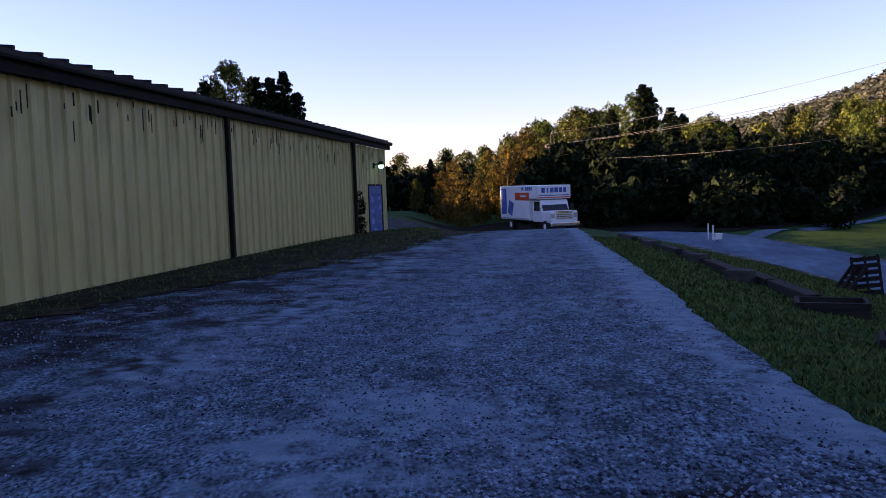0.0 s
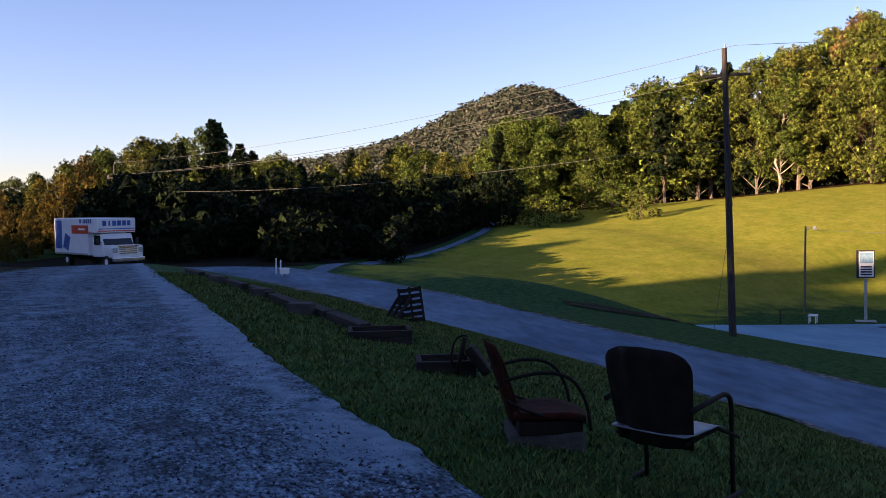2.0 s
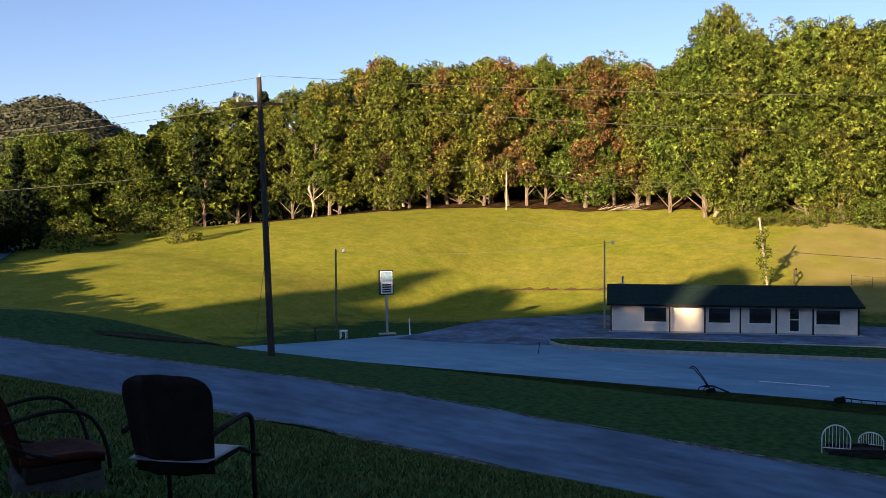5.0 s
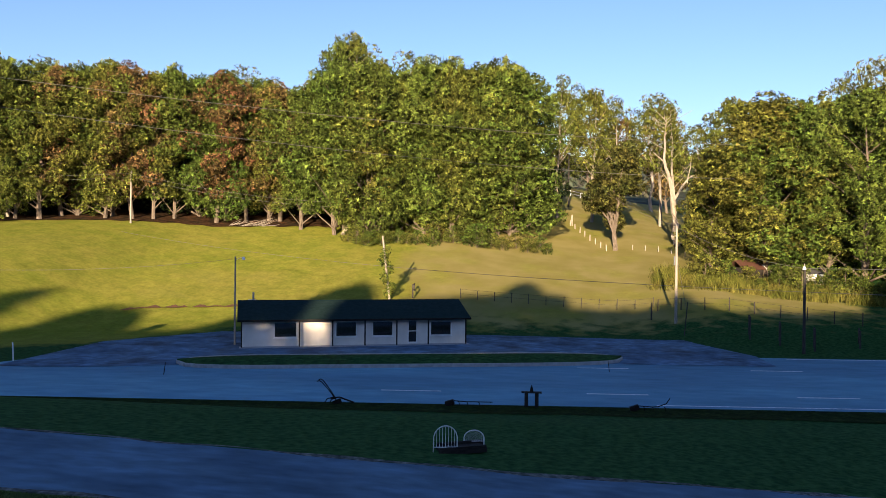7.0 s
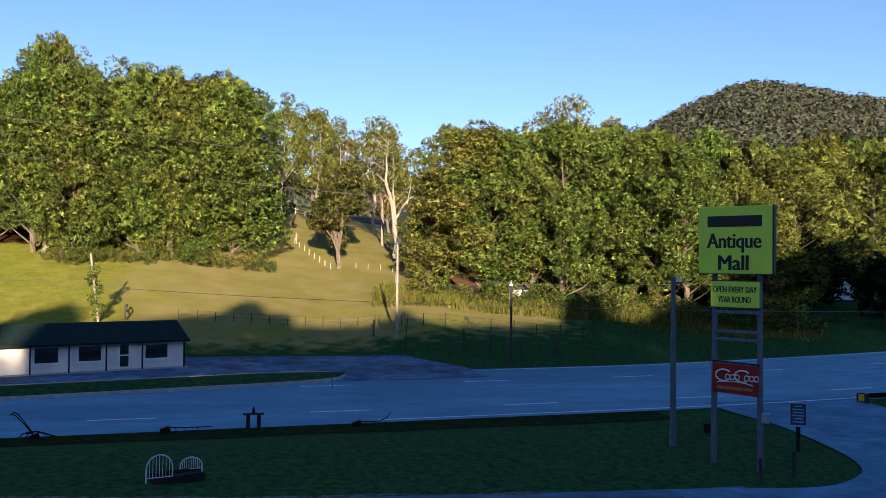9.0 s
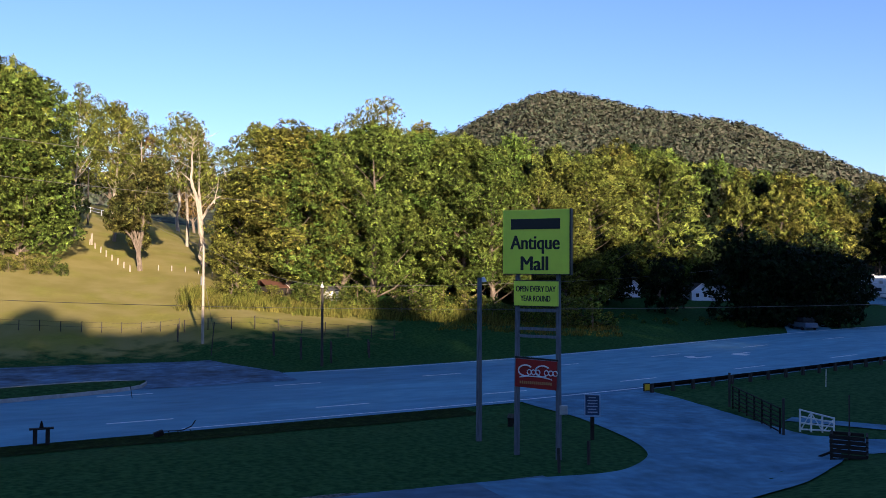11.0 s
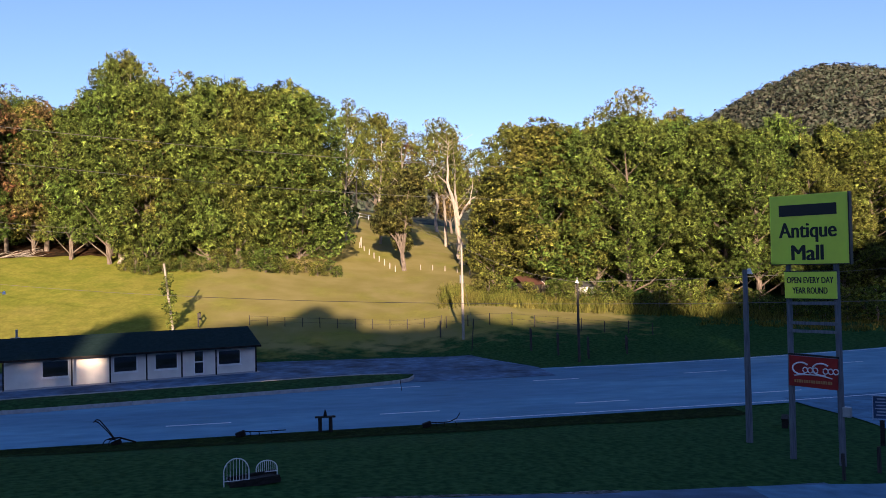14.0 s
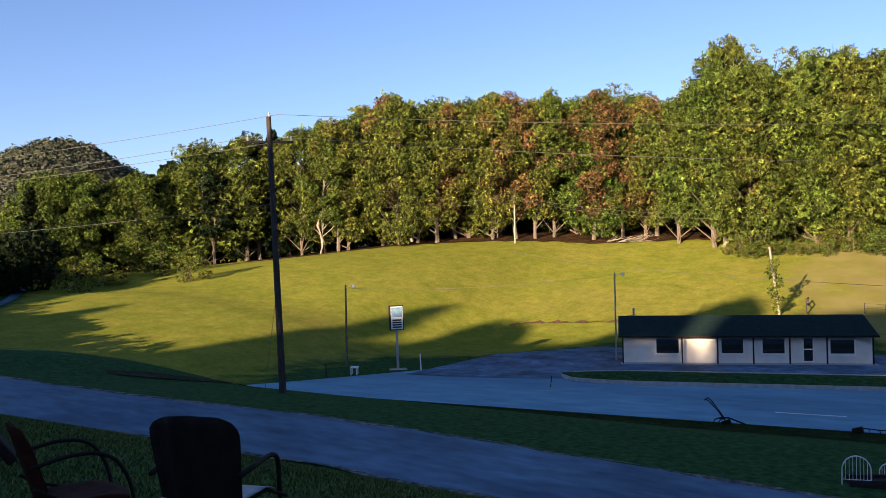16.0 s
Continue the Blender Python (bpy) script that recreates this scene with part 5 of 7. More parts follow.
rod(bm, (0.35, 0, 6.8), (0.35, 0, 5.9), 0.22, None, 12)
rod(bm, (0.12, 0, 6.4), (0.3, 0, 6.4), 0.05)
part("transformer", bm, GREY_STEEL, p2, "grey transformer can")
for lamp_pole, h, way in ((bl, 6.8, -40), (sl, 7.4, -60), (p4, 7.1, 160), (sp, 7.75, -35)):
    c, s = math.cos(radians(way)), math.sin(radians(way))
    reach = 1.5 if lamp_pole is sp else 0.7
    bm = bmesh.new()
    pipe(bm, arc((0, 0, h - 0.15), (c * reach * 0.4, s * reach * 0.4, h + 0.12), (c * reach, s * reach, h + 0.1), 6), 0.025, 6)
    part("lamp_arm", bm, GREY_STEEL, lamp_pole)
    bm = bmesh.new()
    rod(bm, (c * reach, s * reach, h + 0.18), (c * reach, s * reach, h - 0.08), 0.07, 0.17, 10)
    part("lamp_head", bm, WHITE_PAINT, lamp_pole, "pale yard lamp head")


def offs(p, dx, dy, dz):
    return (p.x + dx, p.y + dy, p.z + dz)


cable(offs(big_top, 0, 0, 0.1), offs(tp_top, 0, 0, 0.1), 0.9)
cable(offs(big_top, 0.9, -0.6, -1.05), offs(tp_top, 0.5, -0.8, -1.0), 0.9)
cable(offs(big_top, -0.9, 0.6, -1.05), offs(tp_top, -0.5, 0.8, -1.0), 0.9)
cable(offs(big_top, 0, 0, -4.4), offs(tp_top, 0, 0, -2.4), 1.0)
cable(offs(big_top, 0, 0, 0.1), (58, -14, 8.3), 0.6)
cable(offs(big_top, 0.9, -0.6, -1.05), (60, -14, 6.2), 0.7)
cable(offs(far_top, 0, 0, -0.2), offs(edge_top, 0, 0, -0.2), 0.8, r=0.016)
cable(offs(far_top, 0, 0, -0.9), offs(edge_top, 0, 0, -0.8), 0.8, r=0.016)
cable(offs(edge_top, 0, 0, -0.2), (*at(78, 128)[:2], 7.6), 0.9, r=0.016)
cable(offs(edge_top, 0, 0, -0.8), (*at(78, 128)[:2], 6.9), 0.9, r=0.016)
cable(offs(bl_top, 0, 0, -0.3), offs(sl_top, 0, 0, -0.2), 0.5)
cable((*at(62, 132)[:2], 3.4), offs(p5_top, 0, 0, -3.6), 2.6, r=0.016)
cable(offs(p3_top, 0, 0, 0), offs(p2_top, 0, 0, 0), 2.0, r=0.016)
cable(offs(p2_top, 0, 0, -0.1), offs(p4_top, 0, 0, -0.2), 0.6, r=0.016)
cable(offs(p4_top, 0, 0, -0.2), offs(tx_top, 0, 0, -2), 1.2, r=0.016)
cable(offs(big_top, -0.2, -0.2, -7.0), (34.0, 32.0, landz(34.0, 32.0)), 0.0, "guy_wire", 0.012)
cable(offs(p2_top, 0, 0, -3), (92.5, -16.5, landz(92.5, -16.5)), 0.0, "guy_wire", 0.02)


# ---- on the grass bank: chairs, troughs, timbers ----
RUST_RED = mat("rusty red paint", (0.055, 0.012, 0.006), (0.018, 0.008, 0.006), 9, 0.9, spec=0.1, bump=0.3, bump_scale=60)
RUST_DARK = mat("dark rusted steel", (0.009, 0.007, 0.006), (0.018, 0.012, 0.009), 12, 0.75, spec=0.15, bump=0.3, bump_scale=60)
SEAT_PALE = mat("worn pale blue seat paint", (0.20, 0.225, 0.265), (0.10, 0.11, 0.125), 9, 0.4, metal=0.2)
TIMBER = mat("old dark railway timber", (0.015, 0.012, 0.010), (0.030, 0.024, 0.019), 5, 0.95, bump=0.8, bump_scale=30, stretch=(0.5, 4, 4))
STONE = mat("dark mossy stone", (0.035, 0.034, 0.031), (0.06, 0.058, 0.052), 6, 0.95, bump=0.8, bump_scale=24)


def shell(bm, w_top, w_low, z0, z1, y0, y1, bulge, thick, nu=12, nv=10, corner=0.35, flute=0.012):
    """A pressed steel back: curved across, rounded shoulders, faint flutes."""
    front, back = [], []
    for j in range(nv + 1):
        f = j / nv
        rowa, rowb = [], []
        half = (w_low + (w_top - w_low) * f) / 2
        if f > 1 - corner:
            q = (f - (1 - corner)) / corner
            half *= math.sqrt(max(0.0, 1 - 0.30 * q ** 3))
        for i in range(nu + 1):
            u = -1 + 2 * i / nu
            drop = 0.045 * max(0.0, f - 0.8) / 0.2 * abs(u) ** 3
            x, y, z = u * half, y0 + (y1 - y0) * f + bulge * u * u + flute * math.cos(u * 9), z0 + (z1 - z0) * f - drop
            rowa.append(bm.verts.new((x, y, z)))
            rowb.append(bm.verts.new((x, y - thick, z)))
        front.append(rowa)
        back.append(rowb)
    for j in range(nv):
        for i in range(nu):
            bm.faces.new((front[j][i], front[j][i + 1], front[j + 1][i + 1], front[j + 1][i]))
            bm.faces.new((back[j][i + 1], back[j][i], back[j + 1][i], back[j + 1][i + 1]))
    for i in range(nu):
        bm.faces.new((front[0][i + 1], front[0][i], back[0][i], back[0][i + 1]))
        bm.faces.new((front[nv][i], front[nv][i + 1], back[nv][i + 1], back[nv][i]))
    for j in range(nv):
        bm.faces.new((front[j][0], front[j + 1][0], back[j + 1][0], back[j][0]))
        bm.faces.new((front[j + 1][nu], front[j][nu], back[j][nu], back[j + 1][nu]))


def pan(bm, w, y0, y1, z, dish, thick, nu=10, nv=8):
    grid = []
    for j in range(nv + 1):
        row = []
        f = j / nv
        half = w / 2 * (1 - 0.12 * (1 - f) ** 2)
        for i in range(nu + 1):
            u = -1 + 2 * i / nu
            row.append((u * half, y0 + (y1 - y0) * f - 0.05 * u * u * f, z - dish * (1 - u * u) * math.sin(math.pi * min(1, f * 0.9 + 0.05)) - 0.035 * max(0, f - 0.8) / 0.2))
        grid.append(row)
    top = [[bm.verts.new(c) for c in r] for r in grid]
    low = [[bm.verts.new((c[0], c[1], c[2] - thick)) for c in r] for r in grid]
    for j in range(nv):
        for i in range(nu):
            bm.faces.new((top[j][i], top[j][i + 1], top[j + 1][i + 1], top[j + 1][i]))
            bm.faces.new((low[j][i + 1], low[j][i], low[j + 1][i], low[j + 1][i + 1]))
    for j in range(nv):
        bm.faces.new((top[j][0], top[j + 1][0], low[j + 1][0], low[j][0]))
        bm.faces.new((top[j + 1][nu], top[j][nu], low[j][nu], low[j + 1][nu]))
    for i in range(nu):
        bm.faces.new((top[0][i + 1], top[0][i], low[0][i], low[0][i + 1]))
        bm.faces.new((top[nv][i], top[nv][i + 1], low[nv][i + 1], low[nv][i]))


def lawn_chair():
    x, y, z = at(44.9, 4.85)
    c = thing("metal_lawn_chair", pose(x, y, z - 0.01, 0, 0, -70), "old dark steel shell-back lawn chair on the grass", "chair")
    bm = bmesh.new()
    shell(bm, 0.53, 0.44, 0.33, 0.88, -0.20, -0.32, 0.07, 0.006)
    part("backrest", bm, RUST_DARK, c, "dark rusted pressed-steel back", True)
    bm = bmesh.new()
    pan(bm, 0.50, -0.24, 0.26, 0.42, 0.03, 0.006)
    part("seat", bm, SEAT_PALE, c, "worn pale seat pan", True)
    for s in (-1, 1):
        bm = bmesh.new()
        pts = [(s * 0.265, 0.27, 0.0), (s * 0.265, 0.25, 0.25), (s * 0.265, 0.235, 0.48)] + arc((s * 0.265, 0.23, 0.51), (s * 0.265, 0.22, 0.585), (s * 0.265, 0.11, 0.59), 5) + [(s * 0.262, -0.08, 0.58), (s * 0.25, -0.24, 0.56)]
        pipe(bm, pts, 0.0145, 8)
        part("arm_and_leg", bm, RUST_DARK, c, "bent steel tube arm and leg", True)
        bm = bmesh.new()
        pipe(bm, [(s * 0.30, 0.30, 0.012), (s * 0.29, 0.0, 0.012), (s * 0.27, -0.26, 0.012)], 0.0145, 8)
        part("runner", bm, RUST_DARK, c, smooth=True)
        bm = bmesh.new()
        pipe(bm, [(s * 0.30, 0.26, 0.33), (s * 0.22, 0.15, 0.39), (s * 0.2, -0.2, 0.37)], 0.011, 6)
        part("seat_rail", bm, RUST_DARK, c, smooth=True)
    bm = bmesh.new()
    pipe(bm, [(-0.27, -0.26, 0.012), (0, -0.29, 0.012), (0.27, -0.26, 0.012)], 0.0145, 8)
    part("cross_tube", bm, RUST_DARK, c, smooth=True)


def bow_chair():
    x, y, z = at(36.6, 5.75)
    blk = thing("stone_block", pose(x, y, z - 0.06, 0, 0, -28), "rough stone block under the rusty chair", "stone")
    bm = bmesh.new()
    box(bm, 0.52, 0.40, 0.18, 0, 0, 0, bevel=0.03)
    for v in bm.verts:
        v.co += Vector((noise.noise(v.co * 5), noise.noise(v.co * 5 + Vector((3, 0, 0))), noise.noise(v.co * 5 + Vector((0, 7, 0))))) * 0.02
    part("block", bm, STONE, blk)
    c = thing("bow_arm_chair", pose(x, y, z + 0.10, 0, 0, -112) @ Matrix.Diagonal((0.9, 0.9, 0.9, 1)), "rusty red steel chair with bowed arms", "chair")
    bm = bmesh.new()
    shell(bm, 0.50, 0.44, 0.05, 0.68, -0.24, -0.44, 0.06, 0.01)
    part("backrest", bm, RUST_RED, c, "rusty red pressed-steel back", True)
    bm = bmesh.new()
    pan(bm, 0.50, -0.26, 0.30, 0.17, 0.02, 0.05)
    part("seat", bm, RUST_RED, c, "rusty red seat pan", True)
    bm = bmesh.new()
    box(bm, 0.46, 0.48, 0.11, 0, 0, 0.0, bevel=0.02)
    part("seat_frame", bm, RUST_DARK, c)
    for s in (-1, 1):
        bm = bmesh.new()
        pipe(bm, arc((s * 0.26, -0.36, 0.42), (s * 0.28, 0.02, 0.54), (s * 0.28, 0.16, 0.40), 8) + arc((s * 0.28, 0.19, 0.36), (s * 0.28, 0.27, 0.24), (s * 0.27, 0.28, 0.04), 5), 0.014, 8)
        part("arm", bm, RUST_DARK, c, "bowed steel tube arm", True)
        bm = bmesh.new()
        pipe(bm, [(s * 0.25, -0.34, 0.28), (s * 0.25, -0.2, 0.2), (s * 0.25, -0.05, 0.15)], 0.012, 6)
        part("brace", bm, RUST_DARK, c, smooth=True)


lawn_chair()
bow_chair()


def trough(az, d, w, dp, h, turn, label):
    x, y, z = at(az, d)
    t = thing("planter_trough", pose(x, y, z - 0.03, 0, 0, turn), label, "trough")
    for nm, sx, sy, px, py in (("side", w, 0.06, 0, dp / 2), ("side", w, 0.06, 0, -dp / 2), ("end", 0.06, dp - 0.06, w / 2 - 0.03, 0), ("end", 0.06, dp - 0.06, -w / 2 + 0.03, 0)):
        bm = bmesh.new()
        box(bm, sx, sy, h, px, py, 0, bevel=0.008)
        part(nm, bm, TIMBER, t)
    bm = bmesh.new()
    box(bm, w - 0.08, dp - 0.08, h * 0.55, 0, 0, 0.0)
    part("soil", bm, mat("dry planter soil", (0.04, 0.03, 0.022), (0.06, 0.045, 0.03), 8, 1.0, bump=1.0, bump_scale=30), t)
    return t


trough(29.5, 8.9, 0.62, 0.42, 0.18, -25, "low dark timber trough beside the rusty chair")
trough(24.9, 11.4, 0.85, 0.5, 0.19, -22, "empty dark timber trough on the bank")
seat_x, seat_y, seat_z = at(30.9, 8.6)
ts = thing("implement_seat", pose(seat_x, seat_y, seat_z, 0, 0, -40), "dark rusty farm implement part leaning on the trough", "farm tool")
bm = bmesh.new()
pipe(bm, [(-0.1, 0, 0.0), (-0.05, 0, 0.2), (0.0, 0, 0.42)], 0.025, 8)
pipe(bm, arc((-0.14, 0, 0.12), (-0.16, 0, 0.46), (0.02, 0, 0.44), 8), 0.012, 6)
part("bent_bar", bm, RUST_DARK, ts, smooth=True)
bm = bmesh.new()
box(bm, 0.34, 0.2, 0.10, 0.10, 0, 0.16, 0, 52, 0, bevel=0.03)
part("blade", bm, RUST_DARK, ts)


def timber(az0, d0, az1, d1, h=0.17):
    ax, ay, az_ = at(az0, d0)
    bx, by, bz = at(az1, d1)
    L = math.dist((ax, ay, az_), (bx, by, bz))
    t = tagged(new("edging_timber", None), "old dark railway timber laid along the bank", "timber", "timbers along the bank")
    t.matrix_basis = Matrix.Translation(((ax + bx) / 2, (ay + by) / 2, (az_ + bz) / 2 - 0.02)) @ (Vector((bx - ax, by - ay, bz - az_))).to_track_quat("X", "Z").to_matrix().to_4x4()
    bm = bmesh.new()
    box(bm, L, 0.2, h, 0, 0, 0, bevel=0.018)
    for v in bm.verts:
        v.co += Vector((0, noise.noise(v.co * 3 + Vector((az0, 0, 0))) * 0.03, noise.noise(v.co * 3 + Vector((0, az0, 4))) * 0.02))
    part("beam", bm, TIMBER, t)


for q in ((23.9, 11.9, 21.6, 13.7), (21.4, 13.9, 19.8, 15.7), (19.3, 15.0, 17.6, 17.3), (17.4, 17.6, 16.2, 19.9), (15.8, 20.2, 14.7, 22.7), (14.4, 23.2, 13.4, 25.8), (12.9, 26.6, 12.0, 30.0)):
    timber(*q)
for a, d, w in ((19.5, 14.3, 0.42), (16.9, 18.0, 0.4), (14.0, 23.0, 0.5)):
    x, y, z = at(a, d)
    st = thing("edging_block", pose(x, y, z - 0.03, 0, 0, a * 7), "dark stone block among the timbers", "stone", "blocks among the timbers")
    bm = bmesh.new()
    box(bm, w, w * 0.7, 0.22, 0, 0, 0, bevel=0.03)
    for v in bm.verts:
        v.co += Vector((noise.noise(v.co * 6), noise.noise(v.co * 6 + Vector((3, 0, 0))), noise.noise(v.co * 6 + Vector((0, 7, 0))))) * 0.025
    part("block", bm, STONE, st)


def pallet_panel(bm_parent, w, h, m):
    for k in range(6):
        bm = bmesh.new()
        box(bm, w, 0.02, h / 9, 0, 0.03, 0.02 + k * h / 6)
        o = part("slat", bm, TIMBER, bm_parent)
        o.matrix_basis = m
    for xx in (-w / 2 + 0.03, 0, w / 2 - 0.03):
        bm = bmesh.new()
        box(bm, 0.05, 0.05, h, xx, -0.005, 0)
        o = part("bearer", bm, TIMBER, bm_parent)
        o.matrix_basis = m


x, y, z = at(26.7, 18.0)
af = thing("pallet_sign_stand", pose(x, y, z - 0.03, 0, 0, -26), "dark A-shaped stand made of two pallets", "sign stand")
pallet_panel(af, 0.52, 0.78, Matrix.Identity(4) @ pose(0.1, 0, 0, -6, -7, 0))
pallet_panel(af, 0.5, 0.72, pose(-0.44, -0.02, 0, -38, 0, -58))

# white mailbox and posts at the lane
x, y, z = at(18.15, 52.6)
mb = thing("white_mailbox", pose(x, y, z, 0, 0, 20), "small white box on legs beside the road", "mailbox")
bm = bmesh.new()
box(bm, 0.5, 0.35, 0.3, 0, 0, 0.16, bevel=0.03)
box(bm, 0.56, 0.4, 0.05, 0, 0, 0.46, bevel=0.02)
part("box", bm, WHITE_PAINT, mb)
for sx in (-0.2, 0.2):
    bm = bmesh.new()
    box(bm, 0.04, 0.04, 0.3, sx, 0, -0.1)
    part("leg", bm, WHITE_PAINT, mb)


def stake(az, d, h, r=0.035, m=WHITE_PAINT, label="pale wooden marker post in the grass", turn=(0, 0), group="marker posts"):
    x, y, z = at(az, d)
    s = thing("marker_post", pose(x, y, z - 0.1, turn[0], turn[1], az), label, "post", group)
    bm = bmesh.new()
    box(bm, r * 2, r * 2, h + 0.1, 0, 0, 0, bevel=0.006)
    part("post", bm, m, s)


stake(17.6, 53.2, 1.05)
stake(17.9, 53.2, 0.95)
stake(24.4, 88.5, 0.7, 0.12)
stake(50.7, 66.5, 1.0, 0.06, POLE_WOOD)
stake(57.1, 68.5, 1.4, 0.04, WHITE_PAINT, turn=(0, 6))
stake(125.2, 36.6, 1.0, 0.06, POLE_WOOD)
stake(123.3, 34.4, 0.95, 0.05, POLE_WOOD, turn=(4, -4))
stake(139.6, 66, 1.3, 0.025, turn=(0, 6))
stake(100.0, 84, 3.2, 0.04, POLE_WOOD, turn=(0, -5))
stake(134.0, 55.6, 2.1, 0.07, POLE_WOOD)
stake(137.2, 47.0, 1.9, 0.06, POLE_WOOD)
stake(140.9, 46.5, 2.3, 0.03, POLE_WOOD)
stake(65.8, 58.5, 0.9, 0.02, POLE_WOOD, turn=(0, -12))
stake(95.3, 60, 0.9, 0.02, POLE_WOOD, turn=(0, 8))

# ---- old farm tools along the strip ----
def plough():
    x, y, z = at(77.0, 46.6)
    p = thing("walking_plough", pose(x, y, z, 0, 0, 95), "old black walking plough on the verge", "plough")
    for s in (-1, 1):
        bm = bmesh.new()
        pipe(bm, [(0.0, s * 0.06, 0.25), (0.3, s * 0.14, 0.7), (0.75, s * 0.26, 1.25), (0.9, s * 0.27, 1.32), (1.0, s * 0.27, 1.28)], 0.03, 6)
        part("handle", bm, RUST_DARK, p)
    bm = bmesh.new()
    pipe(bm, [(0.3, 0, 0.35), (-0.2, 0, 0.38), (-1.0, 0, 0.10)], 0.045, 6)
    part("beam", bm, RUST_DARK, p)
    bm = bmesh.new()
    pipe(bm, arc((0.2, 0, 0.3), (0.55, 0, 0.42), (0.6, 0, 0.0), 6), 0.03, 6)
    pipe(bm, arc((0.0, 0, 0.3), (0.3, 0.1, 0.36), (0.32, 0.1, 0.0), 6), 0.03, 6)
    part("tine", bm, RUST_DARK, p)
    bm = bmesh.new()
    box(bm, 0.5, 0.05, 0.26, -0.1, 0, 0.0, 0, 20, 10, bevel=0.02)
    part("share", bm, RUST_DARK, p)


def seeder():
    x, y, z = at(90.2, 46.2)
    p = thing("hand_pump", pose(x, y, z, 0, 0, 0), "dark old cast-iron pump on a wooden stand", "pump")
    for sy in (-0.28, 0.28):
        bm = bmesh.new()
        box(bm, 0.25, 0.2, 0.78, 0, sy, 0)
        part("stand_leg", bm, TIMBER, p)
    bm = bmesh.new()
    box(bm, 0.3, 1.1, 0.07, 0, 0, 0.78, bevel=0.01)
    part("top_board", bm, TIMBER, p)
    bm = bmesh.new()
    rod(bm, (0, 0, 0.85), (0, 0, 1.08), 0.10, 0.07, 10)
    rod(bm, (0, 0, 1.08), (0, 0, 1.2), 0.05, 0.03, 10)
    part("pump_head", bm, RUST_DARK, p)


def harrow(az, d, turn, flip):
    x, y, z = at(az, d)
    p = thing("rusty_implement", pose(x, y, z, 0, 0, turn), "low rusty horse-drawn farm implement on the verge", "farm tool", "farm implements")
    bm = bmesh.new()
    box(bm, 0.5, 0.3, 0.28, -0.7, 0, 0.04, 0, -18, 0, bevel=0.05)
    part("body", bm, RUST_DARK, p)
    bm = bmesh.new()
    pipe(bm, [(-0.6, 0, 0.3), (0.2, 0, 0.26), (1.6 * (1 if not flip else 0.3), 0, 0.28)] + ([(0.9, 0, 0.45), (1.1, 0, 0.75)] if flip else []), 0.028, 6)
    part("draw_bar", bm, RUST_DARK, p)
    for q in (-0.3, 0.15, 0.8):
        bm = bmesh.new()
        pipe(bm, arc((q, 0, 0.27), (q + 0.15, 0, 0.2), (q + 0.05, 0.05, 0.0), 4), 0.02, 5)
        part("tine", bm, RUST_DARK, p)


plough()
seeder()
harrow(85.6, 46.0, -90, False)
harrow(97.9, 46.4, -90, True)


# ---- white iron bed ends used as an ornament ----
def bed():
    x, y, z = at(85.2, 28.9)
    b = thing("iron_bedstead", pose(x, y, z, 0, 0, -78), "white iron bed ends round a dark planting bed", "bedstead")

    def bow(name, px, py, w, h, bars, low, tilt):
        bm = bmesh.new()
        pts = [(-w / 2, 0, -0.05)] + [(-w / 2, 0, h * 0.55)] + [(-w / 2 * math.cos(a), 0, h * 0.55 + h * 0.45 * math.sin(a)) for a in np.linspace(0.2, math.pi - 0.2, 11)] + [(w / 2, 0, h * 0.55), (w / 2, 0, -0.05)]
        pipe(bm, pts, 0.02, 6)
        o = part(name, bm, WHITE_PAINT, b)
        o.matrix_basis = pose(px, py, 0, tilt, 0, 0)
        bm = bmesh.new()
        rod(bm, (-w / 2, 0, low), (w / 2, 0, low), 0.014)
        for k in range(bars):
            u = -1 + 2 * (k + 1) / (bars + 1)
            rod(bm, (u * w / 2, 0, low), (u * w / 2, 0, h * 0.55 + h * 0.43 * math.sqrt(max(0, 1 - u * u))), 0.009, None, 5)
        q = part("bars", bm, WHITE_PAINT, o)
    bow("headboard", -0.35, -0.30, 0.80, 0.98, 7, 0.24, 6)
    bow("footboard", 0.75, 0.55, 0.70, 0.60, 9, 0.22, -4)
    bm = bmesh.new()
    for sy in (-0.28, 0.5):
        box(bm, 1.7, 0.1, 0.24, 0.25, sy, 0, 0, 0, 14)
    part("bed_edging", bm, TIMBER, b)
    bm = bmesh.new()
    box(bm, 1.6, 0.75, 0.14, 0.25, 0.1, 0.0, 0, 0, 14)
    part("soil", bm, TIMBER, b)


bed()


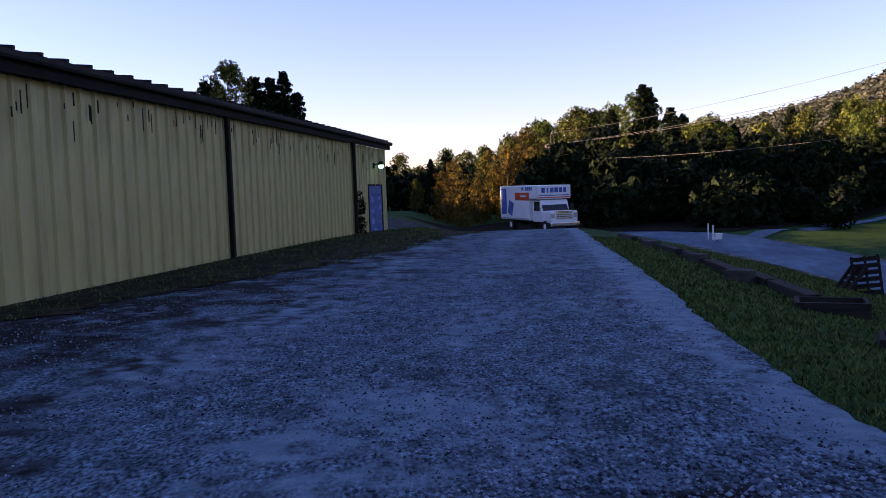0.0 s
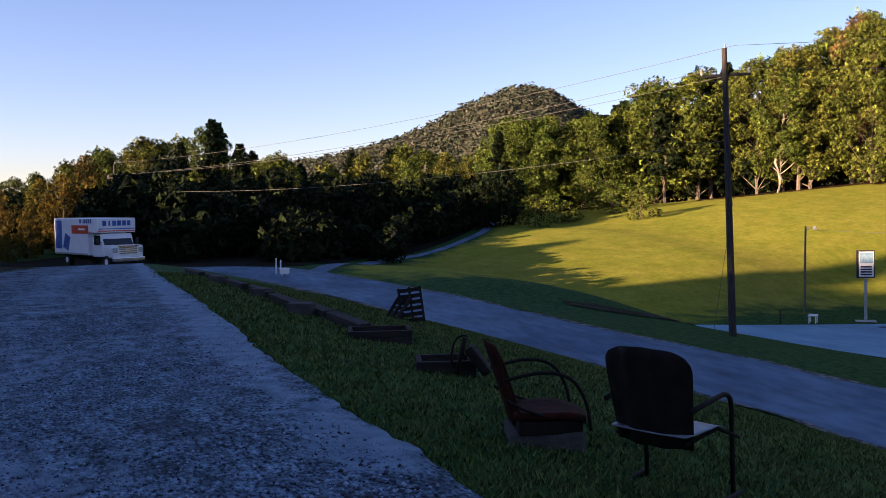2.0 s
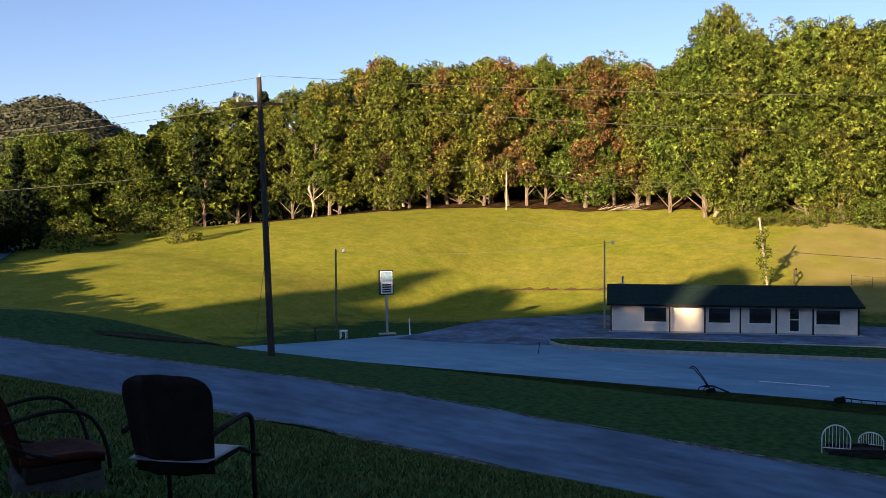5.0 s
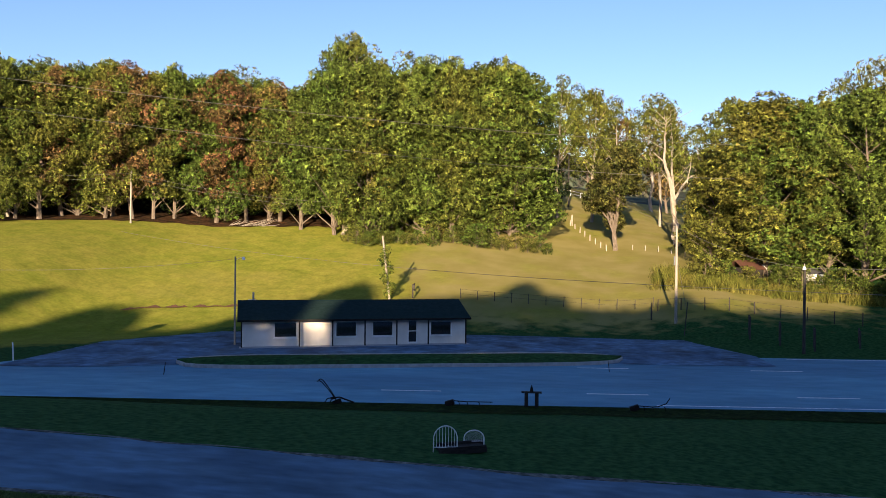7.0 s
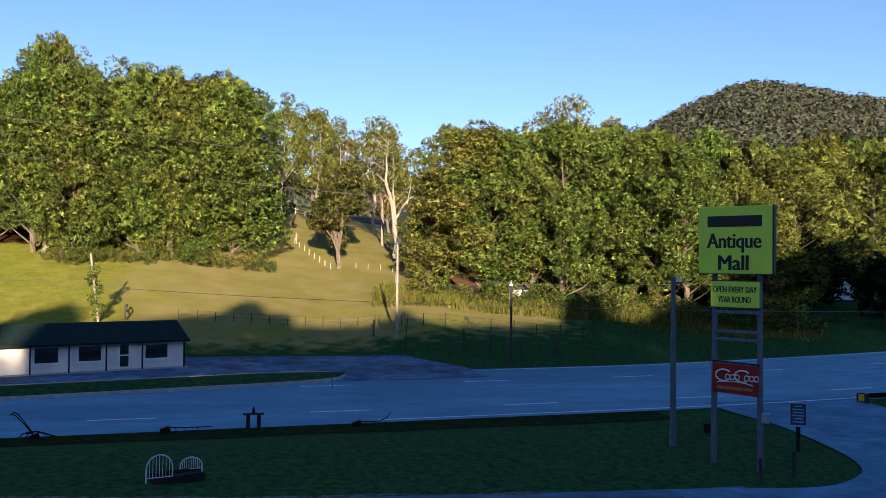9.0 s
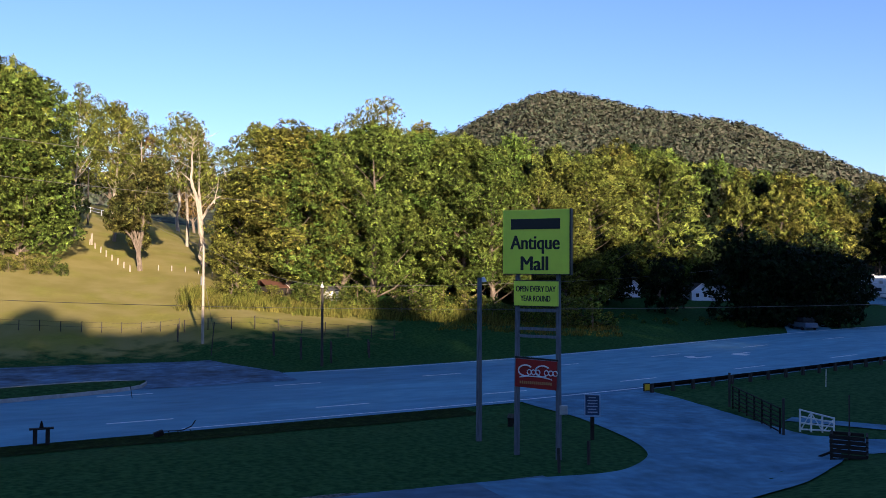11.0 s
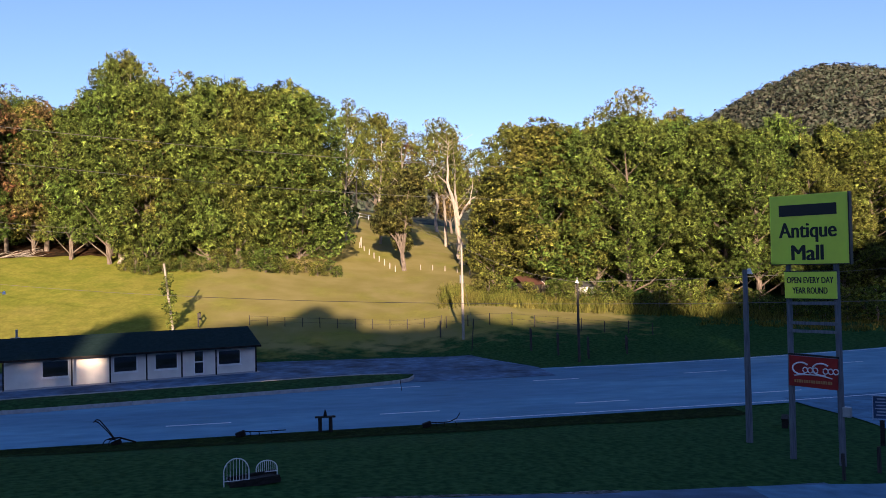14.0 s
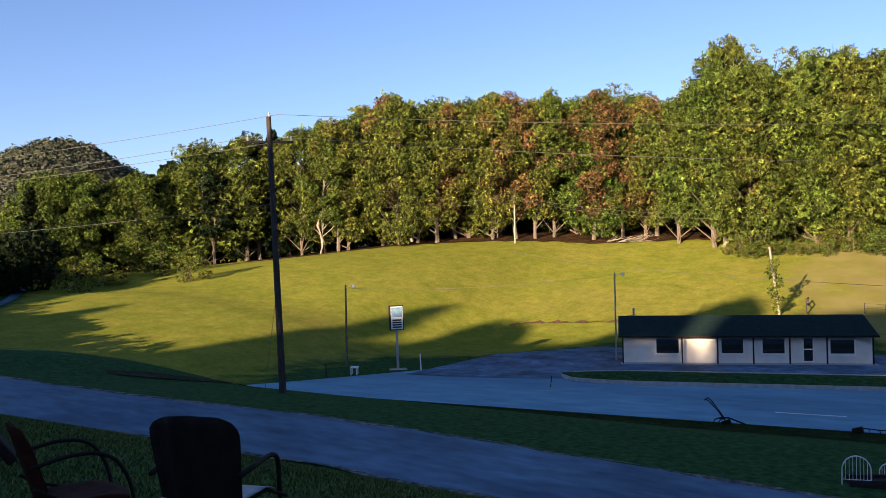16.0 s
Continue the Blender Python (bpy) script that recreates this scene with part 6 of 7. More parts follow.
# ---- roadside sign of the antique mall ----
def lettering(parent, text, size, x, z, y, m, width=None):
    cu = bpy.data.curves.new("lettering", "FONT")
    cu.body, cu.size, cu.align_x, cu.extrude = text, size, "CENTER", 0.004
    tmp = bpy.data.objects.new("lettering", cu)
    scene.collection.objects.link(tmp)
    me = bpy.data.meshes.new_from_object(tmp.evaluated_get(bpy.context.evaluated_depsgraph_get()))
    bpy.data.objects.remove(tmp)
    # bold: three layers of the same letters, a little apart
    flat = bmesh.new()
    for k in (-1, 0, 1):
        before = set(flat.verts)
        flat.from_mesh(me)
        bmesh.ops.translate(flat, vec=(0.036 * size * k, 0.012 * size * (k == 0), 0.0015 * k), verts=[v for v in flat.verts if v not in before])
    flat.to_mesh(me)
    flat.free()
    me.materials.clear()
    me.materials.append(m)
    o = new("lettering", me)
    if width:
        xs = [v.co.x for v in me.vertices]
        k = width / (max(xs) - min(xs))
        for v in me.vertices:
            v.co.x *= k
    o.parent = parent
    o.matrix_basis = pose(x, y, z, 90, 0, 0)
    return o


def mall_sign():
    lx, ly, rx, ry = 32.77, -19.26, 31.2, -20.45
    cx, cy = (lx + rx) / 2, (ly + ry) / 2
    # local x runs from the left post to the right post as seen from the lot, y away from it
    turn = math.degrees(math.atan2(ry - ly, rx - lx))
    s = thing("antique_mall_sign", pose(cx, cy, landz(cx, cy), 0, 0, turn), "tall yellow-green roadside sign on two wooden posts", "sign")
    lime = mat("yellow-green sign paint", (0.62, 0.76, 0.05), (0.57, 0.70, 0.05), 2, 0.5)
    ink = mat("black sign paint", (0.012, 0.014, 0.012), None, rough=0.5)
    redm = mat("red enamel", (0.30, 0.018, 0.014), (0.24, 0.015, 0.012), 3, 0.4, stain=(0.12, 0.02, 0.015), stain_scale=2, stain_amount=0.5)
    for px in (-0.98, 0.98):
        bm = bmesh.new()
        rod(bm, (px, 0.0, -0.6), (px * 0.97, 0.0, 8.3), 0.135, 0.11, 12)
        part("post", bm, SIGN_WOOD, s, "round weathered post")
    bm = bmesh.new()
    box(bm, 3.12, 0.26, 2.82, -0.02, -0.1, 8.02, bevel=0.02)
    board = part("main_board", bm, lime, s, "large yellow-green sign board")
    bm = bmesh.new()
    box(bm, 0.05, 0.30, 2.86, 1.565, -0.1, 8.0)
    part("board_edge", bm, ink, board)
    bm = bmesh.new()
    box(bm, 3.12, 0.30, 0.04, -0.02, -0.1, 7.98)
    part("board_edge", bm, ink, board)
    bm = bmesh.new()
    box(bm, 2.3, 0.012, 0.46, -0.04, -0.236, 9.98)
    part("name_bar", bm, ink, board, "black bar of a painted name")
    lettering(board, "Antique", 0.88, -0.05, 9.10, -0.236, ink, 2.32)
    lettering(board, "Mall", 0.88, -0.08, 8.18, -0.236, ink, 1.3)
    bm = bmesh.new()
    box(bm, 2.05, 0.14, 1.08, -0.02, -0.16, 6.62, bevel=0.015)
    sub = part("hours_board", bm, lime, s, "smaller yellow-green board")
    bm = bmesh.new()
    box(bm, 2.11, 0.1, 0.04, -0.02, -0.16, 6.58)
    part("board_edge", bm, ink, sub)
    bm = bmesh.new()
    box(bm, 2.11, 0.1, 0.04, -0.02, -0.16, 7.70)
    part("board_edge", bm, ink, sub)
    lettering(sub, "OPEN EVERY DAY", 0.36, -0.02, 7.24, -0.236, ink, 1.86)
    lettering(sub, "YEAR ROUND", 0.36, -0.02, 6.82, -0.236, ink, 1.4)
    for zz in (6.36, 5.55, 5.22):
        bm = bmesh.new()
        box(bm, 2.0, 0.09, 0.12, 0, -0.1, zz)
        part("cross_rail", bm, SIGN_WOOD, s)
    bm = bmesh.new()
    box(bm, 1.92, 0.08, 1.24, -0.02, -0.18, 3.02, 0, 1.5, bevel=0.01)
    cola = part("drink_board", bm, redm, s, "red enamel drink sign with white swashes")
    bm = bmesh.new()
    box(bm, 2.0, 0.06, 0.08, 0, -0.14, 4.27, 0, 1.5)
    part("board_edge", bm, ink, cola)
    white = mat("white enamel", (0.7, 0.68, 0.66), None, rough=0.4)
    bm = bmesh.new()
    for px in (-0.42, 0.38):
        pts = [(px + 0.34 * math.cos(a) - 0.05, -0.24, 3.78 + 0.24 * math.sin(a)) for a in np.linspace(0.7, 5.2, 14)]
        pipe(bm, pts, 0.035, 6)
        for k in range(3):
            q = px + 0.12 + k * 0.2
            pipe(bm, [(q + 0.10 * math.cos(a), -0.24, 3.72 + 0.11 * math.sin(a)) for a in np.linspace(0, 6.0, 10)], 0.025, 6)
    pipe(bm, arc((-0.75, -0.24, 3.48), (0.1, -0.24, 3.62), (0.75, -0.24, 3.44), 10), 0.025, 6)
    part("white_swash", bm, white, cola)
    bm = bmesh.new()
    for k in range(16):
        box(bm, 0.06, 0.012, 0.12, -0.72 + k * 0.095, -0.23, 3.2)
    part("small_bars", bm, mat("gold lettering", (0.42, 0.22, 0.08), None, rough=0.5), cola)
    bm = bmesh.new()
    box(bm, 0.3, 0.22, 0.4, 1.2, 0, 1.95, bevel=0.02)
    rod(bm, (0.98, 0, 2.1), (1.2, 0, 2.1), 0.03)
    part("meter_box", bm, GREY_STEEL, s)


mall_sign()

x, y, z = at(125.4, 42.8)
nb = thing("notice_box", pose(x, y, z, 0, 0, -120) @ Matrix.Scale(1.15, 4), "blue framed notice box on a dark post", "notice box")
bm = bmesh.new()
box(bm, 0.16, 0.16, 1.2, 0, 0, -0.2)
part("post", bm, TIMBER, nb)
bm = bmesh.new()
for sx in (-0.32, 0.32):
    box(bm, 0.035, 0.08, 0.95, sx, -0.06, 1.0)
for zz in (1.0, 1.915):
    box(bm, 0.605, 0.08, 0.035, 0, -0.06, zz)
part("frame", bm, mat("pale blue-white frame paint", (0.36, 0.46, 0.60), (0.28, 0.36, 0.50), 4, 0.6), nb, "pale blue frame")
bm = bmesh.new()
box(bm, 0.58, 0.03, 0.85, 0, 0, 1.05)
panel = part("board", bm, mat("dark blue notice board", (0.035, 0.06, 0.13), (0.05, 0.08, 0.16), 6, 0.5), nb, "dark blue board with rows of small writing")
notice_ink = mat("faded white notice print", (0.40, 0.46, 0.55), (0.30, 0.36, 0.44), 8, 0.6)
for k, w in enumerate((0.30, 0.44, 0.40, 0.46, 0.34, 0.42)):
    bm = bmesh.new()
    box(bm, w, 0.008, 0.045, 0.01 * (k % 3 - 1), -0.019, 1.78 - 0.125 * k)
    part("text_bar", bm, notice_ink, panel)

x, y, z = at(120.0, 46.7)
be = thing("bench", pose(x, y, z, 0, 0, -32), "dark plank bench on the grass island", "bench")
bm = bmesh.new()
box(bm, 1.35, 0.35, 0.06, 0, 0, 0.46)
part("seat", bm, TIMBER, be)
for sx in (-0.5, 0.5):
    bm = bmesh.new()
    box(bm, 0.06, 0.3, 0.5, sx, 0, -0.04)
    part("leg", bm, TIMBER, be)
sgn = thing("small_post_sign", pose(*at(120.4, 45.5), 0, 0, -30), "small dark sign on a thin post", "sign")
bm = bmesh.new()
box(bm, 0.09, 0.09, 2.0, 0, 0, -0.2)
part("post", bm, TIMBER, sgn)
bm = bmesh.new()
box(bm, 0.36, 0.04, 0.14, 0, -0.06, 1.65)
part("board", bm, TIMBER, sgn)


# ---- bank sign at the shop yard ----
def bank_sign():
    x, y, z = at(55.55, 69.8)
    s = thing("roadside_panel_sign", pose(x, y, z, 0, -1.2, -48), "framed white and blue panel sign on a steel post", "sign")
    bm = bmesh.new()
    rod(bm, (0, 0, -0.4), (0, 0, 3.3), 0.11, 0.10, 12)
    part("post", bm, GREY_STEEL, s)
    bm = bmesh.new()
    box(bm, 1.2, 0.35, 2.05, 0, 0, 3.25, bevel=0.03)
    b = part("cabinet", bm, BLACK, s, "black sign cabinet")
    bm = bmesh.new()
    box(bm, 0.98, 0.02, 1.85, 0.03, -0.18, 3.35)
    part("panel", bm, WHITE_PAINT, b, "white sign panel")
    bm = bmesh.new()
    box(bm, 0.9, 0.012, 0.8, 0.03, -0.196, 4.34)
    part("blue_field", bm, mat("blue sign field", (0.10, 0.20, 0.30), (0.30, 0.42, 0.50), 2.2, 0.5), b)
    for k in range(4):
        bm = bmesh.new()
        box(bm, 0.75, 0.012, 0.12, 0.03, -0.196, 3.45 + 0.19 * k)
        part("lettering_bar", bm, BLACK, b)
    bm = bmesh.new()
    box(bm, 1.4, 0.9, 0.12, 0, 0, -0.06, bevel=0.03)
    part("footing", bm, CONCRETE, s)


bank_sign()
x, y, z = at(52.6, 67.5)
tb = thing("small_table", pose(x, y, z, 0, 0, 30), "small pale table standing in the grass", "table")
bm = bmesh.new()
box(bm, 1.0, 0.6, 0.06, 0, 0, 0.55)
part("top", bm, WHITE_PAINT, tb)
for sx in (-0.4, 0.4):
    for sy in (-0.22, 0.22):
        bm = bmesh.new()
        box(bm, 0.07, 0.07, 0.58, sx, sy, -0.03)
        part("leg", bm, WHITE_PAINT, tb)


# ---- guard rail along the highway ----
def guard_rail():
    g = thing("guard_rail", Matrix.Identity(4), "dark steel guard rail on short posts", "guard rail")
    pts = []
    for y in np.arange(-38.6, -190, -1.95):
        x = float(highway_near(y)) - 0.9 - 0.3
        pts.append(Vector((x, y, landz(float(highway_near(y)) + 0.4, y))))
    for i, p in enumerate(pts):
        bm = bmesh.new()
        box(bm, 0.2, 0.2, 0.92, p.x - 0.16, p.y, p.z - 0.25)
        part("rail_post", bm, POLE_WOOD, g)
        if i + 1 < len(pts):
            q = pts[i + 1]
            bm = bmesh.new()
            prof = [(0, 0.34), (0.05, 0.40), (0, 0.47), (0.0, 0.53), (0.05, 0.60), (0, 0.66)]
            A = [bm.verts.new((p.x + dx, p.y, p.z + dz)) for dx, dz in prof]
            B = [bm.verts.new((q.x + dx, q.y, q.z + dz)) for dx, dz in prof]
            for k in range(5):
                bm.faces.new((A[k], A[k + 1], B[k + 1], B[k]))
            bmesh.ops.solidify(bm, geom=bm.faces[:], thickness=0.012)
            part("rail", bm, RUST_DARK, g)
    p = pts[0]
    bm = bmesh.new()
    box(bm, 0.1, 0.55, 0.55, p.x - 0.02, p.y + 0.35, p.z + 0.16, bevel=0.02)
    e = part("end_marker", bm, BLACK, g)
    bm = bmesh.new()
    box(bm, 0.02, 0.42, 0.42, p.x - 0.085, p.y + 0.35, p.z + 0.22)
    part("yellow_plate", bm, mat("yellow reflector", (0.65, 0.42, 0.02), None, rough=0.4), e, "yellow hazard plate")


guard_rail()


# ---- gates, pallets, washing machine, vintage car ----
def tube_gate(az0, d0, az1, d1, h, m, bars, braces, label, name="tube_gate", drop=0.0):
    ax, ay, za = at(az0, d0)
    bx, by, zb = at(az1, d1)
    g = thing(name, Matrix.Identity(4), label, "gate")
    for k in range(bars):
        f = 0.12 + 0.88 * k / (bars - 1)
        bm = bmesh.new()
        rod(bm, (ax, ay, za + h * f), (bx, by, zb + h * f - drop * f), 0.042, None, 6)
        part("bar", bm, m, g)
    for q in braces:
        bm = bmesh.new()
        px, py, pz = ax + (bx - ax) * q, ay + (by - ay) * q, za + (zb - za) * q
        box(bm, 0.07, 0.07, h + 0.12 - drop * q, px, py, pz - 0.08)
        part("upright", bm, m, g)
    return g, (ax, ay, za), (bx, by, zb)


tube_gate(134.2, 55.0, 137.0, 47.2, 1.35, RUST_DARK, 6, (0, 0.16, 0.33, 0.5, 0.66, 0.83, 1), "long dark rusty tube gate panel")
g, a, b = tube_gate(138.15, 48.3, 140.05, 48.6, 1.15, WHITE_PAINT, 4, (0, 0.33, 0.66, 1), "white pipe gate with slanting braces", "white_gate", 0.4)
for q0, q1 in ((0.02, 0.3), (0.66, 0.36), (0.7, 0.98)):
    bm = bmesh.new()
    rod(bm, (a[0] + (b[0] - a[0]) * q0, a[1] + (b[1] - a[1]) * q0, a[2] + 0.1), (a[0] + (b[0] - a[0]) * q1, a[1] + (b[1] - a[1]) * q1, a[2] + 1.08 - 0.4 * q1), 0.026, None, 6)
    part("brace", bm, WHITE_PAINT, g)

x, y, z = at(140.9, 41.4)
ps = thing("pallet_stack", pose(x, y, z - 0.05, 0, 0, 38), "dark wooden pallets stacked in a crate shape", "pallets")
for k in range(6):
    for yy in (-0.5, 0.5):
        bm = bmesh.new()
        box(bm, 1.5 - 0.03 * k, 0.06, 0.15, 0.02 * k, yy, k * 0.2)
        part("slat", bm, TIMBER, ps)
    for xx in (-0.7, 0.0, 0.7):
        bm = bmesh.new()
        box(bm, 0.1, 1.0, 0.08, xx, 0, 0.105 + k * 0.2)
        part("bearer", bm, TIMBER, ps)
bm = bmesh.new()
box(bm, 1.7, 0.07, 0.1, 0.5, -0.7, 0.25, 0, 28)
part("loose_plank", bm, TIMBER, ps)

def wringer_washer():
    """Old washing machine: a square tub on legs, a drain hose across it and a wringer box on top."""
    x, y, z = at(147.3, 35.0)
    w = thing("washing_machine", pose(x, y, z - 0.02, 0, 0, -146.9 + 12) @ Matrix.Scale(0.8, 4), "old white enamel wringer washing machine standing on the grass", "washing machine")
    bm = bmesh.new()
    box(bm, 0.74, 0.6, 0.42, 0, 0, 0.46, bevel=0.07)
    part("tub", bm, WHITE_PAINT, w)
    bm = bmesh.new()
    box(bm, 0.8, 0.66, 0.035, 0, 0, 0.87, bevel=0.012)
    part("rim", bm, WHITE_PAINT, w)
    bm = bmesh.new()
    box(bm, 0.64, 0.34, 0.24, 0.06, 0.08, 0.905, bevel=0.06)
    t = part("wringer", bm, WHITE_PAINT, w)
    bm = bmesh.new()
    box(bm, 0.34, 0.03, 0.09, 0.06, -0.085, 0.99, bevel=0.012)
    part("wringer_slot", bm, BLACK, t, "dark slot of the wringer")
    bm = bmesh.new()
    pipe(bm, arc((-0.34, -0.33, 0.62), (0.0, -0.38, 0.36), (0.3, -0.33, 0.58), 10) + [Vector((0.4, -0.3, 0.8))], 0.018, 8)
    part("hose", bm, BLACK, w, "dark drain hose")
    for sx in (-0.31, 0.31):
        for sy in (-0.24, 0.24):
            bm = bmesh.new()
            rod(bm, (sx, sy, 0.5), (sx * 1.1, sy * 1.1, 0.0), 0.045, 0.03, 8)
            part("leg", bm, WHITE_PAINT, w)


wringer_washer()


def old_car():
    """Rounded saloon of the nineteen-forties; local y is forward, so that its tail faces the lot."""
    a, d = 149.5, 18.3
    x, y, z = at(a, d)
    c = thing("vintage_car", pose(x, y, z - 0.05, -6, 0, -a + 2) @ Matrix.Scale(0.9, 4), "black vintage saloon car with a rounded tail parked on the bank", "car")
    dark = mat("faded black car paint", (0.004, 0.006, 0.012), (0.008, 0.010, 0.016), 3, 0.14, spec=0.13)
    glass = mat("dark car glass", (0.006, 0.008, 0.010), None, rough=0.08, spec=0.6)

    def lofted(rows, n=28):
        """A closed shell from cross sections (y, half width, low z, high z, squareness)."""
        bm = bmesh.new()
        rings = []
        for yy, hw, z0, z1, q in rows:
            ring = []
            for k in range(n):
                t = 2 * math.pi * k / n
                cx, sz = math.cos(t), math.sin(t)
                e = 2 / q
                ring.append(bm.verts.new((hw * math.copysign(abs(cx) ** e, cx), yy, (z0 + z1) / 2 + (z1 - z0) / 2 * math.copysign(abs(sz) ** e, sz))))
            rings.append(ring)
        for r0, r1 in zip(rings, rings[1:]):
            for k in range(n):
                bm.faces.new((r0[k], r0[(k + 1) % n], r1[(k + 1) % n], r1[k]))
        bm.faces.new(rings[0])
        bm.faces.new(rings[-1][::-1])
        bmesh.ops.recalc_face_normals(bm, faces=bm.faces[:])
        return bm
    part("body", lofted([(-1.98, 0.30, 0.42, 0.62, 2.6), (-1.9, 0.56, 0.36, 0.86, 2.8), (-1.6, 0.68, 0.32, 1.12, 3.0), (-1.2, 0.74, 0.3, 1.2, 3.2), (0.6, 0.76, 0.3, 1.12, 3.4), (1.2, 0.6, 0.32, 1.06, 3.0), (2.0, 0.46, 0.36, 0.98, 2.8), (2.15, 0.36, 0.42, 0.86, 2.6)]), dark, c, smooth=True)
    part("roof", lofted([(-1.66, 0.34, 0.8, 1.06, 2.4), (-1.5, 0.54, 0.8, 1.26, 2.7), (-1.15, 0.62, 0.8, 1.46, 3.0), (-0.6, 0.66, 0.8, 1.6, 3.4), (-0.1, 0.66, 0.8, 1.62, 3.4), (0.35, 0.63, 0.8, 1.52, 3.2), (0.72, 0.58, 0.8, 1.2, 3.0)]), dark, c, smooth=True)
    bm = lofted([(-0.03, 0.20, -0.05, 0.05, 2.2), (0.0, 0.38, -0.12, 0.12, 2.6), (0.06, 0.36, -0.11, 0.11, 2.6)])
    bmesh.ops.transform(bm, matrix=pose(0, -1.40, 1.318, -44, 0, 0), verts=bm.verts[:])
    part("rear_window", bm, glass, c, "low oval rear window", smooth=True)
    bm = bmesh.new()
    m = pose(0, -1.415, 1.332, -44, 0, 0)
    pipe(bm, [tuple(m @ Vector((0.40 * math.cos(t), 0, 0.135 * math.sin(t)))) for t in np.linspace(0, 2 * math.pi, 33)], 0.011, 6)
    part("window_rim", bm, dark, c)
    for s in (-1, 1):
        for yy in (-1.25, 1.35):
            bm = bmesh.new()
            rod(bm, (s * 0.62, yy, 0.33), (s * 0.82, yy, 0.33), 0.34, None, 20)
            w = part("wheel", bm, BLACK, c)
            bm = bmesh.new()
            rod(bm, (s * 0.81, yy, 0.33), (s * 0.845, yy, 0.33), 0.17, 0.12, 14)
            part("hubcap", bm, GREY_STEEL, w)
            bm = lofted([(-0.62, 0.06, -0.22, 0.0, 2.2), (-0.5, 0.16, -0.3, 0.24, 2.4), (-0.2, 0.2, -0.2, 0.46, 2.6), (0.15, 0.2, -0.2, 0.46, 2.6), (0.5, 0.15, -0.3, 0.26, 2.4), (0.66, 0.06, -0.3, -0.05, 2.2)], 18)
            bmesh.ops.translate(bm, vec=(s * 0.74, yy, 0.42), verts=bm.verts[:])
            part("fender", bm, dark, c, smooth=True)
        bm = bmesh.new()
        box(bm, 0.02, 0.9, 0.26, s * 0.655, -0.3, 1.18, 0, s * 5, 0, bevel=0.008)
        part("side_window", bm, glass, c)
        bm = bmesh.new()
        pipe(bm, arc((s * 0.79, -1.86, 0.62), (s * 0.95, -1.4, 1.02), (s * 0.88, -0.9, 0.72), 8), 0.012, 6)
        part("chrome_strip", bm, GREY_STEEL, c)
        bm = bmesh.new()
        rod(bm, (s * 0.6, -1.86, 0.62), (s * 0.6, -1.93, 0.61), 0.05, 0.04, 10)
        part("tail_light", bm, BLACK, c)
    bm = bmesh.new()
    pipe(bm, [(-0.8, -1.98, 0.44), (-0.4, -2.12, 0.44), (0.4, -2.12, 0.44), (0.8, -1.98, 0.44)], 0.05, 8)
    part("rear_bumper", bm, GREY_STEEL, c, "chrome rear bumper")
    bm = bmesh.new()
    box(bm, 0.05, 0.03, 0.03, 0, -1.93, 0.74, bevel=0.006)
    part("boot_handle", bm, GREY_STEEL, c)
    bm = bmesh.new()
    rod(bm, (-0.72, 0.35, 1.1), (-0.95, 0.3, 1.14), 0.012)
    box(bm, 0.26, 0.03, 0.07, -0.98, 0.3, 1.1, bevel=0.01)
    part("mirror", bm, GREY_STEEL, c)


old_car()

# small evergreen by the lane
plant("pine_far", 28.45, -40.7, 2.75, 0.4, 1.9, "young trees on the bank")
plant("pine", 28.15, -40.85, 1.9, 2.0, 2.1, "young trees on the bank")


# ---- dead tree, vine-hung tree and brush at the field's edge ----
def dead_tree():
    x, y, z = at(99.2, 138)
    t = thing("dead_tree", pose(x, y, z - 0.3), "tall bare dead tree with pale barkless limbs", "tree")
    rng = np.random.default_rng(12)
    side = Vector((math.cos(radians(99)), -math.sin(radians(99)), 0))     # to the right as seen from the lot
    bm = bmesh.new()
    base = Vector((0, 0, 0))

    def p(u, h):
        return side * u + Vector((0, 0, h))
    limb(bm, rng, p(0.5, 0), p(-0.3, 9), 0.55, 0.38, 5, 0.03)
    limb(bm, rng, p(-0.3, 9), p(-1.6, 14), 0.36, 0.2, 4, 0.03)
    limb(bm, rng, p(-1.6, 14), p(-1.2, 21), 0.2, 0.05, 4, 0.04)
    limb(bm, rng, p(-0.3, 7), p(3.4, 11.5), 0.26, 0.08, 4, 0.06)
    limb(bm, rng, p(2.0, 10), p(2.6, 14), 0.12, 0.03, 3, 0.06)
    limb(bm, rng, p(-1.2, 13), p(-3.2, 15), 0.14, 0.04, 3, 0.06)
    for k in range(14):
        f = rng.uniform(14, 20)
        limb(bm, rng, p(-1.4, f), p(-1.4 + rng.normal() * 2.2, f + rng.uniform(0.5, 2.5)), 0.07, 0.02, 3, 0.1)
    part("trunk", bm, PALE_BARK, t)
    v = leaf_cloud(rng, [(side.x * q, side.y * q, h, 1.0, 0.8) for q, h in ((-1.8, 19), (-0.6, 20.5), (-2.6, 17.5), (-0.4, 18.2), (-1.4, 21.4))], 380, 0.22)
    o = new("sparse_leaves", cloud_mesh("sparse_leaves", v, LEAF_OLIVE))
    o.parent = t


dead_tree()


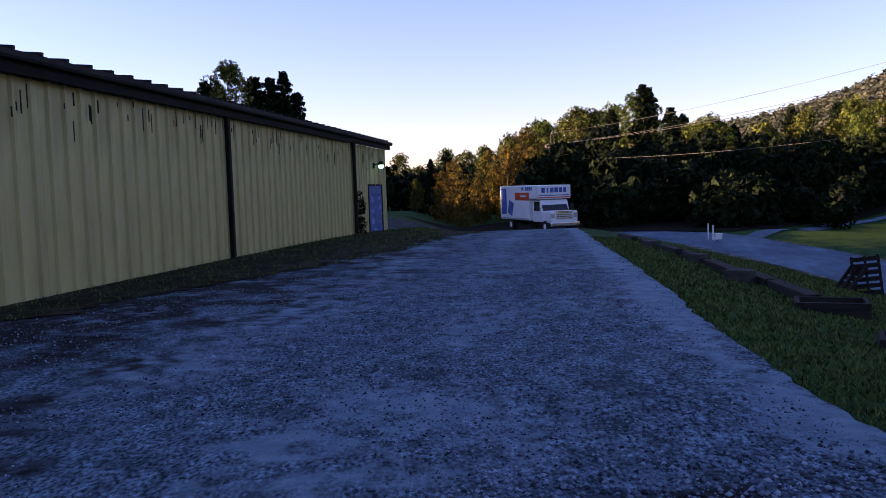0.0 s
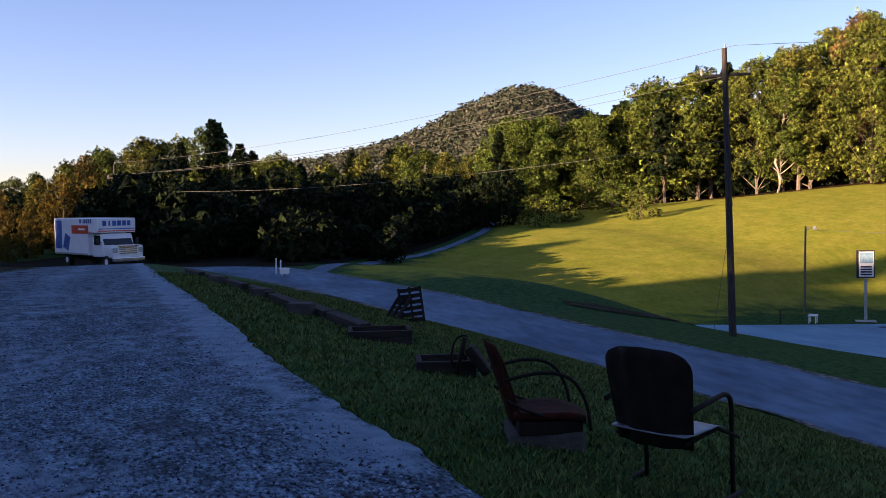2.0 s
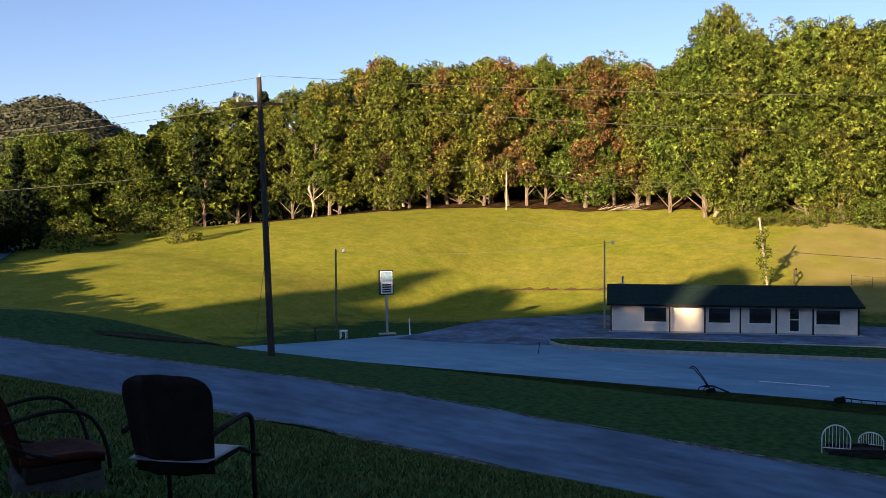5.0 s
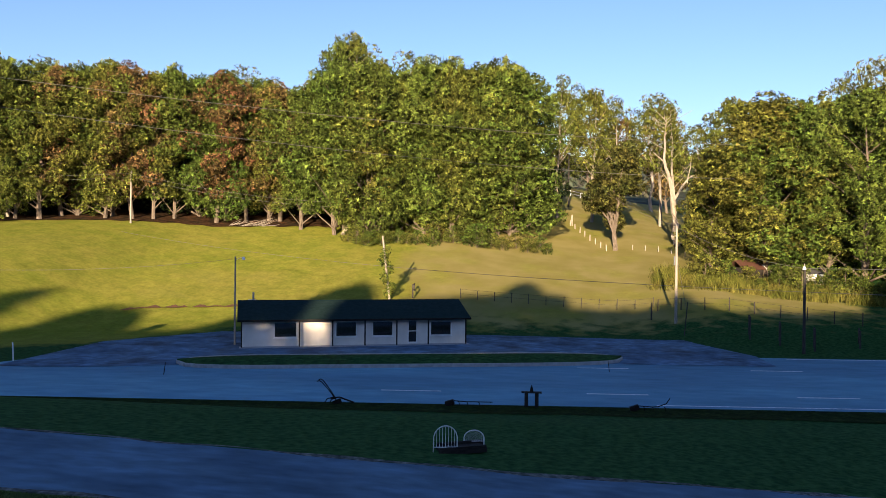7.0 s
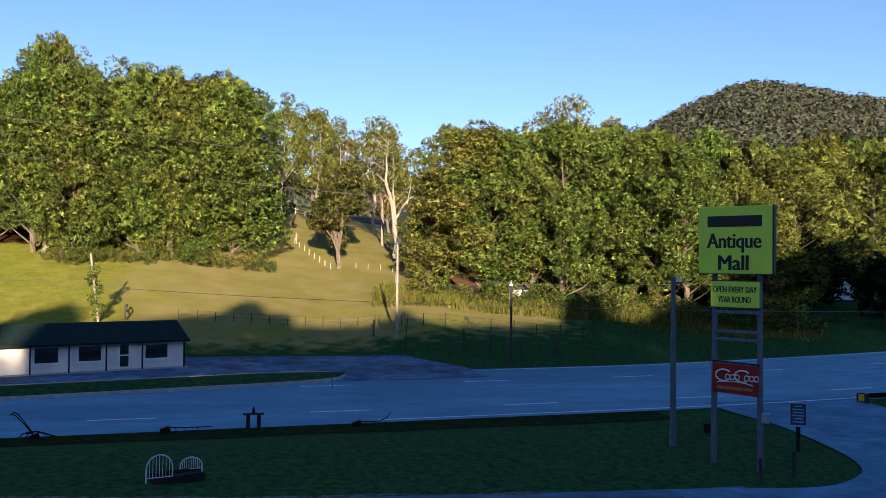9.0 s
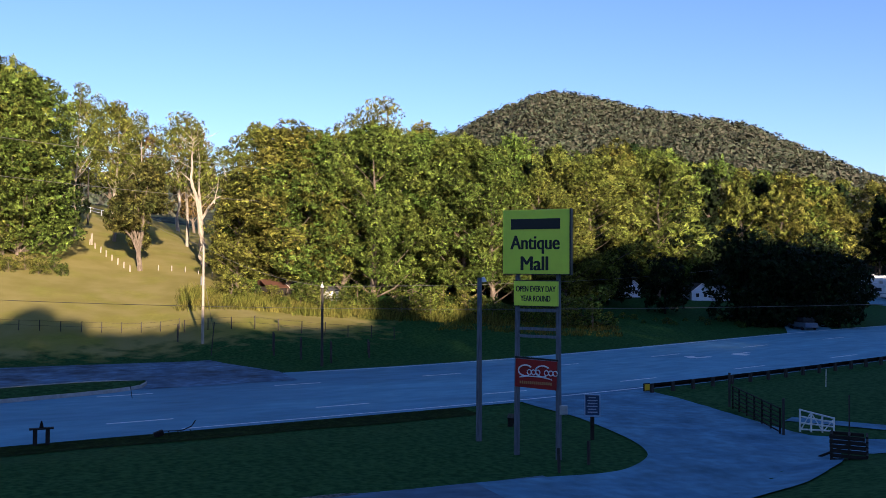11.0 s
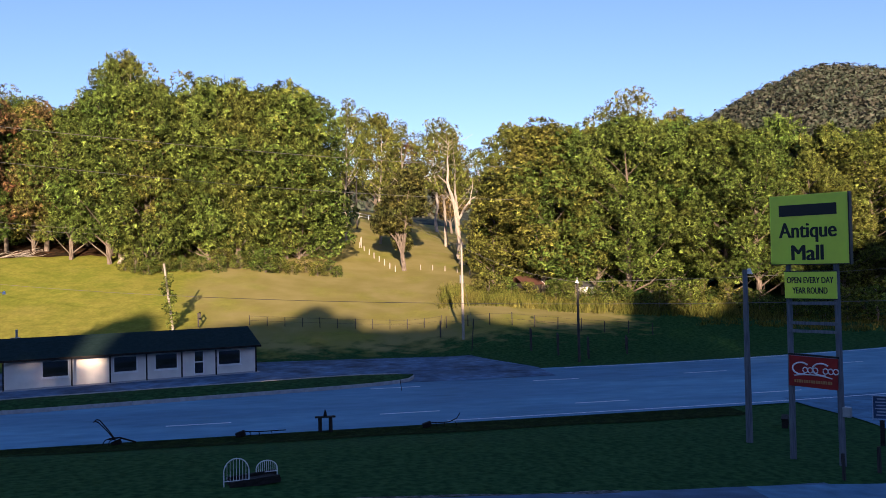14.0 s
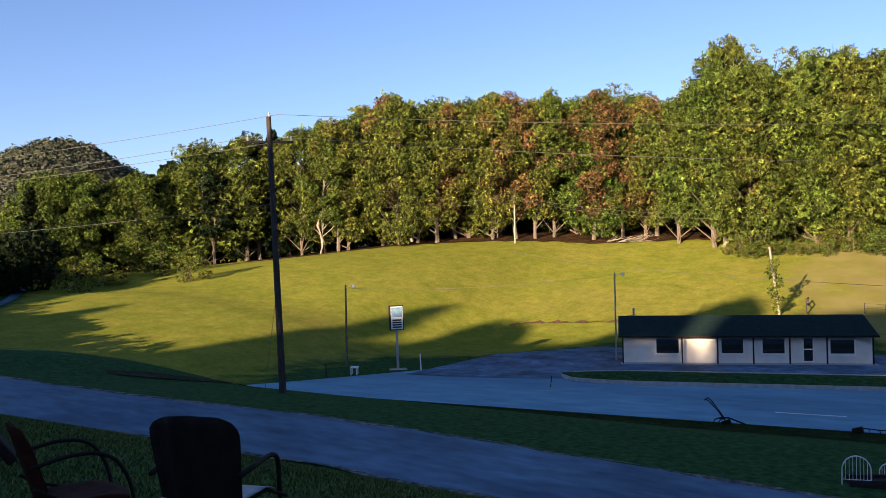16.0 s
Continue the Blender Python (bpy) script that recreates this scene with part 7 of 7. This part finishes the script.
def forked_tree():
    x, y, z = at(95.5, 131)
    t = thing("forked_tree", pose(x, y, z - 0.3), "many-stemmed tree with thin brown-green leaves", "tree")
    rng = np.random.default_rng(14)
    bm = bmesh.new()
    blobs = []
    limb(bm, rng, (0, 0, 0), (0, 0.3, 3.4), 0.42, 0.32, 3, 0.02)
    for k in range(13):
        a = k * 2.4
        h = 7.5 + 8.5 * ((k * 5) % 13) / 12
        out = (1.0 - 0.45 * (h - 7.5) / 8.5) * rng.uniform(2.6, 4.8)
        tip = Vector((math.cos(a) * out, math.sin(a) * out, h))
        limb(bm, rng, (0, 0.2, rng.uniform(2.2, 4.0)), tip, 0.19, 0.04, 5, 0.06)
        for q in range(3):
            blobs.append((*(tip * (0.72 + 0.14 * q) + Vector(rng.normal(size=3)) * 0.8), 1.55, 1.3))
    part("trunk", bm, BARK, t)
    v = leaf_cloud(rng, blobs, 12000, 0.25)
    o = new("crown", cloud_mesh("crown", v, LEAF_BROWN))
    o.parent = t


LEAF_BROWN = leaf("brown-green thinning leaves", (0.066, 0.058, 0.012), (0.044, 0.052, 0.010), hole=0.42)
forked_tree()
x, y, z = at(70.5, 136)
bp = thing("brush_pile", pose(x, y, z), "pile of pale cut branches at the wood's edge", "brush")
rng = np.random.default_rng(15)
bm = bmesh.new()
for k in range(26):
    a = rng.uniform(-3.4, 2.6)
    limb(bm, rng, (0.6 * rng.normal(), a, 0.05), (0.8 * rng.normal(), a - rng.uniform(1.5, 4), rng.uniform(0.2, 1.5)), 0.032, 0.012, 3, 0.05)
part("branches", bm, PALE_BARK, bp)
x, y, z = at(77.1, 130)
fl = thing("fallen_log", pose(x, y, z, 0, 0, 10), "pale sawn log propped in the grass", "log")
bm = bmesh.new()
rod(bm, (0, 0, 0), (0.3, -1.1, 1.7), 0.3, 0.26, 10)
part("trunk", bm, PALE_BARK, fl)


# ---- fences on the hillside ----
def fence(az0, d0, az1, d1, n, h, rails, m, label, r=0.06, lean=0.03):
    rng = np.random.default_rng(int(az0 * 10))
    f = thing("fence", Matrix.Identity(4), label, "fence")
    pts = []
    ax, ay, _ = at(az0, d0)
    bx, by, _ = at(az1, d1)
    for k in range(n):
        x, y = ax + (bx - ax) * k / (n - 1), ay + (by - ay) * k / (n - 1)
        pts.append(Vector((x, y, landz(x, y))))
        bm = bmesh.new()
        hh = h * rng.uniform(0.9, 1.1)
        rod(bm, (x, y, pts[-1].z - 0.3), (x + rng.normal() * lean, y + rng.normal() * lean, pts[-1].z + hh), r, r * 0.9, 6)
        part("post", bm, m, f)
    for a, b in zip(pts, pts[1:]):
        for q in rails:
            bm = bmesh.new()
            rod(bm, a + Vector((0, 0, q * h)), b + Vector((0, 0, q * h)), 0.012 if m is POLE_WOOD else 0.045, None, 4)
            part("rail", bm, m, f)


# Pale wood stands in for sunlight on the first two rows of posts.
fence(92.5, 145, 94.9, 130.5, 8, 0.9, (), PALE_BARK, "short row of stub posts up the slope, paled for sunlight", 0.10)
fence(96.6, 131, 100.8, 128, 6, 0.8, (), PALE_BARK, "row of short posts beside the weeds, paled for sunlight", 0.08)
fence(85.2, 98, 98.0, 96.5, 12, 1.1, (0.5, 0.95), POLE_WOOD, "thin wire fence on grey posts", 0.045)
fence(98.3, 95, 112, 92, 10, 1.3, (0.5, 0.95), POLE_WOOD, "thin wire fence on grey posts")
fence(91.2, 182, 94.4, 182, 6, 1.2, (0.4, 0.9), WHITE_PAINT, "white rail fence at the top of the field", 0.08)
fence(112.0, 118, 118.5, 116, 14, 1.3, (0.5,), POLE_WOOD, "row of weathered posts in tall weeds", 0.07)


def frame_gate(az, d, w, h, turn, m=POLE_WOOD):
    x, y, z = at(az, d)
    g = thing("wooden_gate_frame", pose(x, y, z, 0, 0, turn), "weathered wooden gate frame in the grass", "gate", "gate frames")
    for s in (-1, 1):
        bm = bmesh.new()
        box(bm, 0.16, 0.16, h + 0.25, s * w / 2, 0, -0.2)
        part("post", bm, m, g)
    for q in (0.45, 0.95):
        bm = bmesh.new()
        box(bm, w, 0.06, 0.1, 0, 0, h * q)
        part("rail", bm, m, g)


frame_gate(97.9, 92.5, 2.4, 1.4, -8)
frame_gate(92.6, 146, 2.6, 1.6, 0, PALE_BARK)
frame_gate(104.0, 82.5, 2.0, 1.9, -12)
frame_gate(105.8, 80.5, 2.0, 1.8, -14)
frame_gate(107.8, 78.8, 1.8, 1.8, -16)
frame_gate(110.3, 82.5, 2.6, 1.4, -18)

# vine-wrapped post behind the shop
x, y, z = at(80.4, 97)
vp = thing("vine_post", pose(x, y, z, 0, -2.5, 0), "leaning old pole wrapped in green vines", "pole")
bm = bmesh.new()
rod(bm, (0, 0, -0.4), (0.3, 0.9, 7.4), 0.14, 0.11, 8)
part("pole", bm, PALE_BARK, vp)
v = leaf_cloud(np.random.default_rng(3), [(0.3 * f / 7.4 + 0.25 * math.sin(f * 2), 0.9 * f / 7.4 + 0.35 * math.sin(f * 3), f, 0.5, 0.5) for f in np.arange(0.8, 6.2, 0.45)], 800, 0.16)
o = new("vine", cloud_mesh("vine", v, LEAF_GREEN))
o.parent = vp
frame_gate(82.0, 99, 3.4, 1.3, 5)


# ---- sheds and cottages ----
def cottage(az, d, w, deep, h, roof_h, turn, wall, roof, label, windows=True, lift=0.0):
    x, y, z = at(az, d)
    c = thing("cottage", pose(x, y, z - 0.1 + lift, 0, 0, turn), label, "house")
    bm = bmesh.new()
    box(bm, w, deep, h, 0, 0, 0)
    part("wall", bm, wall, c)
    bm = bmesh.new()
    A = [bm.verts.new((sx * (w / 2), sy * (deep / 2 + 0.001), h)) for sx in (-1, 1) for sy in (-1,)] + [bm.verts.new((0, -deep / 2 - 0.001, h + roof_h * 0.95))]
    bm.faces.new(A)
    part("gable", bm, wall, c)
    for s in (-1, 1):
        bm = bmesh.new()
        L = math.hypot(w / 2 + 0.3, roof_h * (w / 2 + 0.3) / (w / 2))
        box(bm, L, deep + 0.6, 0.12, s * (w / 4 + 0.1), 0, h + roof_h / 2 - 0.12, 0, s * math.degrees(math.atan2(roof_h, w / 2)), 0)
        part("roof", bm, roof, c)
        bm = bmesh.new()
        box(bm, L, 0.05, 0.16, s * (w / 4 + 0.1), -deep / 2 - 0.3, h + roof_h / 2 - 0.14, 0, s * math.degrees(math.atan2(roof_h, w / 2)), 0)
        part("barge_board", bm, WHITE_PAINT, c)
    if windows:
        for wx in (-0.22, 0.18):
            bm = bmesh.new()
            box(bm, w * 0.2, 0.06, h * 0.45, wx * w, -deep / 2 - 0.02, h * 0.35)
            f = part("window", bm, WHITE_PAINT, c)
            bm = bmesh.new()
            box(bm, w * 0.16, 0.03, h * 0.38, wx * w, -deep / 2 - 0.05, h * 0.385)
            part("pane", bm, BLACK, f)


BLUEGREY = mat("pale blue board siding", (0.62, 0.66, 0.72), (0.54, 0.58, 0.64), 3, 0.7, stretch=(0.3, 0.3, 6))
SHINGLE = mat("dark grey shingles", (0.035, 0.035, 0.038), (0.06, 0.06, 0.062), 5, 0.9, bump=0.4)
TIN_RED = mat("rusty tin roof", (0.10, 0.045, 0.028), (0.07, 0.035, 0.024), 3, 0.6)
cottage(127.5, 148, 3.0, 5, 1.6, 1.2, -104, BLUEGREY, SHINGLE, "small pale blue cottage under dark trees")
cottage(131.9, 152, 3.4, 5, 1.6, 1.3, -110, BLUEGREY, SHINGLE, "white-gabled cottage half hidden by trees")
cottage(133.2, 153, 2.8, 5, 1.5, 1.1, -152, BLUEGREY, SHINGLE, "white-gabled cottage half hidden by trees")
cottage(125.0, 138, 5.0, 5, 1.8, 0.8, 80, BLUEGREY, SHINGLE, "low pale shed behind the field")
cottage(107.7, 118, 1.7, 2, 1.6, 0.5, 20, WHITE_PAINT, SHINGLE, "tiny white shed among bushes", False)
cottage(103.7, 119, 3.2, 3, 1.4, 0.9, 25, TIMBER, TIN_RED, "low shed with a rusty red roof", False)


# ---- caravans and motor homes in the dealer's lot ----
def motor_home(az, d, L, h, turn, label, nose):
    x, y, z = at(az, d)
    m = thing("motor_home", pose(x, y, z, 0, 0, turn), label, "caravan", "caravans in the lot")
    body = bmesh.new()
    box(body, L, 2.4, h - 0.6, 0, 0, 0.6, bevel=0.12)
    if nose:
        for v in body.verts:
            if v.co.x > L / 2 - 0.4 and v.co.z > 1.6:
                v.co.x -= 0.45
    part("body", body, CARAVAN, m)
    for s in (-1, 1):
        bm = bmesh.new()
        box(bm, L * 0.86, 0.02, 0.16, 0, s * 1.21, 1.25)
        part("stripe", bm, STRIPE, m, "blue-grey side stripe")
        for wx in (-0.3, 0.05, 0.3):
            bm = bmesh.new()
            box(bm, L * 0.13, 0.03, 0.7, wx * L, s * 1.21, 1.75, bevel=0.01)
            part("window", bm, BLACK, m, "dark tinted window")
        for wx in (-0.25, 0.33):
            bm = bmesh.new()
            rod(bm, (wx * L, s * 0.95, 0.38), (wx * L, s * 1.2, 0.38), 0.38, None, 14)
            part("wheel", bm, BLACK, m)
    bm = bmesh.new()
    box(bm, 0.9, 0.8, 0.24, 0.1 * L, 0, h, bevel=0.04)
    part("roof_unit", bm, CARAVAN, m)
    for s in (-1, 1):
        bm = bmesh.new()
        box(bm, 0.03, 1.7, 0.7, s * (L / 2 - (0.22 if nose and s > 0 else -0.01)), 0, 1.7, 0, -14 if nose and s > 0 else 0)
        part("end_window", bm, BLACK, m)


# White shells with the lot's shade put into their colour.
CARAVAN = mat("white caravan shell darkened for shade", (0.55, 0.56, 0.57), (0.44, 0.45, 0.46), 1.5, 0.45, stain=(0.25, 0.26, 0.27), stain_scale=0.8, stain_amount=0.5)
STRIPE = mat("blue-grey stripe", (0.12, 0.16, 0.22), None, rough=0.5)
for az_, d_, L_, h_, tn, nose in ((147.0, 170, 8.4, 3.1, 18, True), (144.6, 173, 6.4, 3.3, 60, False), (142.2, 205, 7, 3.5, 65, True), (143.5, 190, 7, 3.6, 55, True), (146.0, 190, 7.5, 3.6, 35, True), (149.8, 186, 7, 3.4, 40, False), (150.2, 176, 6.5, 2.4, 20, False), (142.3, 228, 8, 3.3, 60, True), (145.3, 226, 8, 3.4, 50, True), (148.3, 234, 8, 3.3, 18, False), (145.2, 166, 5.5, 3.2, 64, True), (145.6, 186, 7.0, 3.2, 30, True), (142.6, 182, 7.5, 3.1, 40, True), (141.4, 190, 7.0, 3.0, 50, True), (144.0, 198, 8.0, 3.3, 20, False), (143.2, 206, 8, 3.3, 30, True),
                                 (149.4, 192, 8, 3.2, 15, True), (150.3, 200, 8.5, 3.2, 10, False), (146.2, 204, 8, 3.3, 20, True), (148.3, 205, 7, 3.2, 30, False)):
    motor_home(az_, d_, L_, h_, tn, "white motor home parked in the caravan lot", nose)
x, y, z = at(152.6, 186)
of = thing("service_garage", pose(x, y, z, 0, 0, 20), "pale blue-grey steel garage with white doors", "garage")
bm = bmesh.new()
box(bm, 15, 10, 4.2, 0, 0, -0.2)
part("wall", bm, BLUEGREY, of)
for sy in (-1, 1):
    bm = bmesh.new()
    box(bm, 15.6, 5.5, 0.14, 0, sy * 2.6, 4.6, -sy * 14)
    part("roof", bm, SHINGLE, of)
for wx in (-5.2, -1.8, 1.6, 5.0):
    bm = bmesh.new()
    box(bm, 1.7, 0.08, 2.9, wx, 5.03, 0)
    d_ = part("door", bm, WHITE_PAINT, of, "white panelled door")
    bm = bmesh.new()
    box(bm, 1.1, 0.04, 0.5, wx, 5.09, 1.9)
    part("pane", bm, BLACK, d_)
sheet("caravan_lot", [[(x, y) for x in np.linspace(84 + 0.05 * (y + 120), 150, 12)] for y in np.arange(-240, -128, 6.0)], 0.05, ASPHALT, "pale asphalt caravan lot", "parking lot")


def parked_car():
    x, y, z = at(138.3, 113.5)
    c = thing("parked_car", pose(x, y, z, 0, 0, -20), "blue-grey hatchback parked off the highway", "car")
    paint = mat("silver-blue car paint", (0.10, 0.14, 0.20), None, rough=0.3, metal=0.3)
    bm = bmesh.new()
    box(bm, 4.2, 1.7, 0.62, 0, 0, 0.32, bevel=0.14)
    part("body", bm, paint, c)
    bm = bmesh.new()
    box(bm, 2.3, 1.5, 0.55, -0.25, 0, 0.92, bevel=0.16)
    part("cabin", bm, BLACK, c)
    bm = bmesh.new()
    box(bm, 1.7, 1.4, 0.06, -0.25, 0, 1.44, bevel=0.02)
    part("roof", bm, paint, c)
    for sx in (-1.3, 1.3):
        for sy in (-0.72, 0.72):
            bm = bmesh.new()
            rod(bm, (sx, sy, 0.32), (sx, sy * 1.18, 0.32), 0.32, None, 14)
            part("wheel", bm, BLACK, c)


parked_car()
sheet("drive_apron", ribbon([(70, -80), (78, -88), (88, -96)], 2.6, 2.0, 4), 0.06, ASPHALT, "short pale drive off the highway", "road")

# red clay cut behind the shop yard, and rough patches
CLAY = mat("red clay bank", (0.13, 0.06, 0.025), (0.08, 0.045, 0.02), 2.5, 0.95, bump=1.0, bump_scale=8, coords="World")
sheet("clay_cut", [[(float(np.interp(y, [30, 33, 38, 41.5, 44], [91.4, 91.1, 90.0, 88.6, 86.6])) + 0.5 * i * max(0.05, 0.5 + 1.6 * noise.noise((y * 1.1, 2, 0))) + 0.4 * noise.noise((y * 0.7, i, 0)), y) for i in range(3)] for y in np.arange(31, 44.5, 0.5)], 0.10, CLAY, "strip of bare red clay behind the yard", "bare earth")
sheet("dirt_patch", ribbon([(29, 38.5), (32.5, 37), (36, 36.5), (39, 37.5)], 0.9, 0.5, 4, 0.7), 0.05, VERGE, "bare trodden dirt on the strip", "bare earth")


# ---- gravel stones and grass blades near the camera ----
def stones():
    rng = np.random.default_rng(21)
    n = 60000
    d = 2.4 + 12.5 * rng.random(n) ** 1.5
    a = np.radians(rng.uniform(-34, 46, n))
    x, y = d * np.sin(a), d * np.cos(a)
    keep = (x < lot_edge(y) - 0.12 - np.abs(rng.normal(size=n)) * 0.12) & (x > WALL_X + WALL_RUN * y + 1.0)
    x, y = x[keep], y[keep]
    n = len(x)
    patch = np.array([noise.noise((px * 0.55, py * 0.55, 2.0)) for px, py in zip(x, y)])
    keep = patch > -0.1 + 0.3 * rng.random(n) - 0.2
    x, y = x[keep], y[keep]
    n = len(x)
    r = (0.004 + 0.011 * rng.random(n) ** 2.4) * (1 + 0.7 * np.exp(-((x - 1.6) / 1.4) ** 2 - ((y - 3.9) / 0.4) ** 2))
    z = land(x, y) + 0.03 + r * 0.35
    base = np.array([(1, 0, 0), (-1, 0, 0), (0, 1, 0), (0, -1, 0), (0, 0, 1), (0, 0, -1)], float)
    v = base[None] * (0.7 + 0.6 * rng.random((n, 6, 1))) * r[:, None, None]
    v[:, :, 2] *= 0.7
    t = rng.uniform(0, 6.28, n)
    c, s = np.cos(t)[:, None], np.sin(t)[:, None]
    vx, vy = v[:, :, 0] * c - v[:, :, 1] * s, v[:, :, 0] * s + v[:, :, 1] * c
    v = np.stack([vx + x[:, None], vy + y[:, None], v[:, :, 2] + z[:, None]], 2).reshape(-1, 3)
    f = np.array([(0, 2, 4), (2, 1, 4), (1, 3, 4), (3, 0, 4), (2, 0, 5), (1, 2, 5), (3, 1, 5), (0, 3, 5)])
    f = (f[None] + 6 * np.arange(n)[:, None, None]).reshape(-1, 3)
    me = bpy.data.meshes.new("gravel_stones")
    me.vertices.add(len(v))
    me.vertices.foreach_set("co", v.astype(np.float32).ravel())
    me.loops.add(3 * len(f))
    me.loops.foreach_set("vertex_index", f.astype(np.int32).ravel())
    me.polygons.add(len(f))
    me.polygons.foreach_set("loop_start", np.arange(0, 3 * len(f), 3, dtype=np.int32))
    me.update(calc_edges=True)
    # The stones carry the same skylight blue as the gravel.
    me.materials.append(mat("gravel stone", (0.085, 0.12, 0.165), (0.17, 0.215, 0.275), 2, 0.9, vary=0.9, island=True, spec=0.15))
    tagged(new("gravel_stones", me), "loose grey gravel stones on the lot", "gravel", kind="stuff")


def blades():
    rng = np.random.default_rng(22)
    n = 165000
    d = 3.6 + 24 * rng.random(n) ** 1.25
    a = np.radians(rng.uniform(6, 84, n))
    x, y = d * np.sin(a), d * np.cos(a)
    keep = (x > lot_edge(y) - 0.05 + 0.12 * rng.normal(size=n)) & (x < side_road_x(y) - 3.0)
    m = 4500
    vy = rng.uniform(7, 42, m)
    vx = WALL_X + WALL_RUN * vy + 0.15 + (0.8 + 2.4 * sstep(8, 20, vy)) * rng.random(m) ** 1.3
    q = 42000
    d2, a2 = 11 + 15 * rng.random(q) ** 1.1, np.radians(rng.uniform(66, 118, q))
    sx, sy = d2 * np.sin(a2), d2 * np.cos(a2)
    lawn = sx < side_road_x(sy) - 3.0
    x, y = np.concatenate([x[keep], sx[lawn], vx]), np.concatenate([y[keep], sy[lawn], vy])
    d = np.hypot(x, y)
    n = len(x)
    z = land(x, y) + np.where(x < 0, 0.04, 0.0)
    h = (0.02 + 0.035 * rng.random(n)) * (0.8 + 0.02 * d)
    w = 0.0035 + 0.0009 * d
    t = rng.uniform(0, 6.28, n)
    lx, ly = rng.normal(size=n) * 0.6 * h, rng.normal(size=n) * 0.6 * h
    v = np.stack([np.stack([x - w * np.cos(t), y - w * np.sin(t), z - 0.005], 1), np.stack([x + w * np.cos(t), y + w * np.sin(t), z - 0.005], 1), np.stack([x + lx, y + ly, z + h], 1)], 1).reshape(-1, 3)
    me = bpy.data.meshes.new("grass_blades")
    me.vertices.add(3 * n)
    me.vertices.foreach_set("co", v.astype(np.float32).ravel())
    me.loops.add(3 * n)
    me.loops.foreach_set("vertex_index", np.arange(3 * n, dtype=np.int32))
    me.polygons.add(n)
    me.polygons.foreach_set("loop_start", np.arange(0, 3 * n, 3, dtype=np.int32))
    me.update(calc_edges=True)
    me.materials.append(mat("grass blade", (0.045, 0.092, 0.020), (0.075, 0.105, 0.030), 1.5, 0.8, vary=0.8, island=True, coords="World", spec=0.1))
    tagged(new("grass_blades", me), "short dewy lawn grass on the bank", "grass", kind="stuff")


stones()
blades()
